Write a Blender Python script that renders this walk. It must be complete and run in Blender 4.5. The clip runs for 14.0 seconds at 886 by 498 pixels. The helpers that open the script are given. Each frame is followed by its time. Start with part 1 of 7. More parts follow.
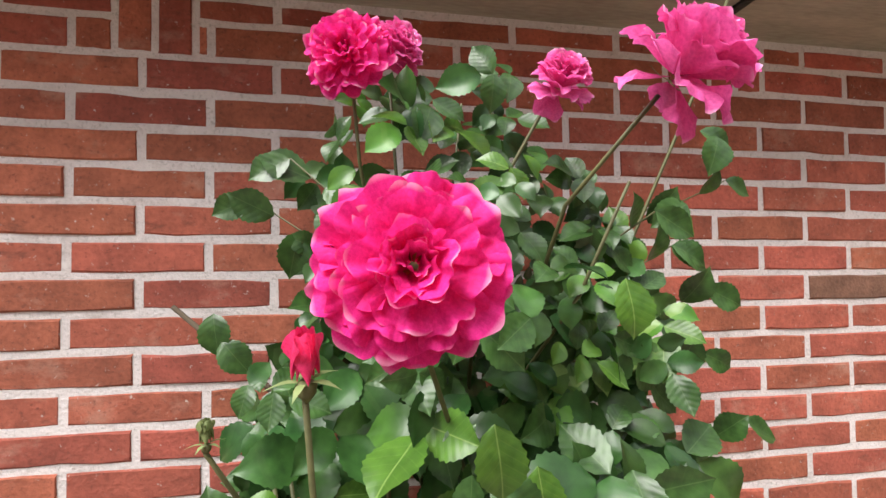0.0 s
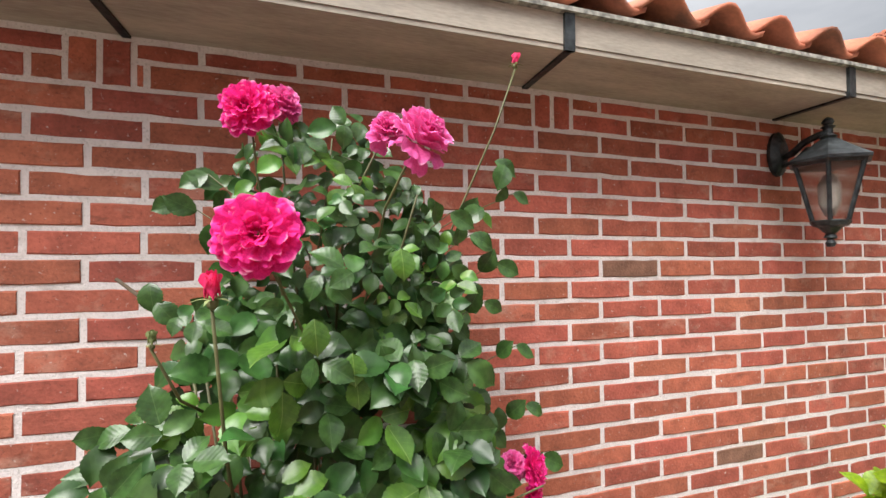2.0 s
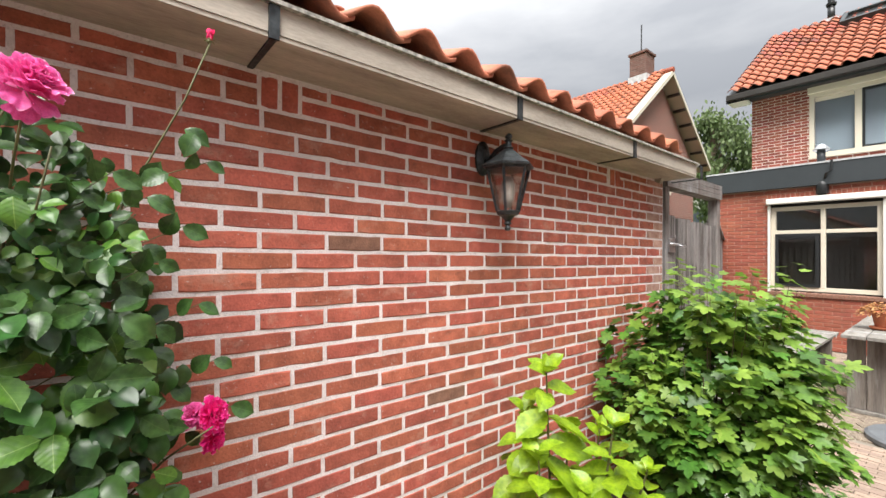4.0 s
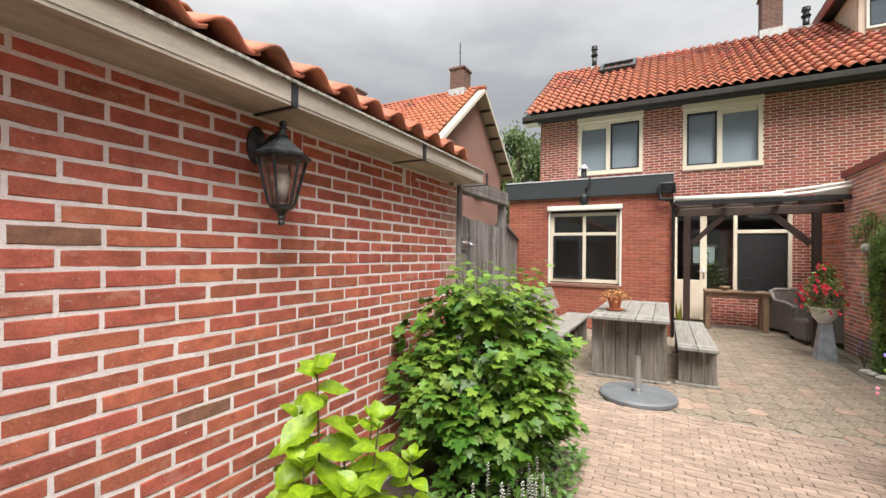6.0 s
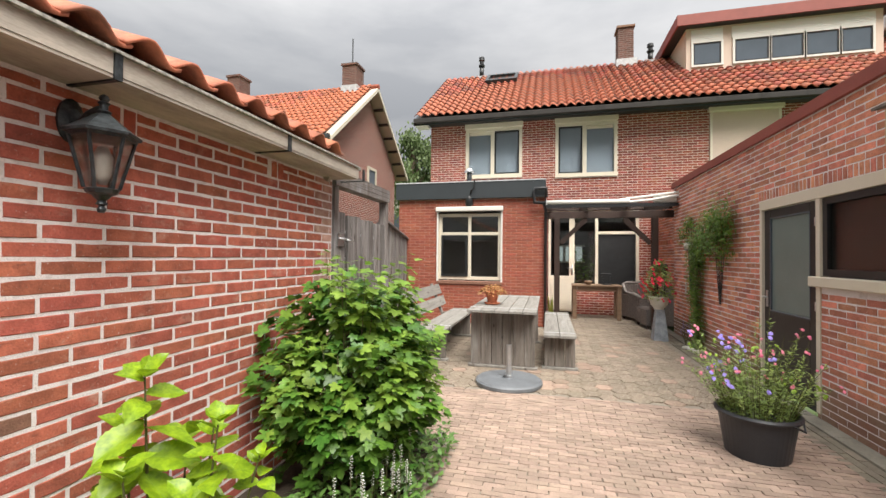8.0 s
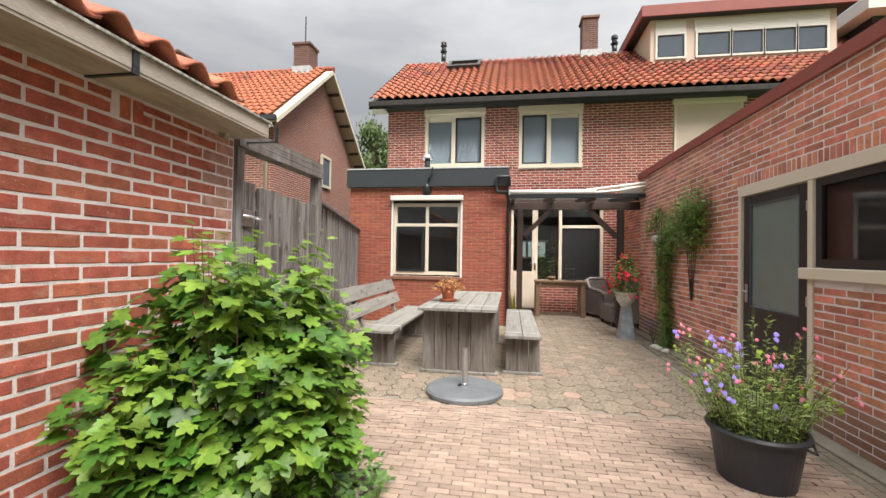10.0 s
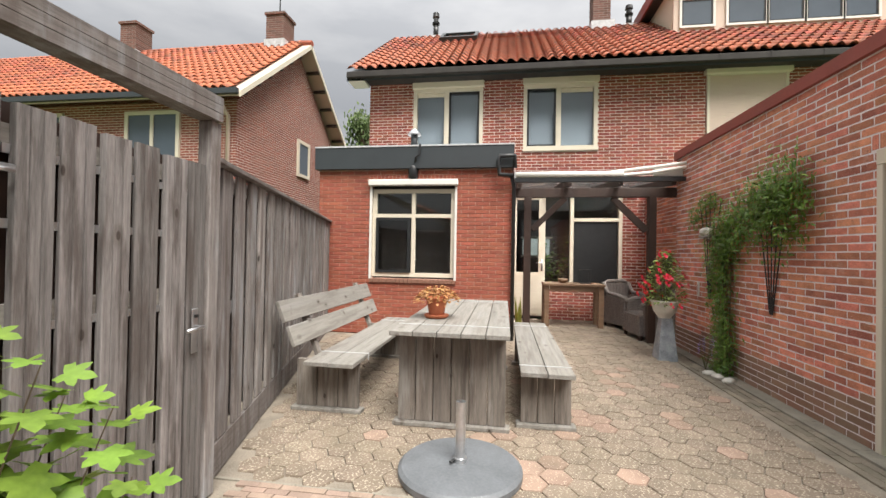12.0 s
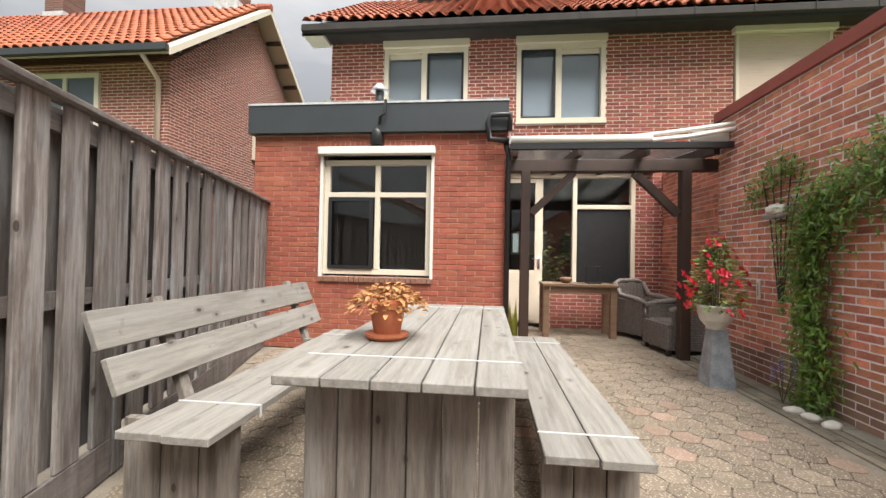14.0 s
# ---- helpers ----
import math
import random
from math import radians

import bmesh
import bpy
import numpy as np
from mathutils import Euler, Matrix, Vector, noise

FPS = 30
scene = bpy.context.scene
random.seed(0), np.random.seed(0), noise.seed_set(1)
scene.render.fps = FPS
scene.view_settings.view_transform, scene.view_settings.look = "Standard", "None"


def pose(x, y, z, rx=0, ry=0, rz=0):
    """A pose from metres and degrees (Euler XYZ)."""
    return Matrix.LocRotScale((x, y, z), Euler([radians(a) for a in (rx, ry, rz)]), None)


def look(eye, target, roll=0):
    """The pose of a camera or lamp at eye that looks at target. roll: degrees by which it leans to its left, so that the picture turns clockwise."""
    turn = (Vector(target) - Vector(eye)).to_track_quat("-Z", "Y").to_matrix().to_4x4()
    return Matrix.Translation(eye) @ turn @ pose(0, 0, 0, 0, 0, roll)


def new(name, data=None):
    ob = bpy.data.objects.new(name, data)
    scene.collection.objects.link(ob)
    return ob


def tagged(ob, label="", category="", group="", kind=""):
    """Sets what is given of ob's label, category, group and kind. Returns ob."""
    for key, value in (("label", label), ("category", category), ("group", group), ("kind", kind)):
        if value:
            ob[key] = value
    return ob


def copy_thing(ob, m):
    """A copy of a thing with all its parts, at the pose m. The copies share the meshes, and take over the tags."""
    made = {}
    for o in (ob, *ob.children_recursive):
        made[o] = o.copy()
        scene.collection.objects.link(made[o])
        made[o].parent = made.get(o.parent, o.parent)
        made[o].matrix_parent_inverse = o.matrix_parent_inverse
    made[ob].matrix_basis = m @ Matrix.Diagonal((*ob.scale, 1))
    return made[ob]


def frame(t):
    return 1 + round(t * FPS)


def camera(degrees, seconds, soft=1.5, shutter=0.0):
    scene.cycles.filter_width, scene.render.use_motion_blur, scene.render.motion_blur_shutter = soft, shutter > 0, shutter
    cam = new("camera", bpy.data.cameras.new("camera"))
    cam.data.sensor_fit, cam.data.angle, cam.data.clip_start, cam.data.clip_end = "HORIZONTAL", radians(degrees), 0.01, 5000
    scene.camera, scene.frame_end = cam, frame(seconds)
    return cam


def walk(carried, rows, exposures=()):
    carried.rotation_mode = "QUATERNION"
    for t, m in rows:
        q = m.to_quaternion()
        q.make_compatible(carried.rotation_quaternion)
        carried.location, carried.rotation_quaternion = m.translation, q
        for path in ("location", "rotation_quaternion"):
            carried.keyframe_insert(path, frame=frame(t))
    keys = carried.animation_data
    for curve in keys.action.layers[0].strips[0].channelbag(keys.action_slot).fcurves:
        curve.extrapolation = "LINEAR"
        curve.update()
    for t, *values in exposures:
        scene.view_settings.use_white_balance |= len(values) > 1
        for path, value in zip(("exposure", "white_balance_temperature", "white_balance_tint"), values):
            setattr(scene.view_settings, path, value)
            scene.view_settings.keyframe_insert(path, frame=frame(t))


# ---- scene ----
cam = camera(93.6, 14.0)
PATH = [
    (0, (1.466, 0.413, 1.541), (1.762, 2.390, 1.591), 0.0),
    (0.5, (1.479, 0.335, 1.538), (1.790, 2.310, 1.589), 0.1),
    (1, (1.506, 0.246, 1.535), (1.856, 2.215, 1.590), 0.0),
    (1.5, (1.539, 0.159, 1.522), (1.968, 2.111, 1.576), 0.0),
    (2, (1.554, 0.094, 1.506), (2.118, 2.012, 1.560), 0.0),
    (2.5, (1.599, 0.031, 1.477), (2.323, 1.895, 1.532), 0.1),
    (3, (1.654, -0.069, 1.462), (2.55, 1.718, 1.486), 0.7),
    (3.5, (1.723, -0.135, 1.446), (2.812, 1.543, 1.471), 0.7),
    (4, (1.786, -0.183, 1.441), (3.053, 1.364, 1.47), 0.7),
    (4.2, (1.804, -0.196, 1.447), (3.141, 1.291, 1.469), 0.8),
    (6.3, (1.982, -0.359, 1.441), (3.788, 0.501, 1.474), 0.7),
    (6.5, (1.977, -0.381, 1.433), (3.807, 0.427, 1.47), 0.6),
    (7, (1.99, -0.429, 1.429), (3.87, 0.253, 1.466), 0.6),
    (7.5, (1.994, -0.473, 1.42), (3.91, 0.101, 1.456), 0.6),
    (8, (2.009, -0.507, 1.407), (3.948, -0.018, 1.443), 0.6),
    (8.5, (2.072, -0.51, 1.381), (4.027, -0.09, 1.416), 0.5),
    (10.8, (3.301, -0.508, 1.31), (5.277, -0.2, 1.334), 1.0),
    (11, (3.46, -0.482, 1.323), (5.435, -0.172, 1.344), 0.9),
    (11.5, (3.844, -0.391, 1.31), (5.821, -0.09, 1.334), 1.0),
    (12, (4.24, -0.332, 1.304), (6.219, -0.04, 1.326), 1.0),
    (12.5, (4.648, -0.286, 1.284), (6.628, -0.004, 1.307), 0.9),
    (13, (5.03, -0.245, 1.235), (7.012, 0.018, 1.263), 1.0),
    (13.5, (5.409, -0.245, 1.208), (7.395, -0.007, 1.238), 1.0),
    (14, (5.786, -0.25, 1.158), (7.774, -0.032, 1.194), 1.1),
]
walk(cam, [(t, look(eye, target, roll)) for t, eye, target, roll in PATH],
     [(0, 2.10, 6350, 10), (4, 2.18, 6350, 10), (6.5, 1.98, 6500, 10), (12, 2.03, 6500, 10), (14, 2.13, 6500, 10)])

# world, sun, exposure
SKY_LOW, SKY_HIGH = 0.92, 6.8
world = bpy.data.worlds.new("sky")
scene.world = world
world.use_nodes = True
wn = world.node_tree.nodes
sky = wn.new("ShaderNodeTexSky")
sky.sky_type = "NISHITA"
sky.sun_disc = False
sky.sun_elevation = radians(55)
sky.sun_rotation = radians(200)
sky.air_density, sky.dust_density, sky.ozone_density = 1.0, 4.0, 1.0
coord = wn.new("ShaderNodeTexCoord")
cloud = wn.new("ShaderNodeTexNoise")
cloud.inputs["Scale"].default_value = 1.5
cloud.inputs["Detail"].default_value = 6
cloud.inputs["Roughness"].default_value = 0.55
stretch = wn.new("ShaderNodeMapping")
stretch.inputs["Scale"].default_value = (1, 1, 3.4)
stretch.inputs["Location"].default_value = (0.3, 0.7, 0.0)
ramp = wn.new("ShaderNodeValToRGB")
ramp.color_ramp.elements[0].position, ramp.color_ramp.elements[0].color = 0.34, (0.56, 0.565, 0.575, 1)
ramp.color_ramp.elements[1].position, ramp.color_ramp.elements[1].color = 0.66, (0.94, 0.93, 0.91, 1)
# an overcast sky is about three times as bright overhead as at the horizon
split = wn.new("ShaderNodeSeparateXYZ")
rise = wn.new("ShaderNodeMapRange")
rise.inputs["From Min"].default_value, rise.inputs["From Max"].default_value = 0.0, 1.0
rise.inputs["To Min"].default_value, rise.inputs["To Max"].default_value = SKY_LOW, SKY_HIGH
shade = wn.new("ShaderNodeVectorMath")
shade.operation = "SCALE"
mixw = wn.new("ShaderNodeMix")
mixw.data_type = "RGBA"
mixw.inputs["Factor"].default_value = 0.95
wl = world.node_tree.links
wl.new(coord.outputs["Generated"], stretch.inputs["Vector"])
wl.new(coord.outputs["Generated"], split.inputs[0])
curve = wn.new("ShaderNodeMath")
curve.operation = "POWER"
curve.inputs[1].default_value = 1.7
wl.new(split.outputs["Z"], curve.inputs[0])
wl.new(curve.outputs[0], rise.inputs["Value"])
wl.new(stretch.outputs[0], cloud.inputs["Vector"])
wl.new(cloud.outputs["Fac"], ramp.inputs["Fac"])
wl.new(ramp.outputs[0], shade.inputs[0])
wl.new(rise.outputs[0], shade.inputs["Scale"])
wl.new(sky.outputs[0], mixw.inputs["A"])
wl.new(shade.outputs[0], mixw.inputs["B"])
wl.new(mixw.outputs["Result"], wn["Background"].inputs["Color"])
wn["Background"].inputs["Strength"].default_value = 0.1

sun = new("sun", bpy.data.lights.new("sun", "SUN"))
sun.data.energy = 1.9
sun.data.angle = radians(40)
sun.data.color = (1.0, 0.96, 0.90)
sun.matrix_world = look((0, 0, 20), (0.50, 0.35, 19.0))
scene.view_settings.exposure = 2.03


# ---- materials ----
def node_mat(name, base, rough=0.8, metal=0.0, scale=8.0, vary=0.25, bump=0.2, fine=60.0, per_object=0.0,
             per_island=0.0, coat=0.0, stretch=(1, 1, 1), second=None, second_amount=0.5, spec=0.5):
    m = bpy.data.materials.new(name)
    m.use_nodes = True
    n, l = m.node_tree.nodes, m.node_tree.links
    b = n["Principled BSDF"]
    b.inputs["Roughness"].default_value = rough
    b.inputs["Metallic"].default_value = metal
    b.inputs["Specular IOR Level"].default_value = spec
    b.inputs["Coat Weight"].default_value = coat
    tc = n.new("ShaderNodeTexCoord")
    mp = n.new("ShaderNodeMapping")
    mp.inputs["Scale"].default_value = stretch
    l.new(tc.outputs["Object"], mp.inputs["Vector"])
    if per_object:
        far_off = n.new("ShaderNodeMath")
        far_off.operation = "MULTIPLY"
        far_off.inputs[1].default_value = 40.0
        l.new(n.new("ShaderNodeObjectInfo").outputs["Random"], far_off.inputs[0])
        l.new(far_off.outputs[0], mp.inputs["Location"])
    big = n.new("ShaderNodeTexNoise")
    big.inputs["Scale"].default_value = scale
    big.inputs["Detail"].default_value = 5
    small = n.new("ShaderNodeTexNoise")
    small.inputs["Scale"].default_value = fine
    small.inputs["Detail"].default_value = 3
    l.new(mp.outputs[0], big.inputs["Vector"])
    l.new(mp.outputs[0], small.inputs["Vector"])
    r = n.new("ShaderNodeValToRGB")
    r.color_ramp.elements[0].position, r.color_ramp.elements[1].position = 0.3, 0.7
    dark = [c * (1 - vary) for c in base]
    light = [min(1, c * (1 + vary)) for c in base]
    r.color_ramp.elements[0].color = (*dark, 1)
    r.color_ramp.elements[1].color = (*(second if second else light), 1)
    add = n.new("ShaderNodeMath")
    add.operation = "MULTIPLY_ADD"
    add.inputs[1].default_value = 0.35
    l.new(small.outputs["Fac"], add.inputs[0])
    half = n.new("ShaderNodeMath")
    half.operation = "MULTIPLY"
    half.inputs[1].default_value = 0.65
    l.new(big.outputs["Fac"], half.inputs[0])
    l.new(half.outputs[0], add.inputs[2])
    l.new(add.outputs[0], r.inputs["Fac"])
    out = r.outputs[0]
    if per_object or per_island:
        hs = n.new("ShaderNodeHueSaturation")
        src = n.new("ShaderNodeObjectInfo").outputs["Random"] if per_object else n.new("ShaderNodeNewGeometry").outputs["Random Per Island"]
        amount = per_object or per_island
        mr = n.new("ShaderNodeMapRange")
        mr.inputs["To Min"].default_value, mr.inputs["To Max"].default_value = 1 - amount, 1 + amount
        l.new(src, mr.inputs["Value"])
        l.new(mr.outputs[0], hs.inputs["Value"])
        frac = n.new("ShaderNodeMath")
        frac.operation = "MULTIPLY"
        frac.inputs[1].default_value = 7.31
        l.new(src, frac.inputs[0])
        fr2 = n.new("ShaderNodeMath")
        fr2.operation = "FRACT"
        l.new(frac.outputs[0], fr2.inputs[0])
        mr2 = n.new("ShaderNodeMapRange")
        mr2.inputs["To Min"].default_value, mr2.inputs["To Max"].default_value = 0.5 - amount * 0.035, 0.5 + amount * 0.035
        l.new(fr2.outputs[0], mr2.inputs["Value"])
        l.new(mr2.outputs[0], hs.inputs["Hue"])
        l.new(out, hs.inputs["Color"])
        out = hs.outputs[0]
    l.new(out, b.inputs["Base Color"])
    if bump:
        bp = n.new("ShaderNodeBump")
        bp.inputs["Strength"].default_value = bump
        bp.inputs["Distance"].default_value = 0.004
        l.new(small.outputs["Fac"], bp.inputs["Height"])
        l.new(bp.outputs[0], b.inputs["Normal"])
    return m


def glass_mat(name, tint=(0.9, 0.95, 0.95), rough=0.0):
    m = bpy.data.materials.new(name)
    m.use_nodes = True
    b = m.node_tree.nodes["Principled BSDF"]
    b.inputs["Base Color"].default_value = (*tint, 1)
    b.inputs["Roughness"].default_value = rough
    b.inputs["Transmission Weight"].default_value = 1.0
    b.inputs["IOR"].default_value = 1.45
    return m


BRICK = node_mat("garage_brick", (0.365, 0.100, 0.062), 0.85, scale=16, vary=0.38, bump=0.5, fine=120, per_object=0.2)
BRICK_J = node_mat("garage_brick_rest", (0.365, 0.100, 0.062), 0.85, scale=16, vary=0.38, bump=0.5, fine=120, per_island=0.2)
BRICK_BROWN = node_mat("brown_brick", (0.21, 0.105, 0.07), 0.9, scale=30, vary=0.4, bump=0.6, fine=150)
BRICK_R = node_mat("garden_wall_brick", (0.51, 0.195, 0.122), 0.88, scale=10, vary=0.35, bump=0.5, fine=120, per_object=0.34)
BRICK_RJ = node_mat("garden_wall_brick_rest", (0.51, 0.195, 0.122), 0.88, scale=10, vary=0.35, bump=0.5, fine=120, per_island=0.34)
BRICK_A = node_mat("annex_brick", (0.275, 0.076, 0.044), 0.85, scale=9, vary=0.28, bump=0.5, fine=120, per_object=0.13)
BRICK_AJ = node_mat("annex_brick_rest", (0.275, 0.076, 0.044), 0.85, scale=9, vary=0.28, bump=0.5, fine=120, per_island=0.13)
BRICK_H = node_mat("house_brick", (0.25, 0.07, 0.048), 0.88, scale=4, vary=0.3, bump=0.3, fine=80, per_island=0.28)
BRICK_HO = node_mat("house_brick_near", (0.25, 0.07, 0.048), 0.88, scale=4, vary=0.3, bump=0.3, fine=80, per_object=0.28)
MORTAR = node_mat("mortar", (0.72, 0.665, 0.66), 0.95, scale=6, vary=0.15, bump=0.6, fine=200)
MORTAR_A = node_mat("annex_mortar", (0.40, 0.22, 0.165), 0.95, scale=6, vary=0.15, bump=0.4, fine=150)
MORTAR_H = node_mat("house_mortar", (0.66, 0.58, 0.52), 0.95, scale=6, vary=0.15, bump=0.4, fine=150)
TILE = node_mat("roof_tile", (0.33, 0.088, 0.042), 0.8, scale=3, vary=0.4, bump=0.3, fine=60, per_island=0.22)
TILE_G = node_mat("garage_roof_tile", (0.46, 0.155, 0.085), 0.7, scale=12, vary=0.3, bump=0.3, fine=90, per_object=0.12)
TILE_H = node_mat("house_roof_tile", (0.30, 0.078, 0.043), 0.75, scale=2, vary=0.45, bump=0.3, fine=40, per_island=0.3)
CREAM = node_mat("cream_paint", (0.62, 0.56, 0.45), 0.4, scale=3, vary=0.04, bump=0.04)
WHITE = node_mat("white_paint", (0.66, 0.645, 0.60), 0.35, scale=3, vary=0.04, bump=0.03)
GUTTER = node_mat("weathered_gutter", (0.40, 0.36, 0.305), 0.7, scale=5, vary=0.35, bump=0.15, stretch=(0.6, 3, 3))
GUTTER_LIP = node_mat("mossy_zinc_lip", (0.30, 0.29, 0.26), 0.8, scale=60, vary=0.6, bump=0.5)
DARK_GUTTER = node_mat("old_dark_gutter", (0.028, 0.024, 0.022), 0.85, scale=5, vary=0.35, bump=0.1)
GREY_PLASTIC = node_mat("dark_grey_paint", (0.028, 0.034, 0.038), 0.5, scale=3, vary=0.12, bump=0.03)
BLACK = node_mat("black_paint", (0.015, 0.016, 0.017), 0.4, scale=8, vary=0.3, bump=0.05)
LAMP_BLACK = node_mat("worn_black_iron", (0.028, 0.034, 0.038), 0.42, metal=0.5, scale=30, vary=0.6, bump=0.3, second=(0.07, 0.08, 0.085))
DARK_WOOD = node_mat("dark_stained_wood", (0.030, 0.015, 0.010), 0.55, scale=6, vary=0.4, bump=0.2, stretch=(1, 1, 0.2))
FENCE = node_mat("weathered_fence_wood", (0.225, 0.205, 0.193), 0.88, scale=9, vary=0.5, bump=0.6, fine=70, per_object=0.32, stretch=(6, 6, 0.35))
GATE_WOOD = node_mat("weathered_gate_wood", (0.165, 0.152, 0.145), 0.88, scale=9, vary=0.5, bump=0.6, fine=70, per_object=0.32, stretch=(6, 6, 0.35))
FENCE_H = node_mat("weathered_beam_wood", (0.17, 0.15, 0.14), 0.9, scale=9, vary=0.45, bump=0.6, fine=70, per_object=0.15, stretch=(0.35, 6, 6))
PLANK = node_mat("grey_scaffold_plank", (0.212, 0.20, 0.178), 0.85, scale=7, vary=0.28, bump=0.5, fine=60, per_object=0.12, stretch=(0.3, 6, 6))
PLANK_V = node_mat("grey_scaffold_board", (0.175, 0.152, 0.130), 0.85, scale=7, vary=0.4, bump=0.5, fine=60, per_object=0.15, stretch=(6, 6, 0.3))
OAK = node_mat("brown_wood", (0.20, 0.125, 0.075), 0.6, scale=6, vary=0.3, bump=0.2, stretch=(4, 0.4, 4))
STEEL = node_mat("galvanised_steel", (0.55, 0.56, 0.57), 0.35, metal=0.9, scale=20, vary=0.15, bump=0.1)
CONCRETE = node_mat("grey_concrete", (0.125, 0.135, 0.145), 0.55, scale=8, vary=0.25, bump=0.3, coat=0.1)
ZINC = node_mat("blue_grey_zinc", (0.26, 0.30, 0.34), 0.55, metal=0.3, scale=9, vary=0.4, bump=0.15, second=(0.42, 0.45, 0.48))
TERRA = node_mat("terracotta", (0.42, 0.13, 0.06), 0.75, scale=10, vary=0.2, bump=0.2)
STONEWARE = node_mat("stoneware", (0.62, 0.60, 0.54), 0.6, scale=12, vary=0.15, bump=0.2)
PLASTIC_POT = node_mat("black_plastic", (0.025, 0.027, 0.032), 0.45, scale=6, vary=0.2, bump=0.05)
CLINKER = node_mat("pink_clinker", (0.285, 0.208, 0.162), 0.9, scale=5, vary=0.28, bump=0.5, fine=90, per_object=0.16)
CLINKER_J = node_mat("pink_clinker_rest", (0.285, 0.208, 0.162), 0.9, scale=5, vary=0.28, bump=0.5, fine=90, per_island=0.16)
HEXP = node_mat("washed_gravel_paver", (0.195, 0.153, 0.115), 0.92, scale=4, vary=0.3, bump=0.9, fine=130, per_object=0.14)
HEXP_RED = node_mat("reddish_paver", (0.265, 0.185, 0.14), 0.92, scale=4, vary=0.25, bump=0.8, fine=130, per_object=0.14)
HEXP_J = node_mat("paver_rest", (0.195, 0.153, 0.115), 0.92, scale=4, vary=0.3, bump=0.9, fine=130, per_island=0.16)
SAND = node_mat("joint_sand", (0.225, 0.195, 0.155), 0.98, scale=5, vary=0.4, bump=0.7, fine=90)
KERB = node_mat("edge_concrete", (0.23, 0.21, 0.17), 0.95, scale=5, vary=0.3, bump=0.5)
SOIL = node_mat("soil", (0.06, 0.045, 0.033), 0.98, scale=12, vary=0.5, bump=1.0, fine=60)
LAWN = node_mat("far_grass", (0.08, 0.12, 0.04), 0.98, scale=1, vary=0.4, bump=0.5)
RED_TRIM = node_mat("red_brown_coping", (0.25, 0.06, 0.045), 0.6, scale=4, vary=0.15, bump=0.1)
SHUTTER = node_mat("cream_shutter", (0.56, 0.44, 0.36), 0.6, scale=2, vary=0.05, bump=0.03)
LEAD = node_mat("lead_flashing", (0.45, 0.46, 0.47), 0.6, scale=10, vary=0.3, bump=0.2)
# low wall colour that stands for the dimness of the rooms indoors
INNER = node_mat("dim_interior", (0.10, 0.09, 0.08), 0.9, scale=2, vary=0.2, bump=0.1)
WICKER = node_mat("grey_wicker", (0.19, 0.165, 0.15), 0.7, scale=60, vary=0.7, bump=0.5, fine=120)
STRAP = node_mat("dull_zinc_strap", (0.52, 0.53, 0.53), 0.5, metal=0.25, scale=20, vary=0.15, bump=0.05)
FROST = node_mat("frosted_pane", (0.075, 0.095, 0.12), 0.28, scale=3, vary=0.1, bump=0.02)
POLY = glass_mat("milky_roof_sheet", (0.36, 0.37, 0.38), 0.25)
GLASS = glass_mat("window_glass")


def speckle(m, colour, size, level):
    n, l = m.node_tree.nodes, m.node_tree.links
    b = n["Principled BSDF"]
    old = b.inputs["Base Color"].links[0].from_socket
    tc = n.new("ShaderNodeTexCoord")
    v = n.new("ShaderNodeTexNoise")
    v.inputs["Scale"].default_value = size
    v.inputs["Detail"].default_value = 1
    r = n.new("ShaderNodeMapRange")
    r.inputs["From Min"].default_value, r.inputs["From Max"].default_value = level, level + 0.08
    mx = n.new("ShaderNodeMix")
    mx.data_type = "RGBA"
    mx.inputs["B"].default_value = (*colour, 1)
    l.new(tc.outputs["Object"], v.inputs["Vector"])
    l.new(v.outputs["Fac"], r.inputs["Value"])
    l.new(r.outputs[0], mx.inputs["Factor"])
    l.new(old, mx.inputs["A"])
    l.new(mx.outputs["Result"], b.inputs["Base Color"])


speckle(HEXP, (0.38, 0.33, 0.25), 62, 0.56)
speckle(HEXP_J, (0.38, 0.33, 0.25), 62, 0.56)
speckle(HEXP_RED, (0.46, 0.36, 0.28), 62, 0.60)
speckle(PLANK, (0.10, 0.08, 0.065), 11, 0.70)


def smear(m, colour, size, low, high, amount, stretch=(1, 1, 1)):
    """Stains that run across a whole wall, by place in the world."""
    n, l = m.node_tree.nodes, m.node_tree.links
    b = n["Principled BSDF"]
    old = b.inputs["Base Color"].links[0].from_socket
    geo = n.new("ShaderNodeNewGeometry")
    mp = n.new("ShaderNodeMapping")
    mp.inputs["Scale"].default_value = stretch
    v = n.new("ShaderNodeTexNoise")
    v.inputs["Scale"].default_value = size
    v.inputs["Detail"].default_value = 8
    v.inputs["Roughness"].default_value = 0.65
    r = n.new("ShaderNodeMapRange")
    r.inputs["From Min"].default_value, r.inputs["From Max"].default_value = low, high
    r.inputs["To Max"].default_value = amount
    mx = n.new("ShaderNodeMix")
    mx.data_type = "RGBA"
    mx.inputs["B"].default_value = (*colour, 1)
    l.new(geo.outputs["Position"], mp.inputs["Vector"])
    l.new(mp.outputs[0], v.inputs["Vector"])
    l.new(v.outputs["Fac"], r.inputs["Value"])
    l.new(r.outputs[0], mx.inputs["Factor"])
    l.new(old, mx.inputs["A"])
    l.new(mx.outputs["Result"], b.inputs["Base Color"])


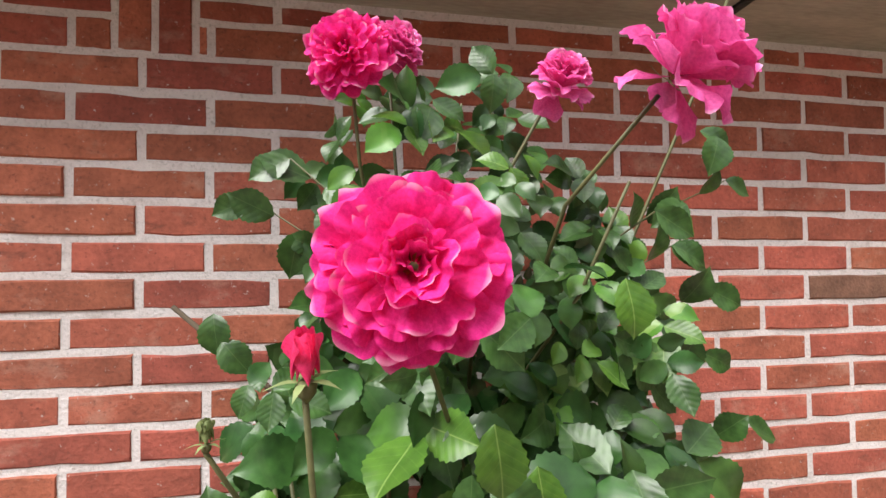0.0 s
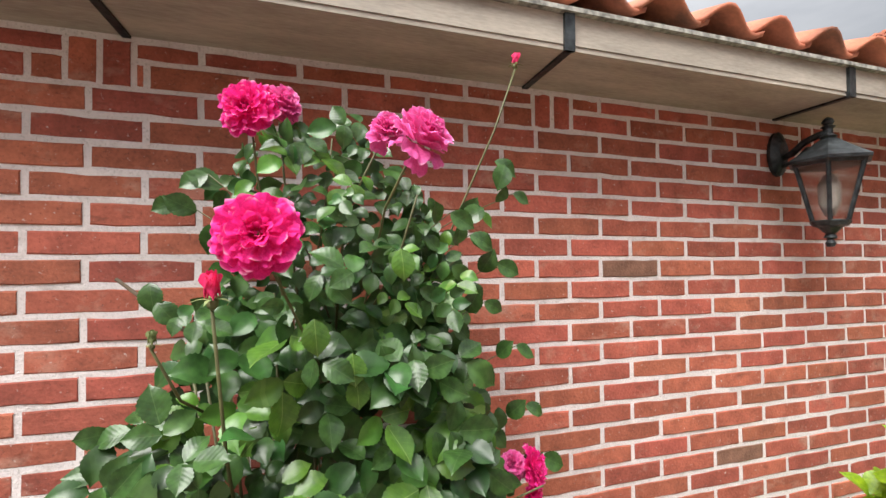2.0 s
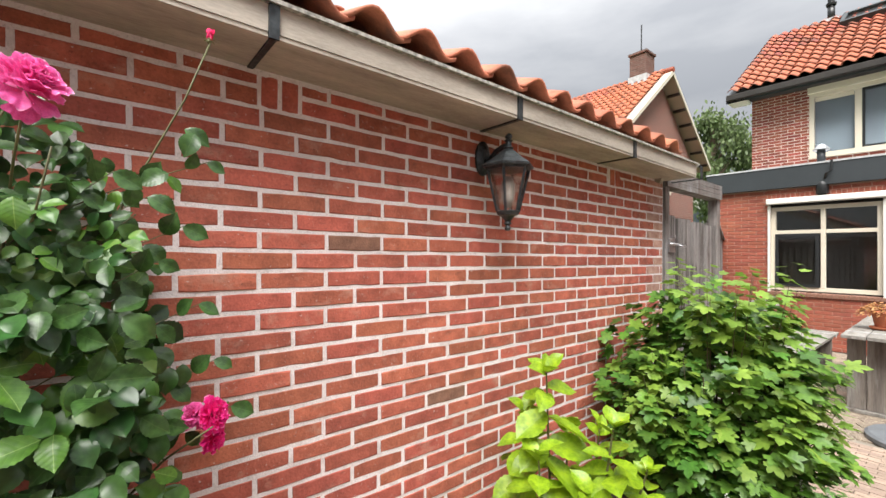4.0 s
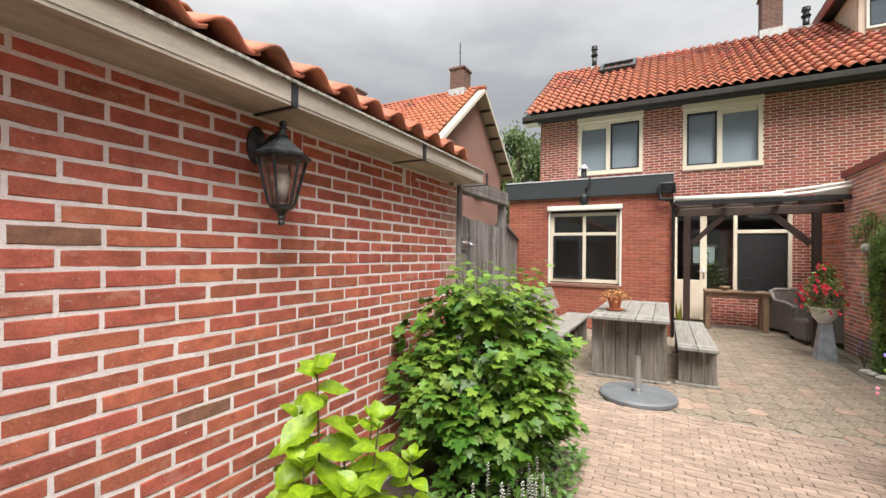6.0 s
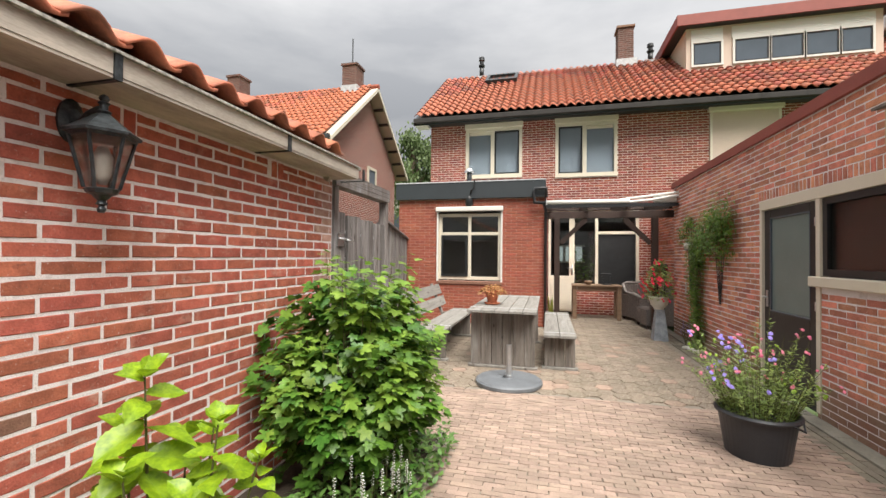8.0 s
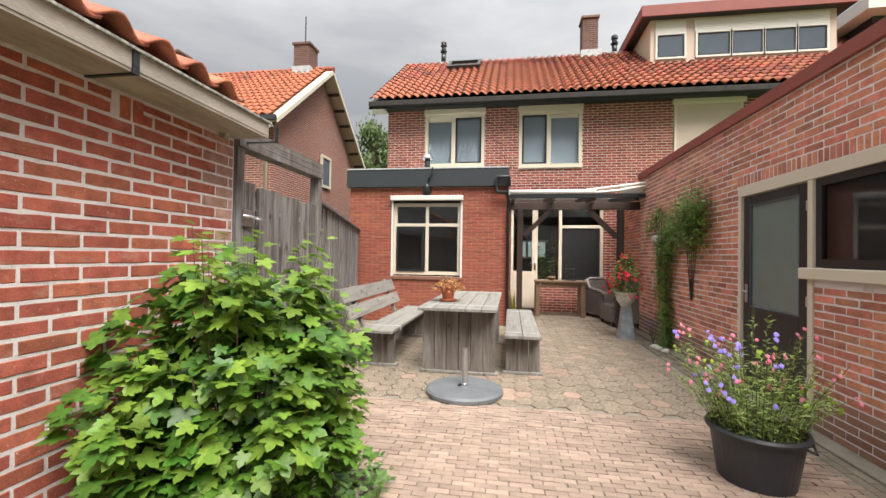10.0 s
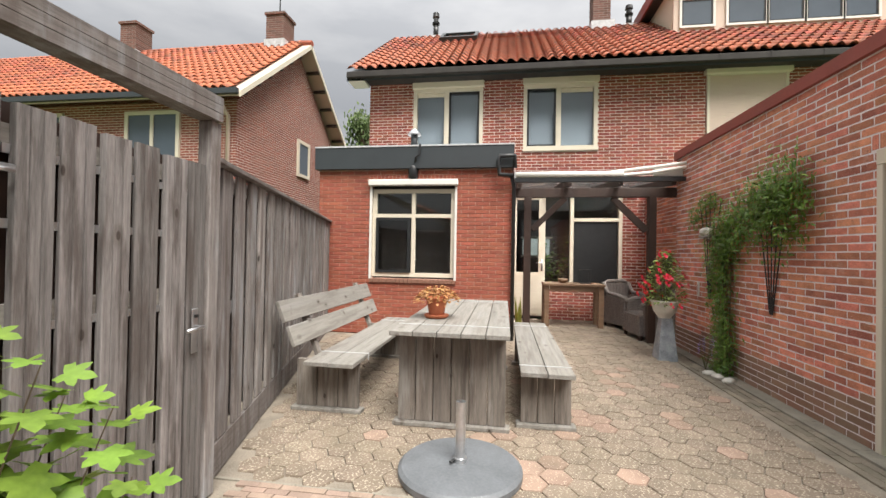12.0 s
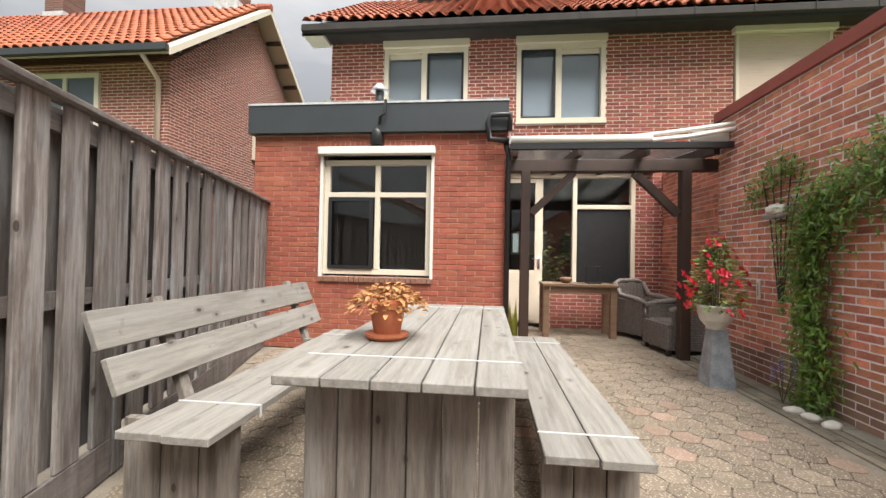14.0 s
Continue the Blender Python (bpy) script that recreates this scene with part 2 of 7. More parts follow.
def knots(m, stretch):
    """Dark knots with a paler ring, here and there in a plank."""
    n, l = m.node_tree.nodes, m.node_tree.links
    b = n["Principled BSDF"]
    out = b.inputs["Base Color"].links[0].from_socket
    geo = n.new("ShaderNodeNewGeometry")
    mp = n.new("ShaderNodeMapping")
    mp.inputs["Scale"].default_value = stretch
    v = n.new("ShaderNodeTexVoronoi")
    v.inputs["Scale"].default_value = 6.5
    l.new(geo.outputs["Position"], mp.inputs["Vector"])
    l.new(mp.outputs[0], v.inputs["Vector"])
    for near_, far_, top_, col_ in ((0.19, 0.12, 0.45, (0.10, 0.085, 0.07)), (0.085, 0.06, 0.9, (0.035, 0.024, 0.018))):
        r = n.new("ShaderNodeMapRange")
        r.inputs["From Min"].default_value, r.inputs["From Max"].default_value = near_, far_
        r.inputs["To Max"].default_value = top_
        mx = n.new("ShaderNodeMix")
        mx.data_type = "RGBA"
        mx.inputs["B"].default_value = (*col_, 1)
        l.new(v.outputs["Distance"], r.inputs["Value"])
        l.new(r.outputs[0], mx.inputs["Factor"])
        l.new(out, mx.inputs["A"])
        out = mx.outputs["Result"]
    l.new(out, b.inputs["Base Color"])


for m_ in (BRICK, BRICK_J):
    smear(m_, (0.50, 0.30, 0.23), 9, 0.56, 0.72, 0.55, (1, 1, 1.5))
    smear(m_, (0.13, 0.05, 0.035), 24, 0.59, 0.70, 0.5, (0.7, 1, 1.6))
for m_ in (BRICK, BRICK_J, BRICK_R, BRICK_RJ):
    smear(m_, (0.62, 0.56, 0.52), 80, 0.63, 0.68, 0.7)
for m_ in (BRICK_R, BRICK_RJ):
    smear(m_, (0.50, 0.36, 0.29), 6, 0.55, 0.75, 0.5)
    smear(m_, (0.13, 0.065, 0.05), 22, 0.58, 0.70, 0.6, (1, 1, 1.5))
for m_ in (BRICK, BRICK_J, BRICK_R, BRICK_RJ, BRICK_A, BRICK_AJ):
    smear(m_, (0.10, 0.035, 0.028), 130, 0.57, 0.66, 0.5)
for m_ in (BRICK_A, BRICK_AJ):
    smear(m_, (0.20, 0.06, 0.04), 20, 0.57, 0.70, 0.5)
    smear(m_, (0.34, 0.15, 0.10), 5, 0.55, 0.75, 0.4)
for m_ in (MORTAR, MORTAR_A, MORTAR_H):
    smear(m_, (0.38, 0.32, 0.30), 12, 0.52, 0.72, 0.6)
for m_ in (MORTAR, MORTAR_A):
    smear(m_, (0.30, 0.27, 0.25), 160, 0.55, 0.66, 0.5)
for m_ in (FENCE, GATE_WOOD, PLANK_V):
    smear(m_, (0.085, 0.075, 0.068), 8, 0.52, 0.70, 0.35, (9, 9, 0.3))
smear(FENCE_H, (0.085, 0.075, 0.068), 8, 0.52, 0.70, 0.35, (0.3, 9, 9))
smear(PLANK, (0.13, 0.118, 0.105), 8, 0.52, 0.70, 0.35, (0.35, 9, 9))
smear(PLANK, (0.31, 0.305, 0.295), 3, 0.50, 0.70, 0.4, (0.3, 5, 5))
for m_, along in ((PLANK, (0.55, 1, 1)), (PLANK_V, (1, 1, 0.55)), (FENCE, (1, 1, 0.5)), (GATE_WOOD, (1, 1, 0.5))):
    knots(m_, along)
for m_ in (FENCE, FENCE_H):
    smear(m_, (0.10, 0.08, 0.07), 4, 0.49, 0.62, 0.8, (3, 3, 0.35))
    smear(m_, (0.33, 0.35, 0.37), 4, 0.52, 0.66, 0.45, (2, 2, 0.4))
smear(GATE_WOOD, (0.07, 0.055, 0.048), 4, 0.49, 0.62, 0.8, (3, 3, 0.35))
for m_ in (PLANK_V,):
    smear(m_, (0.075, 0.06, 0.05), 5, 0.50, 0.64, 0.75, (3, 3, 0.3))
    smear(m_, (0.30, 0.29, 0.27), 4, 0.52, 0.64, 0.6, (3, 3, 0.3))
for m_ in (PLANK,):
    smear(m_, (0.13, 0.11, 0.095), 5, 0.53, 0.66, 0.6, (0.35, 3, 3))
for m_ in (GUTTER,):
    smear(m_, (0.22, 0.19, 0.15), 5, 0.54, 0.70, 0.5, (0.5, 1, 2))
for m_ in (CLINKER, CLINKER_J):
    smear(m_, (0.20, 0.155, 0.12), 2.2, 0.50, 0.70, 0.6)
    smear(m_, (0.40, 0.35, 0.29), 30, 0.60, 0.72, 0.5)
for m_ in (HEXP, HEXP_J, HEXP_RED):
    smear(m_, (0.15, 0.125, 0.085), 1.8, 0.50, 0.68, 0.5)
for m_ in (TILE, TILE_H, TILE_G):
    smear(m_, (0.085, 0.05, 0.035), 5, 0.50, 0.66, 0.7)
BRICK_PALE = node_mat("salt_stained_brick", (0.36, 0.14, 0.10), 0.92, scale=16, vary=0.3, bump=0.6, fine=120, per_island=0.2, second=(0.50, 0.34, 0.27))
BRICK_MOSS = node_mat("damp_foot_brick", (0.33, 0.15, 0.10), 0.92, scale=3, vary=0.3, bump=0.5, fine=90, per_island=0.2, second=(0.27, 0.19, 0.13))
GLASS.node_tree.nodes["Principled BSDF"].inputs["IOR"].default_value = 1.55
DIM_GLASS = glass_mat("shed_window_glass")
DIM_GLASS.node_tree.nodes["Principled BSDF"].inputs["IOR"].default_value = 1.22
DOOR_PANE = node_mat("frosted_green_pane", (0.14, 0.18, 0.17), 0.35, scale=3, vary=0.1, bump=0.02)
PALE_WOOD = node_mat("pale_new_wood", (0.46, 0.36, 0.24), 0.7, scale=6, vary=0.25, bump=0.3, stretch=(0.4, 5, 5))
LAMP_PANE = glass_mat("dusty_lantern_glass", (0.9, 0.88, 0.84), 0.15)
# bluish grey that imitates the sky reflected in the bedroom panes
SKY_BACKING = node_mat("sky_reflection_sheet", (0.20, 0.23, 0.27), 0.9, scale=3, vary=0.1, bump=0.1)
LAMPGLASS = node_mat("milky_lantern_glass", (0.30, 0.28, 0.26), 0.3, scale=8, vary=0.3, bump=0.03)


def leaf_mat(name, base, second, rough=0.42, per=0.25, spec=0.5, trans=0.25):
    m = node_mat(name, base, rough, scale=18, vary=0.25, bump=0.15, fine=70, per_island=per, second=second, spec=spec)
    n, l = m.node_tree.nodes, m.node_tree.links
    b = n["Principled BSDF"]
    tr = n.new("ShaderNodeBsdfTranslucent")
    l.new(b.inputs["Base Color"].links[0].from_socket, tr.inputs["Color"])
    mx = n.new("ShaderNodeMixShader")
    mx.inputs["Fac"].default_value = trans
    l.new(b.outputs[0], mx.inputs[1])
    l.new(tr.outputs[0], mx.inputs[2])
    l.new(mx.outputs[0], n["Material Output"].inputs["Surface"])
    return m


ROSE_LEAF = leaf_mat("rose_leaf_dark", (0.016, 0.048, 0.012), (0.060, 0.150, 0.034), 0.34, per=0.5, spec=0.5)
ROSE_LEAF_L = leaf_mat("rose_leaf_light", (0.045, 0.125, 0.018), (0.10, 0.235, 0.028), 0.36, per=0.35)
PETAL = leaf_mat("rose_petal", (0.93, 0.022, 0.27), (0.97, 0.045, 0.36), 0.6, per=0.08, trans=0.42, spec=0.15)
PETAL_PALE = leaf_mat("rose_petal_pale", (0.88, 0.08, 0.38), (0.93, 0.17, 0.50), 0.6, per=0.1, trans=0.35)
for_petals = (PETAL, PETAL_PALE)
for m_ in for_petals:
    for n_ in m_.node_tree.nodes:
        if n_.type == "BUMP":
            n_.inputs["Strength"].default_value = 0.03
PETAL_BUD = leaf_mat("rose_bud_petal", (0.85, 0.015, 0.12), (0.9, 0.04, 0.2), 0.6, per=0.1, trans=0.2)
# pale petal rims; shading towards the bloom's centre is painted in as deep
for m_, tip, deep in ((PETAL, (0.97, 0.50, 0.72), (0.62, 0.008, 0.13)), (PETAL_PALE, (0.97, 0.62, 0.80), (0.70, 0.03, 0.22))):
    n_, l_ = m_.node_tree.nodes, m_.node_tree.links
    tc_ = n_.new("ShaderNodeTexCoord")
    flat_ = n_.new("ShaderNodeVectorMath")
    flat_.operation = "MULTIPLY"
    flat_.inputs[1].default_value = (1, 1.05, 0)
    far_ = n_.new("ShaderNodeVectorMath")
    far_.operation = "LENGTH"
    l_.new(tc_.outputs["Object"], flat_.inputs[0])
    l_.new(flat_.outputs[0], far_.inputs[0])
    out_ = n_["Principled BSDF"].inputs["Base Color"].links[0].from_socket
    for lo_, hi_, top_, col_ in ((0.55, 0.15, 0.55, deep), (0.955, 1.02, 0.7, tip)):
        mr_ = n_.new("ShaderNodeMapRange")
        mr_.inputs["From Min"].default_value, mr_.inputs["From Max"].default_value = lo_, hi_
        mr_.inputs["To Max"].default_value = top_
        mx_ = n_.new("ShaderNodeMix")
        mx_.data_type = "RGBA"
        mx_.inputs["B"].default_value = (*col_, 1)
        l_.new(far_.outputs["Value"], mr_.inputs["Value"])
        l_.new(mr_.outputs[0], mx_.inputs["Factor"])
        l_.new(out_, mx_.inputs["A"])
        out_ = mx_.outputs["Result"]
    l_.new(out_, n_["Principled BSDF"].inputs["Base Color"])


def veins(m, light, count=9.0):
    """A pale midrib and slanting side veins on a leaf of its own."""
    n, l = m.node_tree.nodes, m.node_tree.links
    b = n["Principled BSDF"]
    old = b.inputs["Base Color"].links[0].from_socket
    tc = n.new("ShaderNodeTexCoord")
    sp = n.new("ShaderNodeSeparateXYZ")
    l.new(tc.outputs["Generated"], sp.inputs[0])

    def calc(op, a, b_=None, c=None):
        q = n.new("ShaderNodeMath")
        q.operation = op
        for k, v in enumerate((a, b_, c)):
            if v is None:
                continue
            if isinstance(v, (int, float)):
                q.inputs[k].default_value = v
            else:
                l.new(v, q.inputs[k])
        return q.outputs[0]

    side = calc("ABSOLUTE", calc("SUBTRACT", sp.outputs["Y"], 0.5))
    rib = calc("LESS_THAN", side, 0.013)
    phase = calc("MULTIPLY", calc("SUBTRACT", sp.outputs["X"], calc("MULTIPLY", side, 0.55)), count * 6.283)
    wave = calc("SINE", phase)
    vein = calc("GREATER_THAN", wave, 0.96)
    both = calc("MAXIMUM", rib, calc("MULTIPLY", vein, 0.22))
    mx = n.new("ShaderNodeMix")
    mx.data_type = "RGBA"
    mx.inputs["B"].default_value = (*light, 1)
    l.new(calc("MULTIPLY", both, 0.45), mx.inputs["Factor"])
    l.new(old, mx.inputs["A"])
    l.new(mx.outputs["Result"], b.inputs["Base Color"])
    bp = n.new("ShaderNodeBump")
    bp.inputs["Distance"].default_value = 0.0015
    bp.inputs["Strength"].default_value = 0.10
    l.new(calc("SUBTRACT", calc("MULTIPLY", wave, -0.5), rib), bp.inputs["Height"])
    l.new(bp.outputs[0], b.inputs["Normal"])


SEPAL = leaf_mat("rose_sepal", (0.16, 0.22, 0.07), (0.25, 0.3, 0.12), 0.6)
STEM = node_mat("green_stem", (0.085, 0.085, 0.03), 0.6, scale=20, vary=0.4, bump=0.2)
BARK = node_mat("brown_stem", (0.09, 0.065, 0.04), 0.85, scale=20, vary=0.4, bump=0.4)
veins(ROSE_LEAF, (0.12, 0.20, 0.07), 7)
veins(ROSE_LEAF_L, (0.32, 0.46, 0.13), 7)
LIME_LEAF = leaf_mat("lime_leaf", (0.135, 0.27, 0.010), (0.33, 0.49, 0.018), 0.4, per=0.15, trans=0.35)
veins(LIME_LEAF, (0.30, 0.48, 0.07), 7)
BUSH_LEAF = leaf_mat("currant_leaf", (0.040, 0.110, 0.014), (0.115, 0.25, 0.030), 0.45, per=0.45)
VINE_LEAF = leaf_mat("climber_leaf", (0.06, 0.135, 0.02), (0.20, 0.33, 0.05), 0.45, per=0.5)
HERB_LEAF = leaf_mat("herb_leaf", (0.08, 0.17, 0.035), (0.15, 0.27, 0.06), 0.5, per=0.35)
TUB_LEAF = leaf_mat("feathery_leaf", (0.16, 0.25, 0.06), (0.34, 0.43, 0.12), 0.5, per=0.3)
TREE_LEAF = leaf_mat("tree_leaf", (0.09, 0.14, 0.045), (0.15, 0.21, 0.075), 0.6, per=0.3)
DRY_LEAF = leaf_mat("orange_leaf", (0.34, 0.13, 0.04), (0.58, 0.33, 0.13), 0.6, per=0.3)
RED_FLOWER = leaf_mat("red_flower", (0.75, 0.02, 0.03), (0.85, 0.05, 0.12), 0.5, per=0.15)
PINK_FLOWER = leaf_mat("pink_flower", (0.75, 0.12, 0.25), (0.85, 0.3, 0.4), 0.5, per=0.15)
VIOLET_FLOWER = leaf_mat("violet_flower", (0.28, 0.2, 0.75), (0.4, 0.32, 0.85), 0.5, per=0.15)
WHITE_FLOWER = leaf_mat("white_flower", (0.7, 0.7, 0.66), (0.8, 0.8, 0.76), 0.5, per=0.1)
STRIPE = leaf_mat("striped_leaf", (0.35, 0.4, 0.05), (0.5, 0.55, 0.1), 0.5)


# ---- mesh helpers ----
def box(bm, x0, x1, y0, y1, z0, z1, m=None):
    v = [bm.verts.new(p) for p in ((x0, y0, z0), (x1, y0, z0), (x1, y1, z0), (x0, y1, z0), (x0, y0, z1), (x1, y0, z1), (x1, y1, z1), (x0, y1, z1))]
    if m:
        for q in v:
            q.co = m @ q.co
    for f in ((3, 2, 1, 0), (4, 5, 6, 7), (0, 1, 5, 4), (1, 2, 6, 5), (2, 3, 7, 6), (3, 0, 4, 7)):
        bm.faces.new([v[i] for i in f])
    return v


def lathe(bm, profile, segments=20, m=None, cap=True):
    rings = []
    for r, z in profile:
        ring = [bm.verts.new((r * math.cos(2 * math.pi * k / segments), r * math.sin(2 * math.pi * k / segments), z)) for k in range(segments)]
        rings.append(ring)
    for a, b in zip(rings, rings[1:]):
        for k in range(segments):
            bm.faces.new((a[k], a[(k + 1) % segments], b[(k + 1) % segments], b[k]))
    if cap:
        bm.faces.new(rings[0][::-1])
        bm.faces.new(rings[-1])
    if m:
        for ring in rings:
            for v in ring:
                v.co = m @ v.co


def tube(bm, points, radius, segments=6, taper=1.0):
    pts = [Vector(p) for p in points]
    rings = []
    for i, p in enumerate(pts):
        d = (pts[min(i + 1, len(pts) - 1)] - pts[max(i - 1, 0)]).normalized()
        a = d.orthogonal().normalized() if i == 0 else (a - d * a.dot(d)).normalized()
        b = d.cross(a)
        r = radius * (1 + (taper - 1) * i / max(1, len(pts) - 1))
        rings.append([bm.verts.new(p + r * (a * math.cos(2 * math.pi * k / segments) + b * math.sin(2 * math.pi * k / segments))) for k in range(segments)])
    for r0, r1 in zip(rings, rings[1:]):
        for k in range(segments):
            bm.faces.new((r0[k], r0[(k + 1) % segments], r1[(k + 1) % segments], r1[k]))
    bm.faces.new(rings[0][::-1])
    bm.faces.new(rings[-1])


def mesh_of(name, bm, material, smooth=False):
    me = bpy.data.meshes.new(name)
    bmesh.ops.recalc_face_normals(bm, faces=bm.faces)
    bm.to_mesh(me)
    bm.free()
    me.materials.append(material)
    if smooth:
        for p in me.polygons:
            p.use_smooth = True
    return me


def part(name, bm, material, parent=None, label="", smooth=False, kind=""):
    ob = new(name, mesh_of(name, bm, material, smooth))
    if parent:
        ob.parent = parent
    return tagged(ob, label=label, kind=kind)


def soften(ob, width=0.003, segments=1):
    mod = ob.modifiers.new("edge", "BEVEL")
    mod.width, mod.segments, mod.limit_method = width, segments, "ANGLE"
    return ob


def block(name, dims, material, parent=None, label="", bevel=0.0, kind="", m=None):
    bm = bmesh.new()
    box(bm, *dims, m=m)
    if bevel:
        bmesh.ops.bevel(bm, geom=bm.edges[:], offset=bevel, segments=1, affect="EDGES")
    return part(name, bm, material, parent, label, kind=kind)


def thing(name, label, category="", group="", at=(0, 0, 0), kind="", rz=0):
    ob = new(name)
    ob.matrix_basis = pose(*at, 0, 0, rz)
    ob.empty_display_size = 0.1
    return tagged(ob, label=label, category=category, group=group, kind=kind)


def pane_mesh_box(bm, m, x0, x1, y0, y1, z0, z1):
    box(bm, x0, x1, y0, y1, z0, z1, m)


def frame_bars(bm, axis, plane0, plane1, a0, a1, z0, z1, w):
    """four bars round an opening; axis 'y' lies in a plane of constant x."""
    for lo, hi, zz0, zz1 in ((a0, a0 + w, z0, z1), (a1 - w, a1, z0, z1), (a0 + w, a1 - w, z0, z0 + w), (a0 + w, a1 - w, z1 - w, z1)):
        if axis == "y":
            box(bm, plane0, plane1, lo, hi, zz0, zz1)
        else:
            box(bm, lo, hi, plane0, plane1, zz0, zz1)


# ---- brickwork ----
def brick_cells(u0, u1, z0, z1, pitch, course, joint, shift=0.0, holes=(), rng=None):
    """Full and cut bricks of a running bond, as (ua, ub, za, zb, full)."""
    cells = []
    rows = int(math.ceil((z1 - z0) / course))
    for r in range(rows):
        za, zb = z0 + r * course, min(z1, z0 + (r + 1) * course) - joint
        if zb - za < 0.012:
            continue
        start = shift + (0.5 * pitch if r % 2 else 0.0)
        k0 = int(math.floor((u0 - start) / pitch))
        for k in range(k0, k0 + int((u1 - u0) / pitch) + 3):
            a, b = start + k * pitch, start + (k + 1) * pitch - joint
            spans = [(max(a, u0), min(b, u1))]
            for hu0, hu1, hz0, hz1 in holes:
                if za < hz1 and zb > hz0:
                    nxt = []
                    for s, e in spans:
                        if e <= hu0 or s >= hu1:
                            if 0 < hu0 - e < joint * 1.3:
                                e = hu0
                            if 0 < s - hu1 < joint * 1.3:
                                s = hu1
                            nxt.append((s, e))
                        else:
                            if s < hu0:
                                nxt.append((s, hu0))
                            if e > hu1:
                                nxt.append((hu1, e))
                    spans = nxt
            for s, e in spans:
                if e - s > 0.012:
                    cells.append((s, e, za, zb, abs((e - s) - (pitch - joint)) < 1e-4 and abs(zb - za - (course - joint)) < 1e-4))
    return cells


def upright(u0, u1, z0, z1, width, joint):
    n = max(1, round((u1 - u0) / width))
    w = (u1 - u0) / n
    return [(u0 + k * w, u0 + (k + 1) * w - joint, z0, z1 - joint, False) for k in range(n)]


def joined_boxes(name, boxes, material, parent, label="", kind="stuff"):
    verts, faces = [], []
    for x0, x1, y0, y1, z0, z1 in boxes:
        i = len(verts)
        verts += [(x0, y0, z0), (x1, y0, z0), (x1, y1, z0), (x0, y1, z0), (x0, y0, z1), (x1, y0, z1), (x1, y1, z1), (x0, y1, z1)]
        faces += [tuple(i + k for k in f) for f in ((3, 2, 1, 0), (4, 5, 6, 7), (0, 1, 5, 4), (1, 2, 6, 5), (2, 3, 7, 6), (3, 0, 4, 7))]
    me = bpy.data.meshes.new(name)
    me.from_pydata(verts, [], faces)
    me.materials.append(material)
    ob = new(name, me)
    ob.parent = parent
    return tagged(ob, label=label, kind=kind)


def brick_geo(length, height, rnd, facing, axis):
    """A slightly wavy brick with a chamfered face; its face lies on the side of facing."""
    n, c, verts, faces = 5, 0.0025, [], []
    for i in range(n):
        end = 0.0022 if i in (0, n - 1) else 0.0
        x = (i / (n - 1) - 0.5) * length
        lo, hi = rnd.uniform(-1, 1) * 0.0012, rnd.uniform(-1, 1) * 0.0012
        if rnd.random() < 0.05:
            hi -= 0.003
        front = 0.012 + rnd.uniform(-1, 1) * 0.0008
        xf = x - math.copysign(end, x) if end else x
        for xx, y, z in ((x, -0.012, -height / 2 + lo), (x, front - c, -height / 2 + lo), (xf, front, -height / 2 + c + lo + end),
                         (xf, front, height / 2 - c + hi - end), (x, front - c, height / 2 + hi), (x, -0.012, height / 2 + hi)):
            verts.append((xx, facing * y, z) if axis == "x" else (facing * y, xx, z))
    for i in range(n - 1):
        a = 6 * i
        faces += [(a + q, a + 6 + q, a + 7 + q, a + 1 + q) for q in range(5)]
    faces += [(0, 1, 2, 3, 4, 5), tuple(6 * n - 1 - q for q in range(6))]
    if (facing > 0) != (axis == "y"):
        return verts, faces
    return verts, [f[::-1] for f in faces]


def worn_brick(length, height, seed, material, axis, facing=-1):
    verts, faces = brick_geo(length, height, random.Random(seed), facing, axis)
    me = bpy.data.meshes.new("brick")
    me.from_pydata(verts, [], faces)
    me.materials.append(material)
    return me


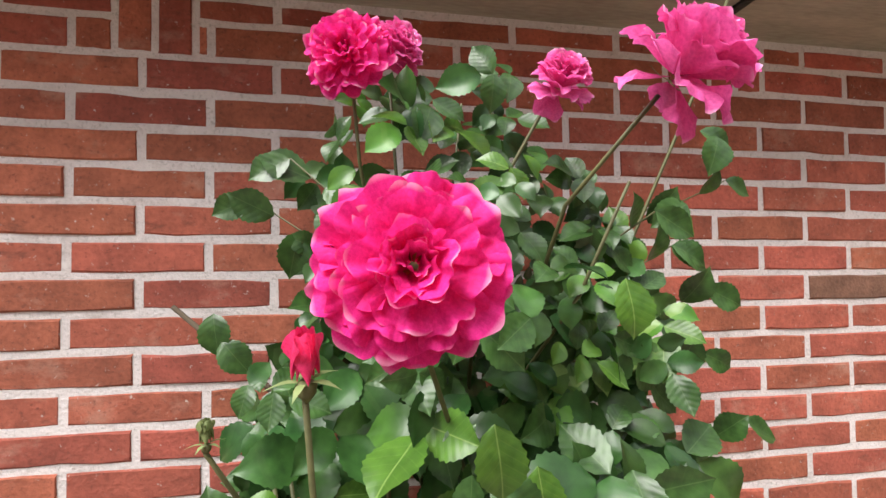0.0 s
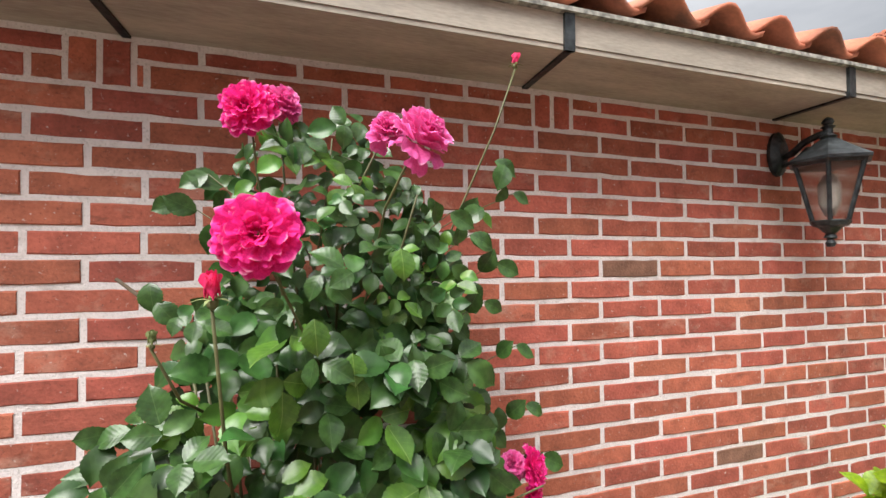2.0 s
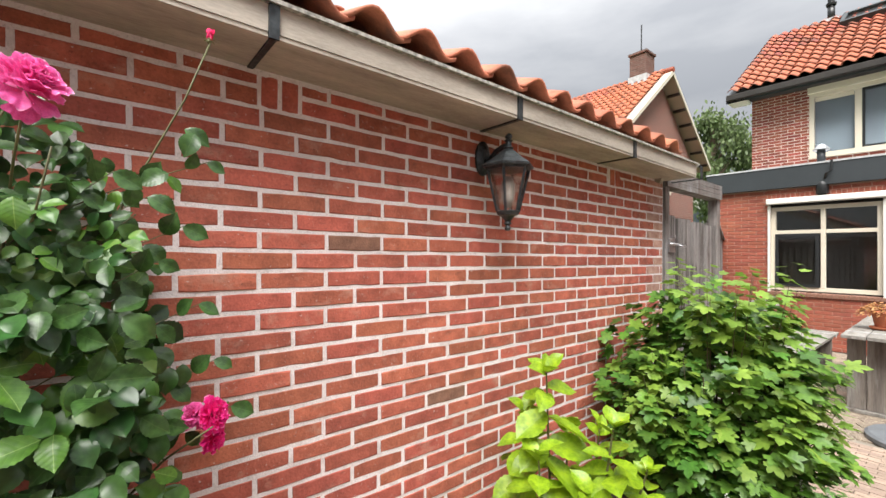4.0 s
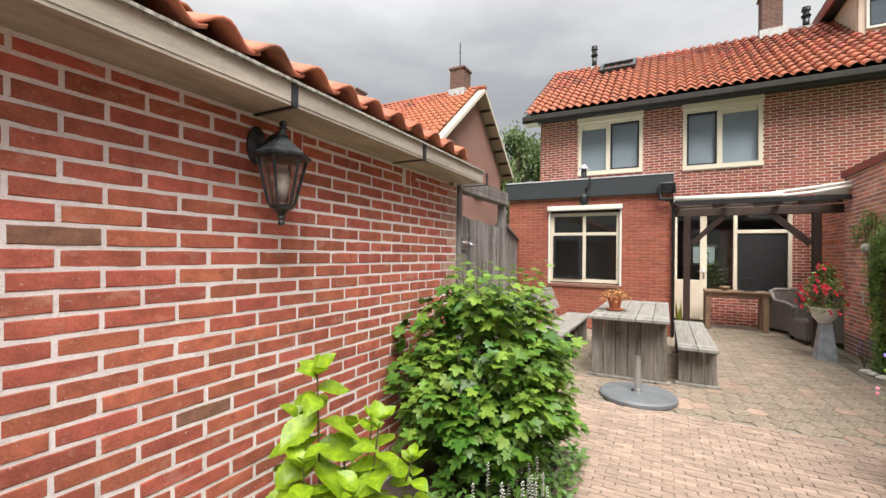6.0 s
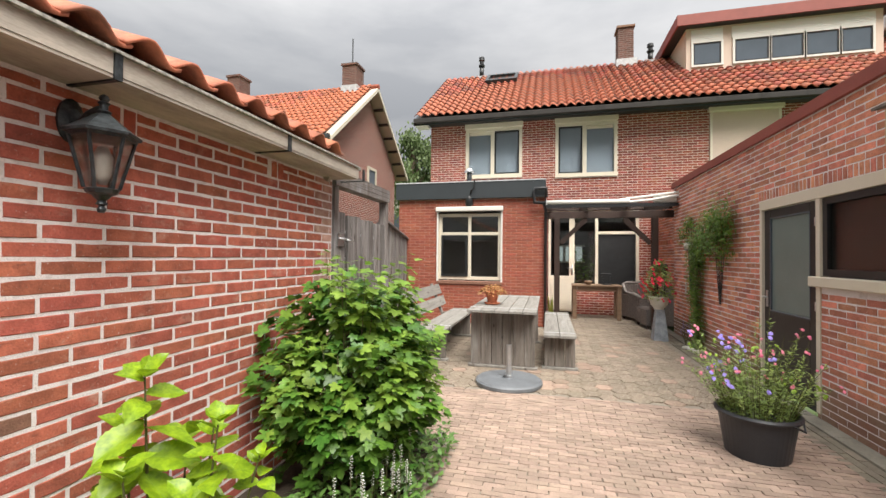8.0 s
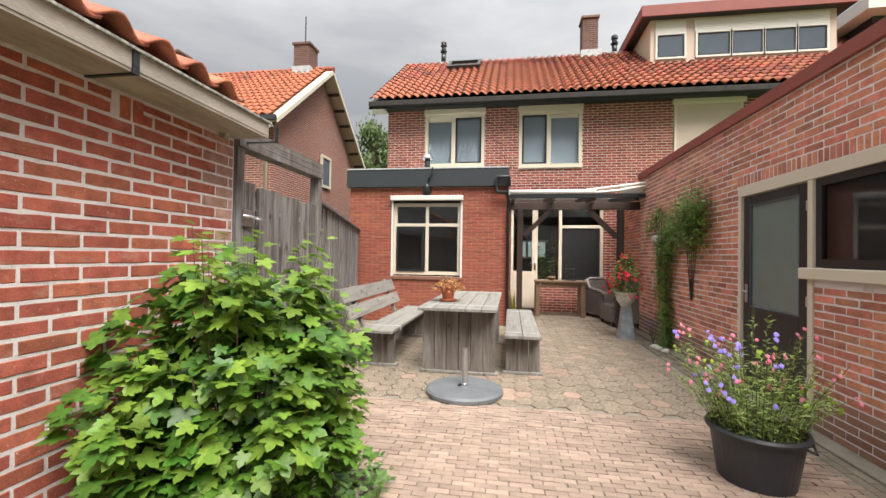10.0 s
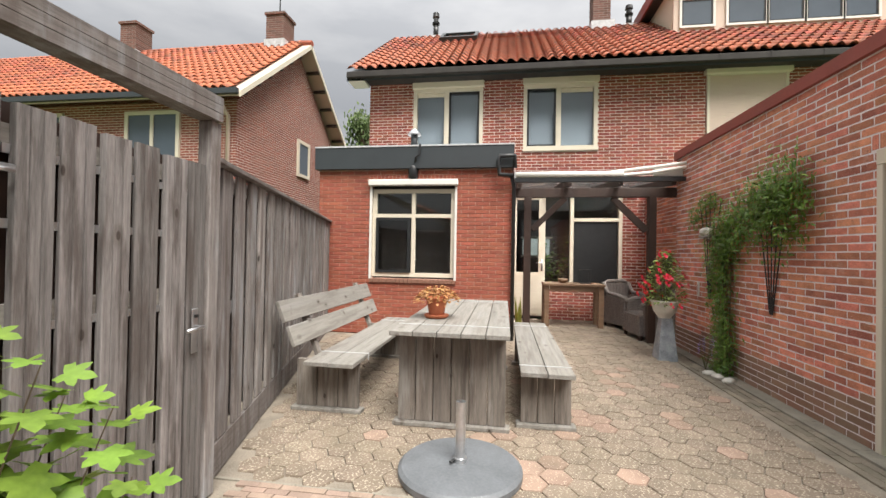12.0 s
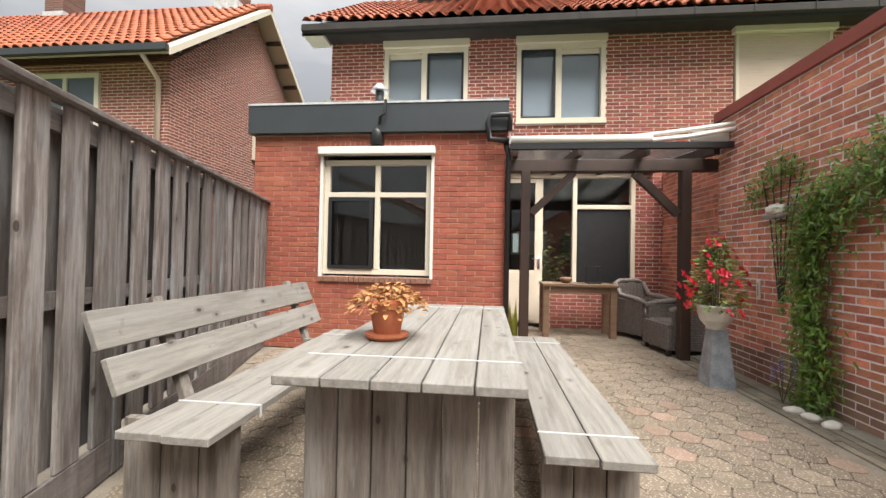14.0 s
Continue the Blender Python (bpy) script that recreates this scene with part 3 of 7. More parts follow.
def lay_bricks(parent, axis, plane, facing, cells, material, rest, centre, limit=300, brown=(), brown_mat=None, seed=1, pitch=0.2, height=0.05):
    """Bricks stand proud of the plane towards facing (-1 or 1)."""
    rnd = random.Random(seed)
    shared = [worn_brick(pitch, height, seed * 20 + k, material, axis, facing) for k in range(10)]
    brown_mesh = worn_brick(pitch, height, seed * 20 + 19, brown_mat, axis, facing) if brown_mat else None
    verts, faces = [], []
    full = sorted((c for c in cells if c[4]), key=lambda c: abs((c[0] + c[1]) / 2 - centre[0]) + 0.6 * abs((c[2] + c[3]) / 2 - centre[1]))
    near = set(full[:limit])
    for c in cells:
        u, z = (c[0] + c[1]) / 2, (c[2] + c[3]) / 2
        out = facing * rnd.uniform(-0.0018, 0.0018)
        if c in near or any(c[4] and abs(u - bu) < 0.06 and abs(z - bz) < 0.03 for bu, bz in brown):
            is_brown = any(abs(u - bu) < 0.06 and abs(z - bz) < 0.03 for bu, bz in brown)
            ob = new("brick", brown_mesh if is_brown else rnd.choice(shared))
            ob.parent = parent
            place = plane - facing * 0.012 + out
            ob.location = (u, place, z) if axis == "x" else (place, u, z)
            ob.rotation_euler = (0, rnd.choice((0, math.pi)) + rnd.uniform(-0.005, 0.005), 0) if axis == "x" else (rnd.uniform(-0.004, 0.004), 0, 0)
        else:
            gv, gf = brick_geo(c[1] - c[0] + rnd.uniform(-0.0015, 0.001), c[3] - c[2], rnd, facing, axis)
            place = plane - facing * 0.012 + out
            k = len(verts)
            if axis == "x":
                verts.extend((p[0] + u, p[1] + place, p[2] + z) for p in gv)
            else:
                verts.extend((p[0] + place, p[1] + u, p[2] + z) for p in gv)
            faces.extend(tuple(k + q for q in f) for f in gf)
    if faces:
        me = bpy.data.meshes.new("brickwork")
        me.from_pydata(verts, [], faces)
        me.materials.append(rest)
        ob = new("brickwork", me)
        ob.parent = parent
        tagged(ob, kind="stuff")


def brick_pattern(name, base, mortar, swap):
    """Brickwork that stays far off; swap: which two axes lie in the wall."""
    m = node_mat(name, base, 0.9, scale=1.5, vary=0.15, bump=0)
    n, l = m.node_tree.nodes, m.node_tree.links
    tc = n.new("ShaderNodeTexCoord")
    sp = n.new("ShaderNodeSeparateXYZ")
    cb = n.new("ShaderNodeCombineXYZ")
    bt = n.new("ShaderNodeTexBrick")
    l.new(tc.outputs["Object"], sp.inputs[0])
    l.new(sp.outputs[swap], cb.inputs[0])
    l.new(sp.outputs["Z"], cb.inputs[1])
    l.new(cb.outputs[0], bt.inputs["Vector"])
    bt.inputs["Scale"].default_value = 1.0
    bt.inputs["Brick Width"].default_value, bt.inputs["Row Height"].default_value = 0.22, 0.0625
    bt.inputs["Mortar Size"].default_value = 0.006
    bt.inputs["Color1"].default_value = (*[c * 0.75 for c in base], 1)
    bt.inputs["Color2"].default_value = (*[c * 1.25 for c in base], 1)
    bt.inputs["Mortar"].default_value = (*mortar, 1)
    l.new(bt.outputs["Color"], n["Principled BSDF"].inputs["Base Color"])
    bp = n.new("ShaderNodeBump")
    bp.invert = True
    bp.inputs["Distance"].default_value = 0.006
    l.new(bt.outputs["Fac"], bp.inputs["Height"])
    l.new(bp.outputs[0], n["Principled BSDF"].inputs["Normal"])
    return m


FAR_BRICK_X = brick_pattern("far_brick_x", (0.24, 0.078, 0.055), (0.62, 0.52, 0.46), "X")
FAR_BRICK_Y = brick_pattern("far_brick_y", (0.24, 0.078, 0.055), (0.62, 0.52, 0.46), "Y")
CHIM_BRICK = brick_pattern("chimney_brick", (0.13, 0.06, 0.045), (0.2, 0.17, 0.15), "Y")

# ---- ground ----
ground = block("ground", (-400, 400, -400, 400, -0.3, -0.035), LAWN, label="level ground reaching the horizon", kind="structure")
bed_soil = block("planting_bed", (-2.0, 5.15, 0.30, 1.206, -0.03, 0.02), SOIL, label="dark soil of the planting bed along the garage wall", kind="structure")
pavement = block("pavement", (-3.0, 12.97, -2.862, 4.5, -0.034, -0.012), SAND, label="sanded paving bed of the back garden", kind="structure")


def fence_y(x):
    return 1.25 + 0.285 * (x - 6.3)


# ---- garage wall with roof edge ----
WALL_Y, PITCH, COURSE = 1.2, 0.2233, 0.0645
garage = block("wall_north", (-2.0, 5.07, 1.2025, 1.42, -0.03, 2.0209), MORTAR, label="red brick garage wall with pale mortar joints", kind="structure")
block("garage_body", (-2.0, 5.06, 1.43, 4.4, -0.03, 2.0), FAR_BRICK_X, label="body of the brick garage behind the garden wall face", kind="structure")
pockets = [(a, a + 0.132) for a in (-0.12, 1.012, 2.165, 3.28, 4.3)]
pocket_holes = [(a - 0.01, b, 1.895, 2.03) for a, b in pockets]
garage_cells = brick_cells(-2.0, 5.15, -0.0293, 2.018, PITCH, COURSE, 0.013, shift=2.3995 + PITCH / 2, holes=pocket_holes)
# the bricks beyond the lantern run a little shorter
garage_cells = [c if c[1] < 3.1 else (3.1 + (c[0] - 3.1) * 0.975, min(5.06, 3.1 + (c[1] - 3.1) * 0.975), c[2], c[3], False) for c in garage_cells]
garage_cells = [c for c in garage_cells if c[1] - c[0] > 0.012]
garage_cells += [c for a, b in pockets for c in upright(a, b, 1.9045, 2.018, 0.065, 0.0115)]

gutter = thing("gutter", "weathered cream box gutter with a mossy grey lip above the garage wall", "gutter", kind="structure")
block("soffit", (-2.0, 5.075, 0.975, 1.5, 2.021, 2.033), GUTTER, gutter, "stained cream soffit board")
bm = bmesh.new()
box(bm, -2.0, 5.075, 0.972, 0.984, 2.034, 2.108)
box(bm, 5.063, 5.075, 0.985, 1.19, 2.034, 2.108)
part("fascia", bm, GUTTER, gutter, "weathered cream gutter face")
bm = bmesh.new()
box(bm, -2.0, 5.085, 0.955, 0.990, 2.1085, 2.120)
part("lip", bm, GUTTER_LIP, gutter, "lichen-covered grey gutter lip")
for k in range(-1, 5):
    cx = 1.124 + k * 1.008
    bm = bmesh.new()
    box(bm, cx - 0.009, cx + 0.009, 0.962, 1.199, 2.0145, 2.0205)
    box(bm, cx - 0.014, cx + 0.014, 0.9625, 0.9715, 2.0145, 2.112)
    part("bracket", bm, LAMP_BLACK, gutter, "dark flat steel gutter bracket")
bm = bmesh.new()
lathe(bm, ((0.012, 0), (0.012, 0.03)), 8, pose(5.11, 0.99, 2.112, 0, 90))
part("end_hook", bm, GUTTER_LIP, gutter, "small grey end stub")


def pantile(width, length, amp, thick, segments=9, seed=0):
    """An S-shaped roof tile; x across, y up the roof, z out of it."""
    rnd = random.Random(seed)
    bm = bmesh.new()
    rows = []
    for j, (y, lift) in enumerate(((0, 0.042), (length * 0.5, 0.022), (length, 0.0))):
        top, low = [], []
        for i in range(segments):
            u = i / (segments - 1)
            x = (u * 1.12) * width
            z = amp * (math.sin(2 * math.pi * u * 0.98 - 0.6) * 0.5 + 0.5) + lift
            top.append(bm.verts.new((x, y, z + rnd.uniform(-1, 1) * 0.0007)))
            low.append(bm.verts.new((x, y, z - thick)))
        rows.append((top, low))
    for (t0, l0), (t1, l1) in zip(rows, rows[1:]):
        for i in range(segments - 1):
            bm.faces.new((t0[i], t0[i + 1], t1[i + 1], t1[i]))
            bm.faces.new((l1[i], l1[i + 1], l0[i + 1], l0[i]))
    t, lo = rows[0]
    for i in range(segments - 1):
        bm.faces.new((lo[i], lo[i + 1], t[i + 1], t[i]))
    for s in (0, -1):
        for (t0, l0), (t1, l1) in zip(rows, rows[1:]):
            bm.faces.new((t0[s], t1[s], l1[s], l0[s]))
    return bm


def tiled_roof(parent, material, rest_material, m, across, up, width, length, amp, thick, centre, limit, segments=9, skip=None):
    """Rows of tiles on the slope whose lower corner has the pose m."""
    meshes = [mesh_of("roof_tile", pantile(width, length, amp, thick, segments, seed=k), material, True) for k in range(3)]
    cells = [(i, j) for j in range(up) for i in range(across) if not (skip and skip(i, j))]
    cells.sort(key=lambda c: abs(c[0] - centre) + 2.5 * c[1])
    rnd = random.Random(7)
    verts, faces = [], []
    src = meshes[0]
    sv = [v.co.copy() for v in src.vertices]
    sf = [tuple(p.vertices) for p in src.polygons]
    for n_, (i, j) in enumerate(cells):
        jit = pose(i * width + rnd.uniform(-1, 1) * 0.003, j * (length - 0.07) + rnd.uniform(-1, 1) * 0.008, rnd.uniform(0, 1) * 0.004, 0, 0, rnd.uniform(-0.7, 0.7))
        if n_ < limit:
            ob = new("roof_tile", meshes[n_ % 3])
            ob.parent = parent
            ob.matrix_basis = m @ jit
        else:
            k = len(verts)
            mm = m @ jit
            verts += [mm @ v for v in sv]
            faces += [tuple(k + q for q in f) for f in sf]
    if verts:
        me = bpy.data.meshes.new("tiles")
        me.from_pydata(verts, [], faces)
        me.materials.append(rest_material)
        for p in me.polygons:
            p.use_smooth = True
        ob = new("tiles", me)
        ob.parent = parent
        tagged(ob, kind="stuff")


garage_roof = thing("garage_roof", "orange-red pantile roof of the garage, weathered along its lower edge", kind="structure")
block("roof_board", (-2.0, 4.95, 0, 3.0, -0.05, -0.03), DARK_WOOD, garage_roof, "dark roof boarding").matrix_basis = pose(0, 1.03, 2.13, 25)
block("verge_board", (4.93, 4.97, 0.0, 3.0, -0.16, 0.0), GUTTER, garage_roof, "weathered verge board").matrix_basis = pose(0, 1.1, 2.13, 25)

# ---- garden gate and fence ----
gate = thing("garden_gate", "closed weathered grey board gate beside the brick garage", "gate")
GY = 1.2
board_edges = [5.185 + 0.148 * k for k in range(8)]


def grooved_board(a, b, front, top):
    """A gate board, one piece, whose face is cut by two shallow grooves."""
    w, back = (b - a) / 3, GY + 0.018
    line = [(a, back), (a, front + 0.003), (a + 0.003, front)]
    for j in (1, 2):
        u = a + j * w
        line += [(u - 0.004, front), (u - 0.002, front + 0.006), (u + 0.002, front + 0.006), (u + 0.004, front)]
    line += [(b - 0.003, front), (b, front + 0.003), (b, back)]
    bm = bmesh.new()
    low = [bm.verts.new((x, y, 0.05)) for x, y in line]
    high = [bm.verts.new((x, y, top)) for x, y in line]
    bm.faces.new(low)
    bm.faces.new(high[::-1])
    for q in range(len(line)):
        bm.faces.new((low[q], high[q], high[(q + 1) % len(line)], low[(q + 1) % len(line)]))
    part("board", bm, GATE_WOOD, gate)


for k in range(7):
    top = 1.775 - 0.006 * k - (0.012 if k % 2 else 0.0)
    a, b = board_edges[k], board_edges[k + 1] - 0.034 + 0.004 * (k % 3)
    grooved_board(a, b, GY - (0.012 if k % 2 else 0.0), top)
    if k < 6:
        # dark wood here puts the shade of the deep gaps into the colour
        block("board", (b - 0.055, b + 0.075, GY + 0.052, GY + 0.068, 0.05, top - 0.01), DARK_WOOD, gate, "backing board, coloured dark to stand for the shade in the gap")
for z in (0.35, 1.05, 1.62):
    block("rail", (5.185, 6.2, GY + 0.019, GY + 0.05, z, z + 0.07), PLANK, gate)
for k in range(1, 7):
    for z in (1.02, 1.36, 1.60 - 0.005 * k):
        x = board_edges[k] - 0.024
        block("clip", (x, x + 0.022, GY + 0.010, GY + 0.0185, z, z + 0.03), STEEL, gate, "small galvanised clip between the boards")
latch = thing("latch", "galvanised steel sliding gate latch", at=(5.19, GY - 0.02, 1.545))
latch.parent = gate
latch.scale = (1.0, 1.2, 1.35)
block("latch_plate", (-0.05, 0.05, 0.0, 0.008, -0.045, 0.035), STEEL, latch)
bm = bmesh.new()
tube(bm, ((-0.07, -0.012, 0), (0.12, -0.012, 0)), 0.008, 8)
tube(bm, ((0.03, -0.012, 0), (0.03, -0.045, -0.01), (0.09, -0.05, -0.01)), 0.006, 6)
part("bolt", bm, STEEL, latch, smooth=True)
handle = thing("gate_handle", "steel lever handle with a narrow back plate", at=(6.11, GY - 0.012, 0.92))
handle.parent = gate
block("back_plate", (-0.02, 0.02, -0.006, 0.0, -0.13, 0.09), STEEL, handle, bevel=0.002)
bm = bmesh.new()
tube(bm, ((0.0, -0.004, 0), (0.0, -0.05, 0), (-0.11, -0.055, -0.004)), 0.009, 8)
part("lever", bm, STEEL, handle, smooth=True)
block("hook", (-0.01, 0.01, -0.02, -0.007, 0.045, 0.06), BLACK, handle)

gate_frame = thing("gate_frame", "weathered grey timber posts and a heavy cross beam over the gate", "gate frame")
block("post", (5.095, 5.165, GY - 0.01, GY + 0.075, 0, 1.984), FENCE, gate_frame, bevel=0.004)
block("post", (6.215, 6.29, GY - 0.005, GY + 0.075, 0, 1.984), FENCE, gate_frame, bevel=0.004)
bm = bmesh.new()
for k in range(3):
    box(bm, 5.085, 6.27, GY - 0.028, GY - 0.008, 1.986 + 0.044 * k, 2.0275 + 0.044 * k)
part("beam_cladding", bm, FENCE_H, gate_frame, "ribbed grey cladding board")
block("beam", (5.085, 6.27, GY - 0.0075, GY + 0.08, 1.985, 2.112), FENCE_H, gate_frame, bevel=0.003)

fence = thing("fence", "weathered grey hit-and-miss board fence with a capping rail", "fence", at=(6.3, 1.25, 0), rz=math.degrees(math.atan(0.285)))
rnd_f = random.Random(9)
FL = math.hypot(4.42, 4.42 * 0.285)
block("capping", (0.0, FL, -0.035, 0.06, 1.785, 1.815), FENCE_H, fence, bevel=0.004)
block("kickboard", (0.0, FL, 0.005, 0.03, 0.0, 0.19), FENCE_H, fence, bevel=0.003)
for k in range(4):
    x = 0.02 + k * (FL - 0.09) / 3
    block("post", (x, x + 0.07, 0.0, 0.07, 0.0, 1.784), FENCE, fence, bevel=0.003)
for k in range(3):
    x0 = 0.09 + k * (FL - 0.09) / 3
    x1 = x0 + (FL - 0.09) / 3 - 0.07
    for z in (0.90, 1.66):
        block("rail", (x0, x1, 0.031, 0.072, z, z + 0.075), FENCE_H, fence)
    n = 6
    w = (x1 - x0) / n
    for j in range(n):
        tilt = rnd_f.uniform(-0.003, 0.003)
        u = x0 + j * w + tilt
        block("board", (u + 0.084, u + w - 0.006, 0.008 + tilt, 0.030 + tilt, 0.195, 1.782), FENCE, fence, bevel=0.003)
        block("board", (x0 + j * w - 0.030, x0 + j * w + 0.192, 0.074, 0.092, 0.2, 1.78), FENCE, fence)

# ---- annex ----
AX, AY0, AY1 = 10.722, -0.43, 2.70
WY0, WY1, WZ0, WZ1 = 0.418, 1.824, 0.89, 2.46
annex = thing("wall_annex", "smooth red brick kitchen annex with a flat roof", kind="structure")
for dims in ((AX + 0.006, AX + 0.2, AY0, WY0, 0, 2.64), (AX + 0.006, AX + 0.2, WY1, AY1, 0, 2.64), (AX + 0.006, AX + 0.2, WY0, WY1, 0, WZ0), (AX + 0.006, AX + 0.2, WY0, WY1, WZ1, 2.64),
             (AX + 0.2, 12.97, AY0 + 0.006, AY0 + 0.2, 0, 2.64), (AX + 0.2, 12.97, AY1 - 0.2, AY1 - 0.006, 0, 2.64)):
    block("masonry", dims, MORTAR_A, annex)
annex_cells = brick_cells(AY0, AY1, 0.0, 2.56, 0.22, 0.0625, 0.009, shift=0.02, holes=[(WY0, WY1, WZ0, WZ1), (WY0 - 0.02, WY1 + 0.02, 2.46, 2.57)])
annex_cells += upright(WY0 - 0.02, WY1 + 0.02, 2.463, 2.56, 0.062, 0.009)
annex_cells += brick_cells(AY0, AY1, 2.5625, 2.64, 0.22, 0.0625, 0.009, shift=0.13)
annex_side = brick_cells(AX, 12.9, 0.0, 2.64, 0.22, 0.0625, 0.009, shift=0.1)
roof_a = thing("annex_roof", "flat annex roof with a wide dark grey fascia and a pale metal edge", kind="structure")
block("fascia", (10.64, 10.665, AY0 - 0.03, AY1 + 0.05, 2.642, 2.985), GREY_PLASTIC, roof_a, "dark grey fascia board")
block("fascia_side", (10.666, 12.96, AY0 - 0.03, AY0 - 0.008, 2.642, 2.985), GREY_PLASTIC, roof_a)
block("roof_slab", (10.666, 12.96, AY0 - 0.007, AY1 + 0.05, 2.644, 2.97), GREY_PLASTIC, roof_a)
block("edge_trim", (10.63, 12.96, AY0 - 0.036, AY1 + 0.056, 2.986, 3.01), LEAD, roof_a, "pale aluminium roof edge")


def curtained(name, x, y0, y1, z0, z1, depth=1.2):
    """A closed room behind a window, its dimness put into the wall colour."""
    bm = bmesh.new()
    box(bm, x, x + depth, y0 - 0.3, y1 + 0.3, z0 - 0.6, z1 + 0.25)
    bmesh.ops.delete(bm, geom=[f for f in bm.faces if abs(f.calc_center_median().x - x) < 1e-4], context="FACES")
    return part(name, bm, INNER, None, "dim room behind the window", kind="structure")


def bars(name, parent, material, dims, label=""):
    bm = bmesh.new()
    for d in dims:
        box(bm, *d)
    return soften(part(name, bm, material, parent, label), 0.003)


win = thing("window_1", "cream four-light kitchen window with a black insect screen and roller box", kind="structure")
fx0, fx1 = AX + 0.05, AX + 0.11
bm = bmesh.new()
frame_bars(bm, "y", fx0, fx1, WY0 + 0.03, WY1 - 0.03, WZ0 + 0.03, 2.33, 0.065)
part("window_frame", bm, CREAM, win)
block("mullion", (fx0 - 0.004, fx1, 1.09, 1.15, WZ0 + 0.095, 2.265), CREAM, win, bevel=0.003)
block("transom", (fx0 - 0.002, fx1, WY0 + 0.095, 1.09, 1.87, 1.93), CREAM, win, bevel=0.003)
block("transom", (fx0 - 0.002, fx1, 1.15, WY1 - 0.095, 1.87, 1.93), CREAM, win, bevel=0.003)
bm = bmesh.new()
for a, b in ((WY0 - 0.005, WY0 + 0.03), (WY1 - 0.03, WY1 + 0.005)):
    box(bm, AX - 0.02, AX + 0.01, a, b, WZ0 - 0.01, 2.37)
part("roller_guide", bm, WHITE, win)
block("roller_box", (AX - 0.085, AX + 0.01, WY0 - 0.02, WY1 + 0.02, 2.372, 2.47), WHITE, win, "white roller blind box", bevel=0.012)
bm = bmesh.new()
frame_bars(bm, "y", fx0 - 0.02, fx0 - 0.006, 1.165, 1.735, 0.985, 1.865, 0.045)
part("screen_frame", bm, BLACK, win, "black insect screen frame")
for a, b, c, d in ((0.51, 1.09, 0.98, 1.87), (1.15, 1.735, 0.98, 1.87), (0.51, 1.09, 1.93, 2.27), (1.15, 1.735, 1.93, 2.27)):
    ob = block("pane", (fx0 + 0.03, fx0 + 0.036, a, b, c, d), GLASS, win)
    ob.visible_shadow = False
bm = bmesh.new()
for k in range(22):
    box(bm, AX - 0.03, AX + 0.05, WY0 + 0.064 * k - 0.0, WY0 + 0.064 * k + 0.056, WZ0 - 0.06, WZ0 - 0.005)
part("window_sill", bm, BRICK_BROWN, win, "row of dark glazed sill bricks")
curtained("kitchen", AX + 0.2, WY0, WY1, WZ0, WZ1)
block("reveal", (AX + 0.012, AX + 0.045, WY1 - 0.03, WY1 - 0.001, WZ0, 2.33), CREAM, win)

flue = thing("roof_vent", "aluminium mushroom roof vent on the annex", "roof vent", at=(10.95, 1.17, 3.01))
bm = bmesh.new()
lathe(bm, ((0.055, 0), (0.055, 0.24)), 18)
part("pipe", bm, GREY_PLASTIC, flue, "dark grey vent pipe", smooth=True)
bm = bmesh.new()
lathe(bm, ((0.11, 0.24), (0.11, 0.255), (0.07, 0.30), (0.05, 0.33), (0.015, 0.34)), 18)
part("cowl", bm, STEEL, flue)
wl_lamp = thing("wall_spotlight", "black outdoor wall spotlight with a sensor arm above the window", "wall lamp", at=(10.70, 1.12, 2.62))
wl_lamp.scale = (1.3, 1.3, 1.2)
bm = bmesh.new()
lathe(bm, ((0.055, -0.10), (0.062, -0.09), (0.062, 0.02), (0.05, 0.06), (0.035, 0.07)), 16)
part("lamp_head", bm, BLACK, wl_lamp, smooth=True)
bm = bmesh.new()
tube(bm, ((-0.01, 0, 0.02), (-0.04, -0.03, 0.10), (-0.09, -0.05, 0.16), (-0.095, -0.09, 0.18), (-0.095, -0.10, 0.32)), 0.014, 6)
part("arm", bm, BLACK, wl_lamp)
box2 = bmesh.new()
box(box2, -0.02, 0.03, -0.04, 0.04, -0.17, -0.101)
part("base", box2, BLACK, wl_lamp)

down = thing("drainpipe", "black plastic downpipe with an elbow box at the annex corner", "drainpipe")
bm = bmesh.new()
tube(bm, ((10.66, -0.46, 0.0), (10.66, -0.46, 2.35), (10.62, -0.42, 2.5)), 0.03, 12)
part("pipe", bm, BLACK, down, smooth=True)
bm = bmesh.new()
tube(bm, ((10.60, -0.47, 2.62), (10.58, -0.47, 2.80), (10.58, -0.25, 2.80), (10.58, -0.22, 2.70), (10.58, -0.24, 2.52), (10.6, -0.46, 2.50)), 0.035, 10)
part("elbow", bm, BLACK, down, smooth=True)

# ---- house ----
HX = 12.99
house = thing("wall_house", "two-storey dark red brick rear wall with pale joints", kind="structure")
openings = [(0.16, 1.653, 3.53, 5.0), (-2.16, -0.679, 3.48, 5.0), (-5.62, -4.184, 3.48, 5.03), (-2.66, -0.5, 0.62, 2.6), (-1.18, -0.5, 0.0, 2.6)]
HOUSE_L, HOUSE_R, HTOP = 2.63, -14.0, 5.02


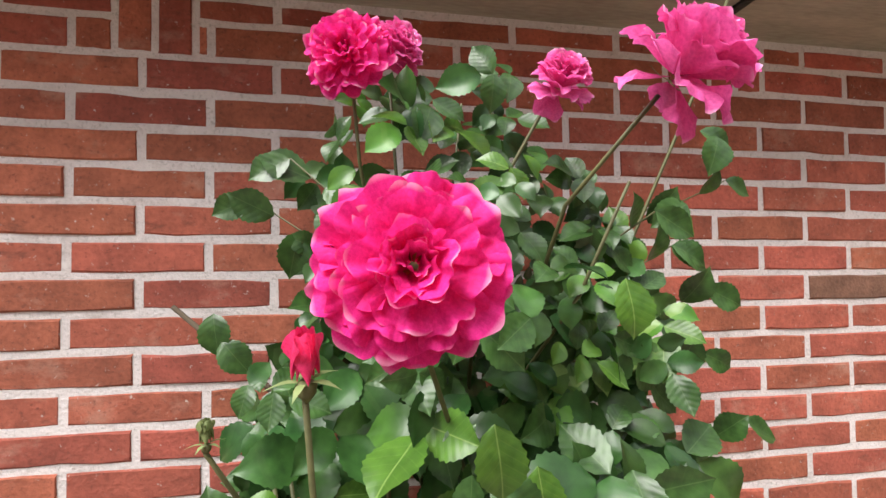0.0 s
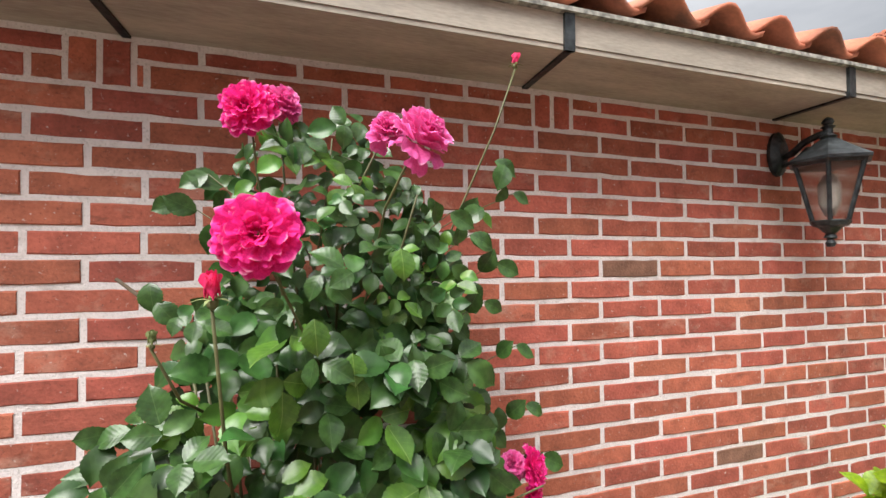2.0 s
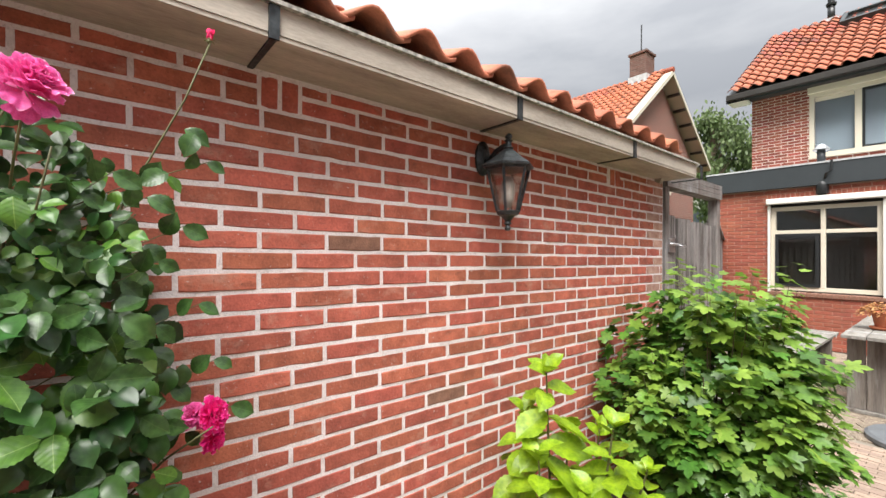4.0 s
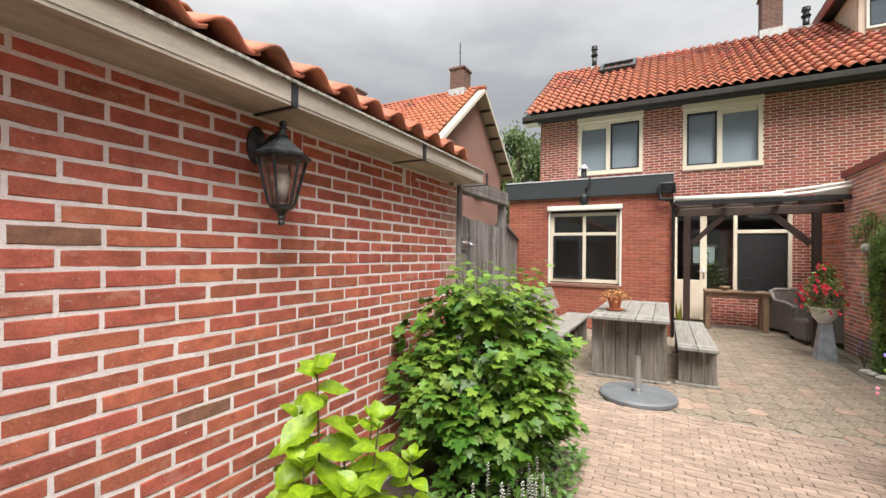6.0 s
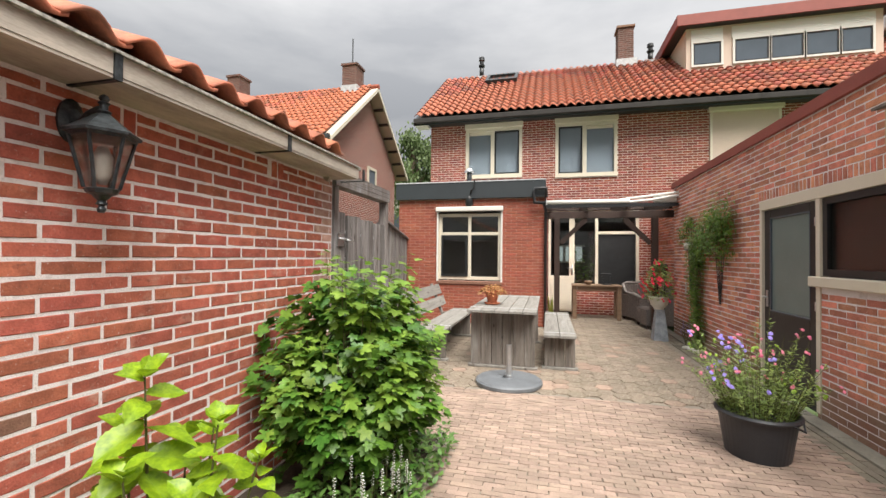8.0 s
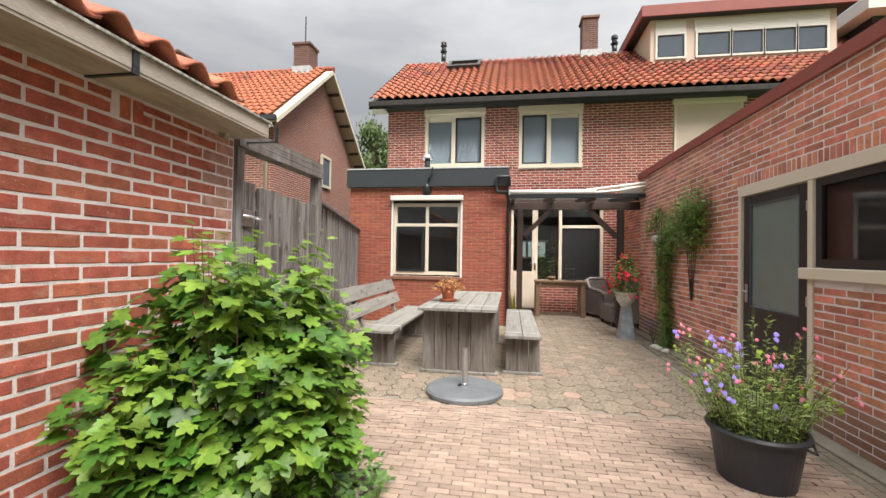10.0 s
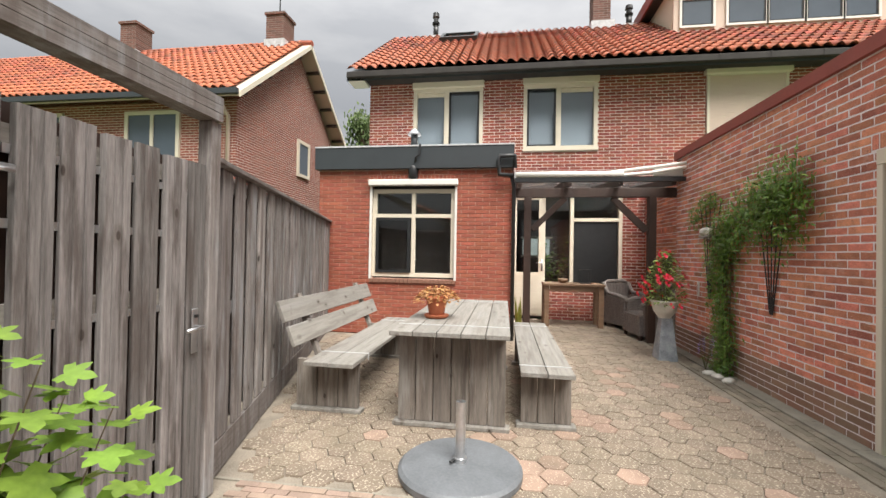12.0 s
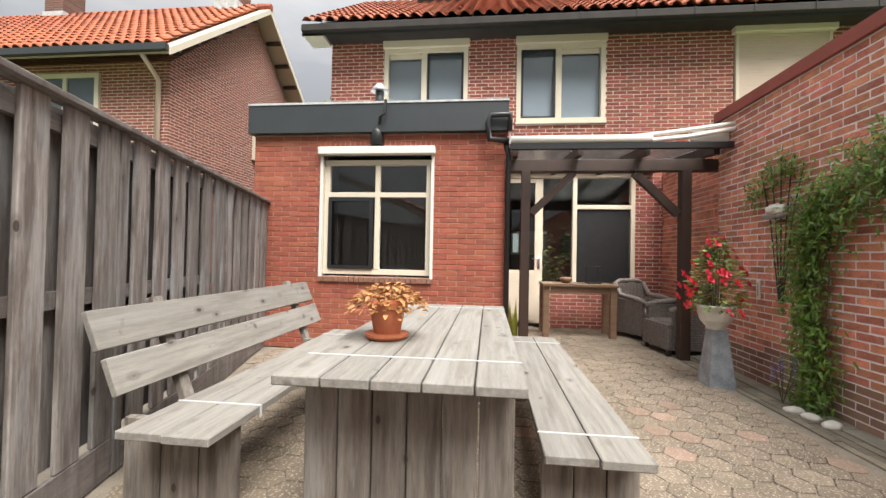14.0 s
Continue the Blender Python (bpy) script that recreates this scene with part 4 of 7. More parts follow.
def wall_with_holes(parent, x0, x1, ya, yb, za, zb, holes, material):
    cuts_y = sorted({ya, yb, *[h[0] for h in holes], *[h[1] for h in holes]})
    cuts_z = sorted({za, zb, *[h[2] for h in holes], *[h[3] for h in holes]})
    bm = bmesh.new()
    for a, b in zip(cuts_y, cuts_y[1:]):
        run = None
        for c, d in zip(cuts_z, cuts_z[1:]):
            my, mz = (a + b) / 2, (c + d) / 2
            if any(h[0] < my < h[1] and h[2] < mz < h[3] for h in holes):
                if run:
                    box(bm, x0, x1, a, b, *run)
                run = None
            else:
                run = (run[0], d) if run else (c, d)
        if run:
            box(bm, x0, x1, a, b, *run)
    return part("masonry", bm, material, parent)


wall_with_holes(house, HX + 0.006, HX + 0.25, HOUSE_R, HOUSE_L, 0, HTOP, openings, MORTAR_H)
block("masonry", (HX + 0.26, 19.3, HOUSE_L - 0.2, HOUSE_L, 0, HTOP), FAR_BRICK_X, house)
house_cells = brick_cells(HOUSE_R, HOUSE_L, 0.0, HTOP, 0.22, 0.0625, 0.012, shift=0.03, holes=openings)
house_cells = [c for c in house_cells if c[1] > -7.5 and not (c[3] < 2.6 and (c[0] > -0.45 or c[1] < -3.2))]

house_roof = thing("house_roof", "steep red-brown pantile roof with lichen-dark patches", kind="structure")
SL = math.degrees(math.atan2(7.52 - 5.05, 16.1 - 12.55))
slope_len = math.hypot(7.52 - 5.05, 16.1 - 12.55)
bm = bmesh.new()
for y0, y1 in ((-14, 3.0),):
    v = [bm.verts.new(p) for p in ((12.55, y0, 5.03), (12.55, y1, 5.03), (16.1, y1, 7.49), (16.1, y0, 7.49), (19.7, y1, 5.0), (19.7, y0, 5.0))]
    w = [bm.verts.new((p.co.x, p.co.y, p.co.z - 0.14)) for p in v]
    for q in ((0, 1, 2, 3), (3, 2, 4, 5)):
        bm.faces.new([v[i] for i in q])
        bm.faces.new([w[i] for i in reversed(q)])
    for a, b in ((0, 1), (1, 2), (2, 4), (4, 5), (5, 3), (3, 0)):
        bm.faces.new((v[a], v[b], w[b], w[a]))
part("roof_deck", bm, GREY_PLASTIC, house_roof, "dark roof boarding")
bm = bmesh.new()
for k in range(52):
    y = 2.98 - 0.33 * k
    lathe(bm, ((0.10, 0), (0.085, 0.34)), 8, pose(16.1, y, 7.50, 90))
part("ridge", bm, TILE_H, house_roof, "row of ridge tiles", kind="stuff")
hg = thing("house_gutter", "dark grey eaves gutter board with clips", "gutter", kind="structure")
block("fascia", (12.46, 12.56, -14, 2.98, 4.93, 5.06), DARK_GUTTER, hg, bevel=0.015)
block("soffit", (12.565, 12.985, -14, 2.98, 4.955, 4.975), DARK_GUTTER, hg)
for k in range(14):
    block("clip", (12.452, 12.459, 2.6 - 0.85 * k, 2.625 - 0.85 * k, 4.94, 5.06), DARK_GUTTER, hg)
block("eave_end", (12.55, 12.98, 2.64, 2.98, 4.90, 4.953), WHITE, hg)


def bedroom_window(index, y0, y1, z0, z1, dark_left, label):
    w = thing("window_%d" % index, label, kind="structure")
    x = HX + 0.06
    bm = bmesh.new()
    frame_bars(bm, "y", x - 0.07, x + 0.05, y0, y1, z0, z1 - 0.17, 0.075)
    part("window_frame", bm, CREAM, w)
    block("roller_box", (HX - 0.06, HX + 0.09, y0 - 0.02, y1 + 0.02, z1 - 0.168, z1 + 0.01), CREAM, w, bevel=0.006)
    mid = (y0 + y1) / 2 + 0.03
    block("mullion", (x - 0.05, x + 0.05, mid - 0.05, mid + 0.05, z0 + 0.075, z1 - 0.245), CREAM, w, bevel=0.004)
    for a, b in ((y0 + 0.075, mid - 0.05), (mid + 0.05, y1 - 0.075)):
        ob = block("pane", (x + 0.02, x + 0.026, a, b, z0 + 0.075, z1 - 0.245), GLASS, w)
        ob.visible_shadow = False
    a, b = (mid + 0.05, y1 - 0.075) if dark_left else (y0 + 0.075, mid - 0.05)
    bm = bmesh.new()
    frame_bars(bm, "y", x - 0.03, x - 0.012, a + 0.002, b - 0.002, z0 + 0.077, z1 - 0.247, 0.04)
    part("screen_frame", bm, BLACK, w, "black window screen frame")
    a, b = (y0 + 0.075, mid - 0.05) if dark_left else (mid + 0.05, y1 - 0.075)
    block("blind", (x + 0.0, x + 0.012, a + 0.01, b - 0.01, z1 - 0.33, z1 - 0.25), CREAM, w, "rolled cream blind")
    block("window_sill", (HX - 0.04, HX + 0.05, y0 - 0.01, y1 + 0.01, z0 - 0.03, z0 - 0.002), CREAM, w)
    # added sheet: its pale colour stands for sky reflected in the glass
    block("sky_backing", (x + 0.06, x + 0.07, y0 + 0.03, y1 - 0.03, z0, z1 - 0.2), SKY_BACKING, w, "added pale sheet behind the glass that stands for the sky's reflection")
    return w


bedroom_window(2, 0.16, 1.653, 3.53, 5.0, False, "cream-framed bedroom window with two panes and one dark screen")
bedroom_window(3, -2.16, -0.679, 3.48, 5.0, True, "cream-framed bedroom window with a dark screened casement")
sh = thing("window_4", "cream roller shutter, fully closed, under its box", kind="structure")
for k in range(26):
    block("slat", (HX - 0.03, HX - 0.012, -5.57, -4.235, 3.50 + 0.052 * k, 3.548 + 0.052 * k), SHUTTER, sh)
bars("window_frame", sh, CREAM, ((HX - 0.05, HX + 0.05, -5.62, -5.572, 3.48, 4.86), (HX - 0.05, HX + 0.05, -4.232, -4.184, 3.48, 4.86)))
block("roller_box", (HX - 0.12, HX + 0.08, -5.66, -4.14, 4.862, 5.03), CREAM, sh, bevel=0.01)

# ground floor glazing of the house
gf = thing("window_5", "tall cream garden window with dark glass beside the back door", kind="structure")
x = HX + 0.05
bars("window_frame", gf, CREAM, ((x - 0.06, x + 0.05, -2.66, -2.59, 0.62, 2.6), (x - 0.06, x + 0.05, -1.72, -1.65, 0.69, 2.53), (x - 0.06, x + 0.05, -2.59, -0.5, 2.53, 2.6),
                                 (x - 0.06, x + 0.05, -2.59, -1.18, 0.62, 0.69), (x - 0.055, x + 0.05, -2.59, -1.72, 2.0, 2.07)))
for a, b, c, d in ((-2.59, -1.72, 0.69, 2.0), (-2.59, -1.72, 2.07, 2.53), (-1.65, -1.18, 0.69, 2.53)):
    ob = block("pane", (x + 0.01, x + 0.016, a, b, c, d), GLASS, gf)
    ob.visible_shadow = False
block("screen", (x - 0.02, x - 0.01, -2.57, -1.74, 0.70, 1.99), BLACK, gf, "dark insect screen")
door = thing("door_1", "cream back door with a glazed upper half and grooved panel", kind="structure")
x = HX + 0.02
bars("door_leaf", door, CREAM, ((x, x + 0.045, -1.16, -1.03, 0.06, 2.52), (x, x + 0.045, -0.58, -0.52, 0.06, 2.52), (x, x + 0.045, -1.03, -0.58, 2.45, 2.52), (x, x + 0.045, -1.03, -0.58, 0.06, 0.95)))
bm = bmesh.new()
for k in range(9):
    box(bm, x - 0.012, x - 0.001, -1.03, -0.58, 0.1 + 0.09 * k, 0.183 + 0.09 * k)
part("door_panel", bm, CREAM, door, "grooved cream lower door panel")
ob = block("pane", (x + 0.015, x + 0.021, -1.03, -0.58, 0.95, 2.45), GLASS, door)
ob.visible_shadow = False
bm = bmesh.new()
tube(bm, ((x, -1.10, 1.15), (x - 0.05, -1.10, 1.15), (x - 0.05, -0.98, 1.15)), 0.012, 8)
box(bm, x - 0.008, x - 0.001, -1.12, -1.08, 0.98, 1.22)
part("door_handle", bm, STEEL, door, "steel lever handle", smooth=True)
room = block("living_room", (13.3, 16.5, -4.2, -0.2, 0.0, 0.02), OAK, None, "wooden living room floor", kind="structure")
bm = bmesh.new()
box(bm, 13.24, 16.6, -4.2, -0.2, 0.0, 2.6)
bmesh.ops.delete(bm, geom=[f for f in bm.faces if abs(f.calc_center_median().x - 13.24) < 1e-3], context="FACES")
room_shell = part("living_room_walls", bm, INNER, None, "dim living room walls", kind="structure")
DAYLIT = node_mat("daylight_outside", (0.6, 0.65, 0.62), 0.9, scale=3, vary=0.4, bump=0)
DAYLIT.node_tree.nodes["Principled BSDF"].inputs["Emission Color"].default_value = (0.75, 0.85, 0.80, 1)
DAYLIT.node_tree.nodes["Principled BSDF"].inputs["Emission Strength"].default_value = 0.10
tw = thing("street_window", "bright far window on the street side of the living room", "window", at=(16.55, 0, 0))
for a, b in ((-1.62, -1.40), (-1.28, -1.08), (-1.0, -0.86)):
    block("light_pane", (0.0, 0.01, a, b, 1.30, 1.78), DAYLIT, tw, "daylit pane towards the street")
bars("frame", tw, CREAM, ((-0.03, -0.001, -1.7, -0.8, 1.24, 1.30), (-0.03, -0.001, -1.7, -0.8, 1.78, 1.84), (-0.03, -0.001, -1.40, -1.28, 1.3, 1.78), (-0.03, -0.001, -1.08, -1.0, 1.3, 1.78)))

# ---- house plant behind the back door's glass ----
hp = thing("house_plant", "leafy house plant in a pale pot on the living room floor", "potted plant", at=(13.75, -1.42, 0.021))
bm = bmesh.new()
lathe(bm, ((0.12, 0), (0.15, 0.26), (0.155, 0.28), (0.135, 0.28), (0.13, 0.24)), 20)
part("pot", bm, STONEWARE, hp)


# chimney, vents, skylight
ch = thing("chimney", "square dark brick chimney with lead flashing at the ridge", "chimney")
block("shaft", (15.85, 16.35, -3.05, -2.6, 7.2, 8.62), CHIM_BRICK, ch)
block("crown", (15.81, 16.39, -3.09, -2.56, 8.62, 8.68), BRICK_MOSS, ch, "mossy brick crown")
block("flashing", (15.7, 16.36, -3.13, -2.53, 7.25, 7.58), LEAD, ch, "pale lead flashing")
bm = bmesh.new()
lathe(bm, ((0.09, 0), (0.09, 0.1)), 10, pose(16.1, -2.82, 8.68))
part("pot", bm, TERRA, ch)


def roof_pipe(x, y, z, h):
    v = thing("vent_pipe", "black roof vent pipe with a stepped cowl", "vent pipe", at=(x, y, z))
    bm = bmesh.new()
    lathe(bm, ((0.075, 0), (0.075, h * 0.55)), 12)
    part("pipe", bm, BLACK, v, smooth=True)
    bm = bmesh.new()
    lathe(bm, ((0.10, h * 0.55), (0.11, h * 0.62), (0.07, h * 0.66), (0.07, h * 0.8), (0.10, h * 0.84), (0.09, h), (0.02, h * 1.02)), 12)
    part("cowl", bm, BLACK, v)
    bm = bmesh.new()
    box(bm, -0.16, 0.16, -0.16, 0.16, -0.16, 0.03)
    part("flashing", bm, LEAD, v)


roof_pipe(16.0, 1.72, 7.50, 0.72)
roof_pipe(16.0, -3.56, 7.50, 0.58)
sk = thing("skylight", "small dark-framed roof skylight", "skylight", at=(15.35, 0.95, 7.07))
sk.rotation_euler = (0, -radians(SL), 0)
sk.scale = (1.25, 1.5, 1.3)
bars("frame", sk, GREY_PLASTIC, ((-0.33, -0.25, -0.33, 0.33, -0.05, 0.12), (0.25, 0.33, -0.33, 0.33, -0.05, 0.12), (-0.25, 0.25, -0.33, -0.27, -0.05, 0.12), (-0.25, 0.25, 0.27, 0.33, -0.05, 0.12)))
block("pane", (-0.25, 0.25, -0.27, 0.27, 0.03, 0.06), BLACK, sk)

# dormer
dm = thing("dormer", "wide cream dormer with roller shutters and a dark red roof edge", "dormer")
DX, DY0, DY1, DZ0, DZ1 = 14.42, -8.45, -4.1, 6.27, 7.62
block("body", (DX + 0.06, 17.5, DY0, DY1, 6.2, DZ1), CREAM, dm)
block("front_panel", (DX, DX + 0.055, DY0, DY1, DZ0, DZ1), SHUTTER, dm)
bm = bmesh.new()
for k in range(12):
    box(bm, DX + 0.07, 16.9, DY1 + 0.002, DY1 + 0.014, DZ0 + 0.11 * k, DZ0 + 0.11 * k + 0.1)
part("side_cladding", bm, CREAM, dm, "cream boarded cheek")
bm = bmesh.new()
box(bm, 14.17, 14.21, DY0 - 0.3, DY1 + 0.28, 7.62, 7.90)
box(bm, 14.211, 17.4, DY1 + 0.24, DY1 + 0.28, 7.62, 7.90)
part("roof_edge", bm, RED_TRIM, dm, "dark red roof edge board")
block("roof_slab", (14.212, 17.4, DY0 - 0.3, DY1 + 0.239, 7.623, 7.85), GREY_PLASTIC, dm)
block("flashing", (14.2, DX + 0.02, DY0 - 0.05, DY1 + 0.08, 6.17, 6.265), LEAD, dm)
spans = [(-4.93, -4.27), (-6.02, -5.25), (-6.78, -6.08), (-7.53, -6.84), (-8.22, -7.59)]
for k, (a, b) in enumerate(spans):
    wd = thing("window", "")
    wd.parent = dm
    bm = bmesh.new()
    frame_bars(bm, "y", DX - 0.04, DX - 0.001, a - 0.05, b + 0.05, 6.56, 7.25, 0.05)
    part("frame", bm, WHITE, wd)
    bm = bmesh.new()
    frame_bars(bm, "y", DX - 0.02, DX - 0.004, a, b, 6.61, 7.2, 0.035)
    part("casement", bm, BLACK, wd)
    block("pane", (DX - 0.012, DX - 0.003, a + 0.03, b - 0.03, 6.64, 7.17), FROST, wd)
for a, b in ((-4.97, -4.22), (-8.28, -5.18)):
    for k in range(6):
        block("slat", (DX - 0.03, DX - 0.002, a, b, 7.26 + 0.05 * k, 7.305 + 0.05 * k), WHITE, dm, "white roller shutter slat")
dm2 = thing("dormer", "dark grey dormer on the adjoining roof", "dormer")
block("body", (14.9, 17.4, -12.0, -9.6, 6.2, 7.6), GREY_PLASTIC, dm2)
block("roof_edge", (14.5, 17.4, -12.3, -9.2, 7.61, 7.95), WHITE, dm2)

# ---- right garden wall (neighbouring shed) ----
RY = -2.86
shed_holes = [(4.6, 7.49, 2.07 - 0.11, 2.07), (6.47, 7.49, 0.0, 2.0), (4.6, 6.47, 1.17, 2.0)]
shed = thing("wall_south", "brown-red brick outbuilding wall with pale joints and a mossy foot", kind="structure")


def slab_x(parent, y0, y1, xa, xb, za, zb, holes, material):
    cuts_x = sorted({xa, xb, *[h[0] for h in holes], *[h[1] for h in holes]})
    cuts_z = sorted({za, zb, *[h[2] for h in holes], *[h[3] for h in holes]})
    bm = bmesh.new()
    for a, b in zip(cuts_x, cuts_x[1:]):
        for c, d in zip(cuts_z, cuts_z[1:]):
            if not any(h[0] < (a + b) / 2 < h[1] and h[2] < (c + d) / 2 < h[3] for h in holes):
                box(bm, a, b, y0, y1, c, d)
    return part("masonry", bm, material, parent)


slab_x(shed, RY - 0.2, RY - 0.0025, -2.0, 10.86, 0, 2.76, shed_holes, MORTAR)
shed_cells = brick_cells(1.0, 10.87, 0.0, 2.75, 0.22, 0.0625, 0.011, shift=0.05, holes=shed_holes + [(4.6, 7.55, 2.07, 2.187)])
shed_cells += upright(4.6, 7.55, 2.075, 2.1875, 0.062, 0.011)
coping = block("coping", (-2.0, 10.9, RY - 0.25, RY + 0.035, 2.755, 2.865), RED_TRIM, None, "flat red-brown painted roof edge", kind="structure")
slab_x(shed, RY - 0.42, RY - 0.236, 10.86, HX, 0, 2.62, [], MORTAR)
shed2_cells = brick_cells(10.87, HX, 0.0, 1.72, 0.22, 0.0625, 0.011, shift=0.09) + upright(10.87, HX, 1.72, 1.84, 0.062, 0.011) + brick_cells(10.87, HX, 1.84, 2.6, 0.22, 0.0625, 0.011)

dr = thing("door_2", "black shed door with a frosted pane in a cream frame", kind="structure")
bars("door_frame", dr, CREAM, ((7.44, 7.49, RY - 0.06, RY + 0.012, 0.0, 1.96), (6.41, 6.47, RY - 0.06, RY + 0.012, 0.05, 1.96), (4.55, 7.49, RY - 0.06, RY + 0.014, 1.962, 2.065)))
bars("door_leaf", dr, BLACK, ((7.31, 7.438, RY - 0.055, RY - 0.015, 0.03, 1.955), (6.472, 6.61, RY - 0.055, RY - 0.015, 0.03, 1.955), (6.61, 7.31, RY - 0.055, RY - 0.015, 1.86, 1.955), (6.61, 7.31, RY - 0.055, RY - 0.015, 0.03, 0.86)))
block("pane", (6.61, 7.31, RY - 0.04, RY - 0.03, 0.86, 1.86), DOOR_PANE, dr, "frosted grey door pane")
bm = bmesh.new()
frame_bars(bm, "x", RY - 0.03, RY - 0.012, 6.60, 7.32, 0.85, 1.87, 0.012)
part("glazing_bead", bm, FROST, dr)
hd = thing("door_handle", "steel lever door handle", at=(7.375, RY - 0.014, 0.98))
hd.parent = dr
block("back_plate", (-0.02, 0.02, 0.0, 0.008, -0.09, 0.09), STEEL, hd, bevel=0.002)
bm = bmesh.new()
tube(bm, ((0, 0, 0.02), (0, 0.05, 0.02), (-0.1, 0.055, 0.02)), 0.009, 8)
part("lever", bm, STEEL, hd, smooth=True)
for z in (0.3, 0.95, 1.72):
    block("hinge", (6.463, 6.480, RY - 0.014, RY + 0.016, z, z + 0.08), STEEL, dr)
sw = thing("window_6", "long dark shed window with a cream sill", kind="structure")
bm = bmesh.new()
frame_bars(bm, "x", RY - 0.05, RY - 0.01, 4.62, 6.408, 1.27, 1.96, 0.06)
part("window_frame", bm, BLACK, sw, "black window frame")
block("pane", (4.68, 6.35, RY - 0.035, RY - 0.03, 1.33, 1.90), DIM_GLASS, sw)
block("blind", (4.61, 6.46, RY - 0.09, RY - 0.08, 1.18, 1.99), BLACK, sw, "dark slatted blind behind the glass")
block("window_sill", (4.5, 6.52, RY - 0.06, RY + 0.05, 1.171, 1.262), CREAM, sw, "cream painted sill", bevel=0.008)

# ---- neighbouring house ----
nb = thing("neighbour_house", "detached dark brick house with an orange pantile roof and boarded gable", "house")
NY, NX0, NX1, NRX, NRZ, NEZ = 5.85, 13.05, 18.65, 15.85, 7.34, 4.78
bm = bmesh.new()
sill = [bm.verts.new((px, NY, pz)) for px, pz in ((NX0, 0), (NX1, 0), (NX1, NEZ), (NRX, NRZ - 0.08), (NX0, NEZ))]
back = [bm.verts.new((v.co.x, 17.8, v.co.z)) for v in sill]
bm.faces.new(sill)
bm.faces.new(back[::-1])
for k in (1, 2, 3, 4, 0):
    bm.faces.new((sill[k], sill[(k + 1) % 5], back[(k + 1) % 5], back[k]))
part("gable_wall", bm, FAR_BRICK_X, nb)
block("front_wall", (NX0 - 0.02, NX0 - 0.003, NY + 0.002, 17.8, 0, NEZ), FAR_BRICK_Y, nb)
for side in (0, 1):
    ax, bx = (NX0 - 0.5, NRX) if side == 0 else (NX1 + 0.5, NRX)
    za, zb = NEZ + 0.02, NRZ + 0.12
    bm = bmesh.new()
    pts = ((ax, NY - 0.38, za), (bx, NY - 0.38, zb), (bx, 17.9, zb), (ax, 17.9, za))
    v = [bm.verts.new(p) for p in pts]
    w = [bm.verts.new((p[0], p[1], p[2] - 0.12)) for p in pts]
    bm.faces.new(v)
    bm.faces.new(w[::-1])
    for a in range(4):
        bm.faces.new((v[a], v[(a + 1) % 4], w[(a + 1) % 4], w[a]))
    part("roof", bm, SHUTTER, nb, "pale boarded roof underside")
    bm = bmesh.new()
    v = [bm.verts.new(p) for p in ((ax, NY - 0.42, za - 0.14), (bx, NY - 0.42, zb - 0.14), (bx, NY - 0.42, zb + 0.0), (ax, NY - 0.42, za + 0.0))]
    w = [bm.verts.new((q.co.x, NY - 0.385, q.co.z)) for q in v]
    bm.faces.new(v)
    bm.faces.new(w[::-1])
    for a in range(4):
        bm.faces.new((v[a], v[(a + 1) % 4], w[(a + 1) % 4], w[a]))
    part("bargeboard", bm, CREAM, nb, "cream bargeboard")
    bm = bmesh.new()
    for k in range(6):
        f = 0.08 + 0.15 * k
        px, pz = ax + (bx - ax) * f, za + (zb - za) * f - 0.2
        box(bm, px - 0.05, px + 0.05, NY - 0.38, NY, pz, pz + 0.075)
    part("purlin_end", bm, DARK_WOOD, nb, "dark purlin ends under the verge", kind="stuff")
block("gutter", (NX0 - 0.6, NX0 - 0.5, NY - 0.38, 17.9, NEZ - 0.06, NEZ + 0.06), GREY_PLASTIC, nb)
bm = bmesh.new()
tube(bm, ((NX0 - 0.5, NY + 0.15, NEZ - 0.08), (NX0 - 0.1, NY + 0.15, NEZ - 0.4), (NX0 - 0.1, NY + 0.15, 0)), 0.045, 10)
part("downpipe", bm, SHUTTER, nb, "beige downpipe", smooth=True)


def plain_window(parent, axis, plane, a0, a1, z0, z1, mullion=True):
    w = thing("window", "cream-framed window with dark panes")
    w.parent = parent
    bm = bmesh.new()
    frame_bars(bm, axis, plane - 0.06, plane - 0.003, a0, a1, z0, z1, 0.09)
    if mullion:
        mid = (a0 + a1) / 2
        if axis == "y":
            box(bm, plane - 0.06, plane - 0.003, mid - 0.04, mid + 0.04, z0 + 0.09, z1 - 0.09)
    part("frame", bm, CREAM, w)
    if axis == "y":
        block("pane", (plane - 0.03, plane - 0.004, a0 + 0.09, a1 - 0.09, z0 + 0.09, z1 - 0.09), FROST, w)
    else:
        block("pane", (a0 + 0.09, a1 - 0.09, plane - 0.03, plane - 0.004, z0 + 0.09, z1 - 0.09), FROST, w)


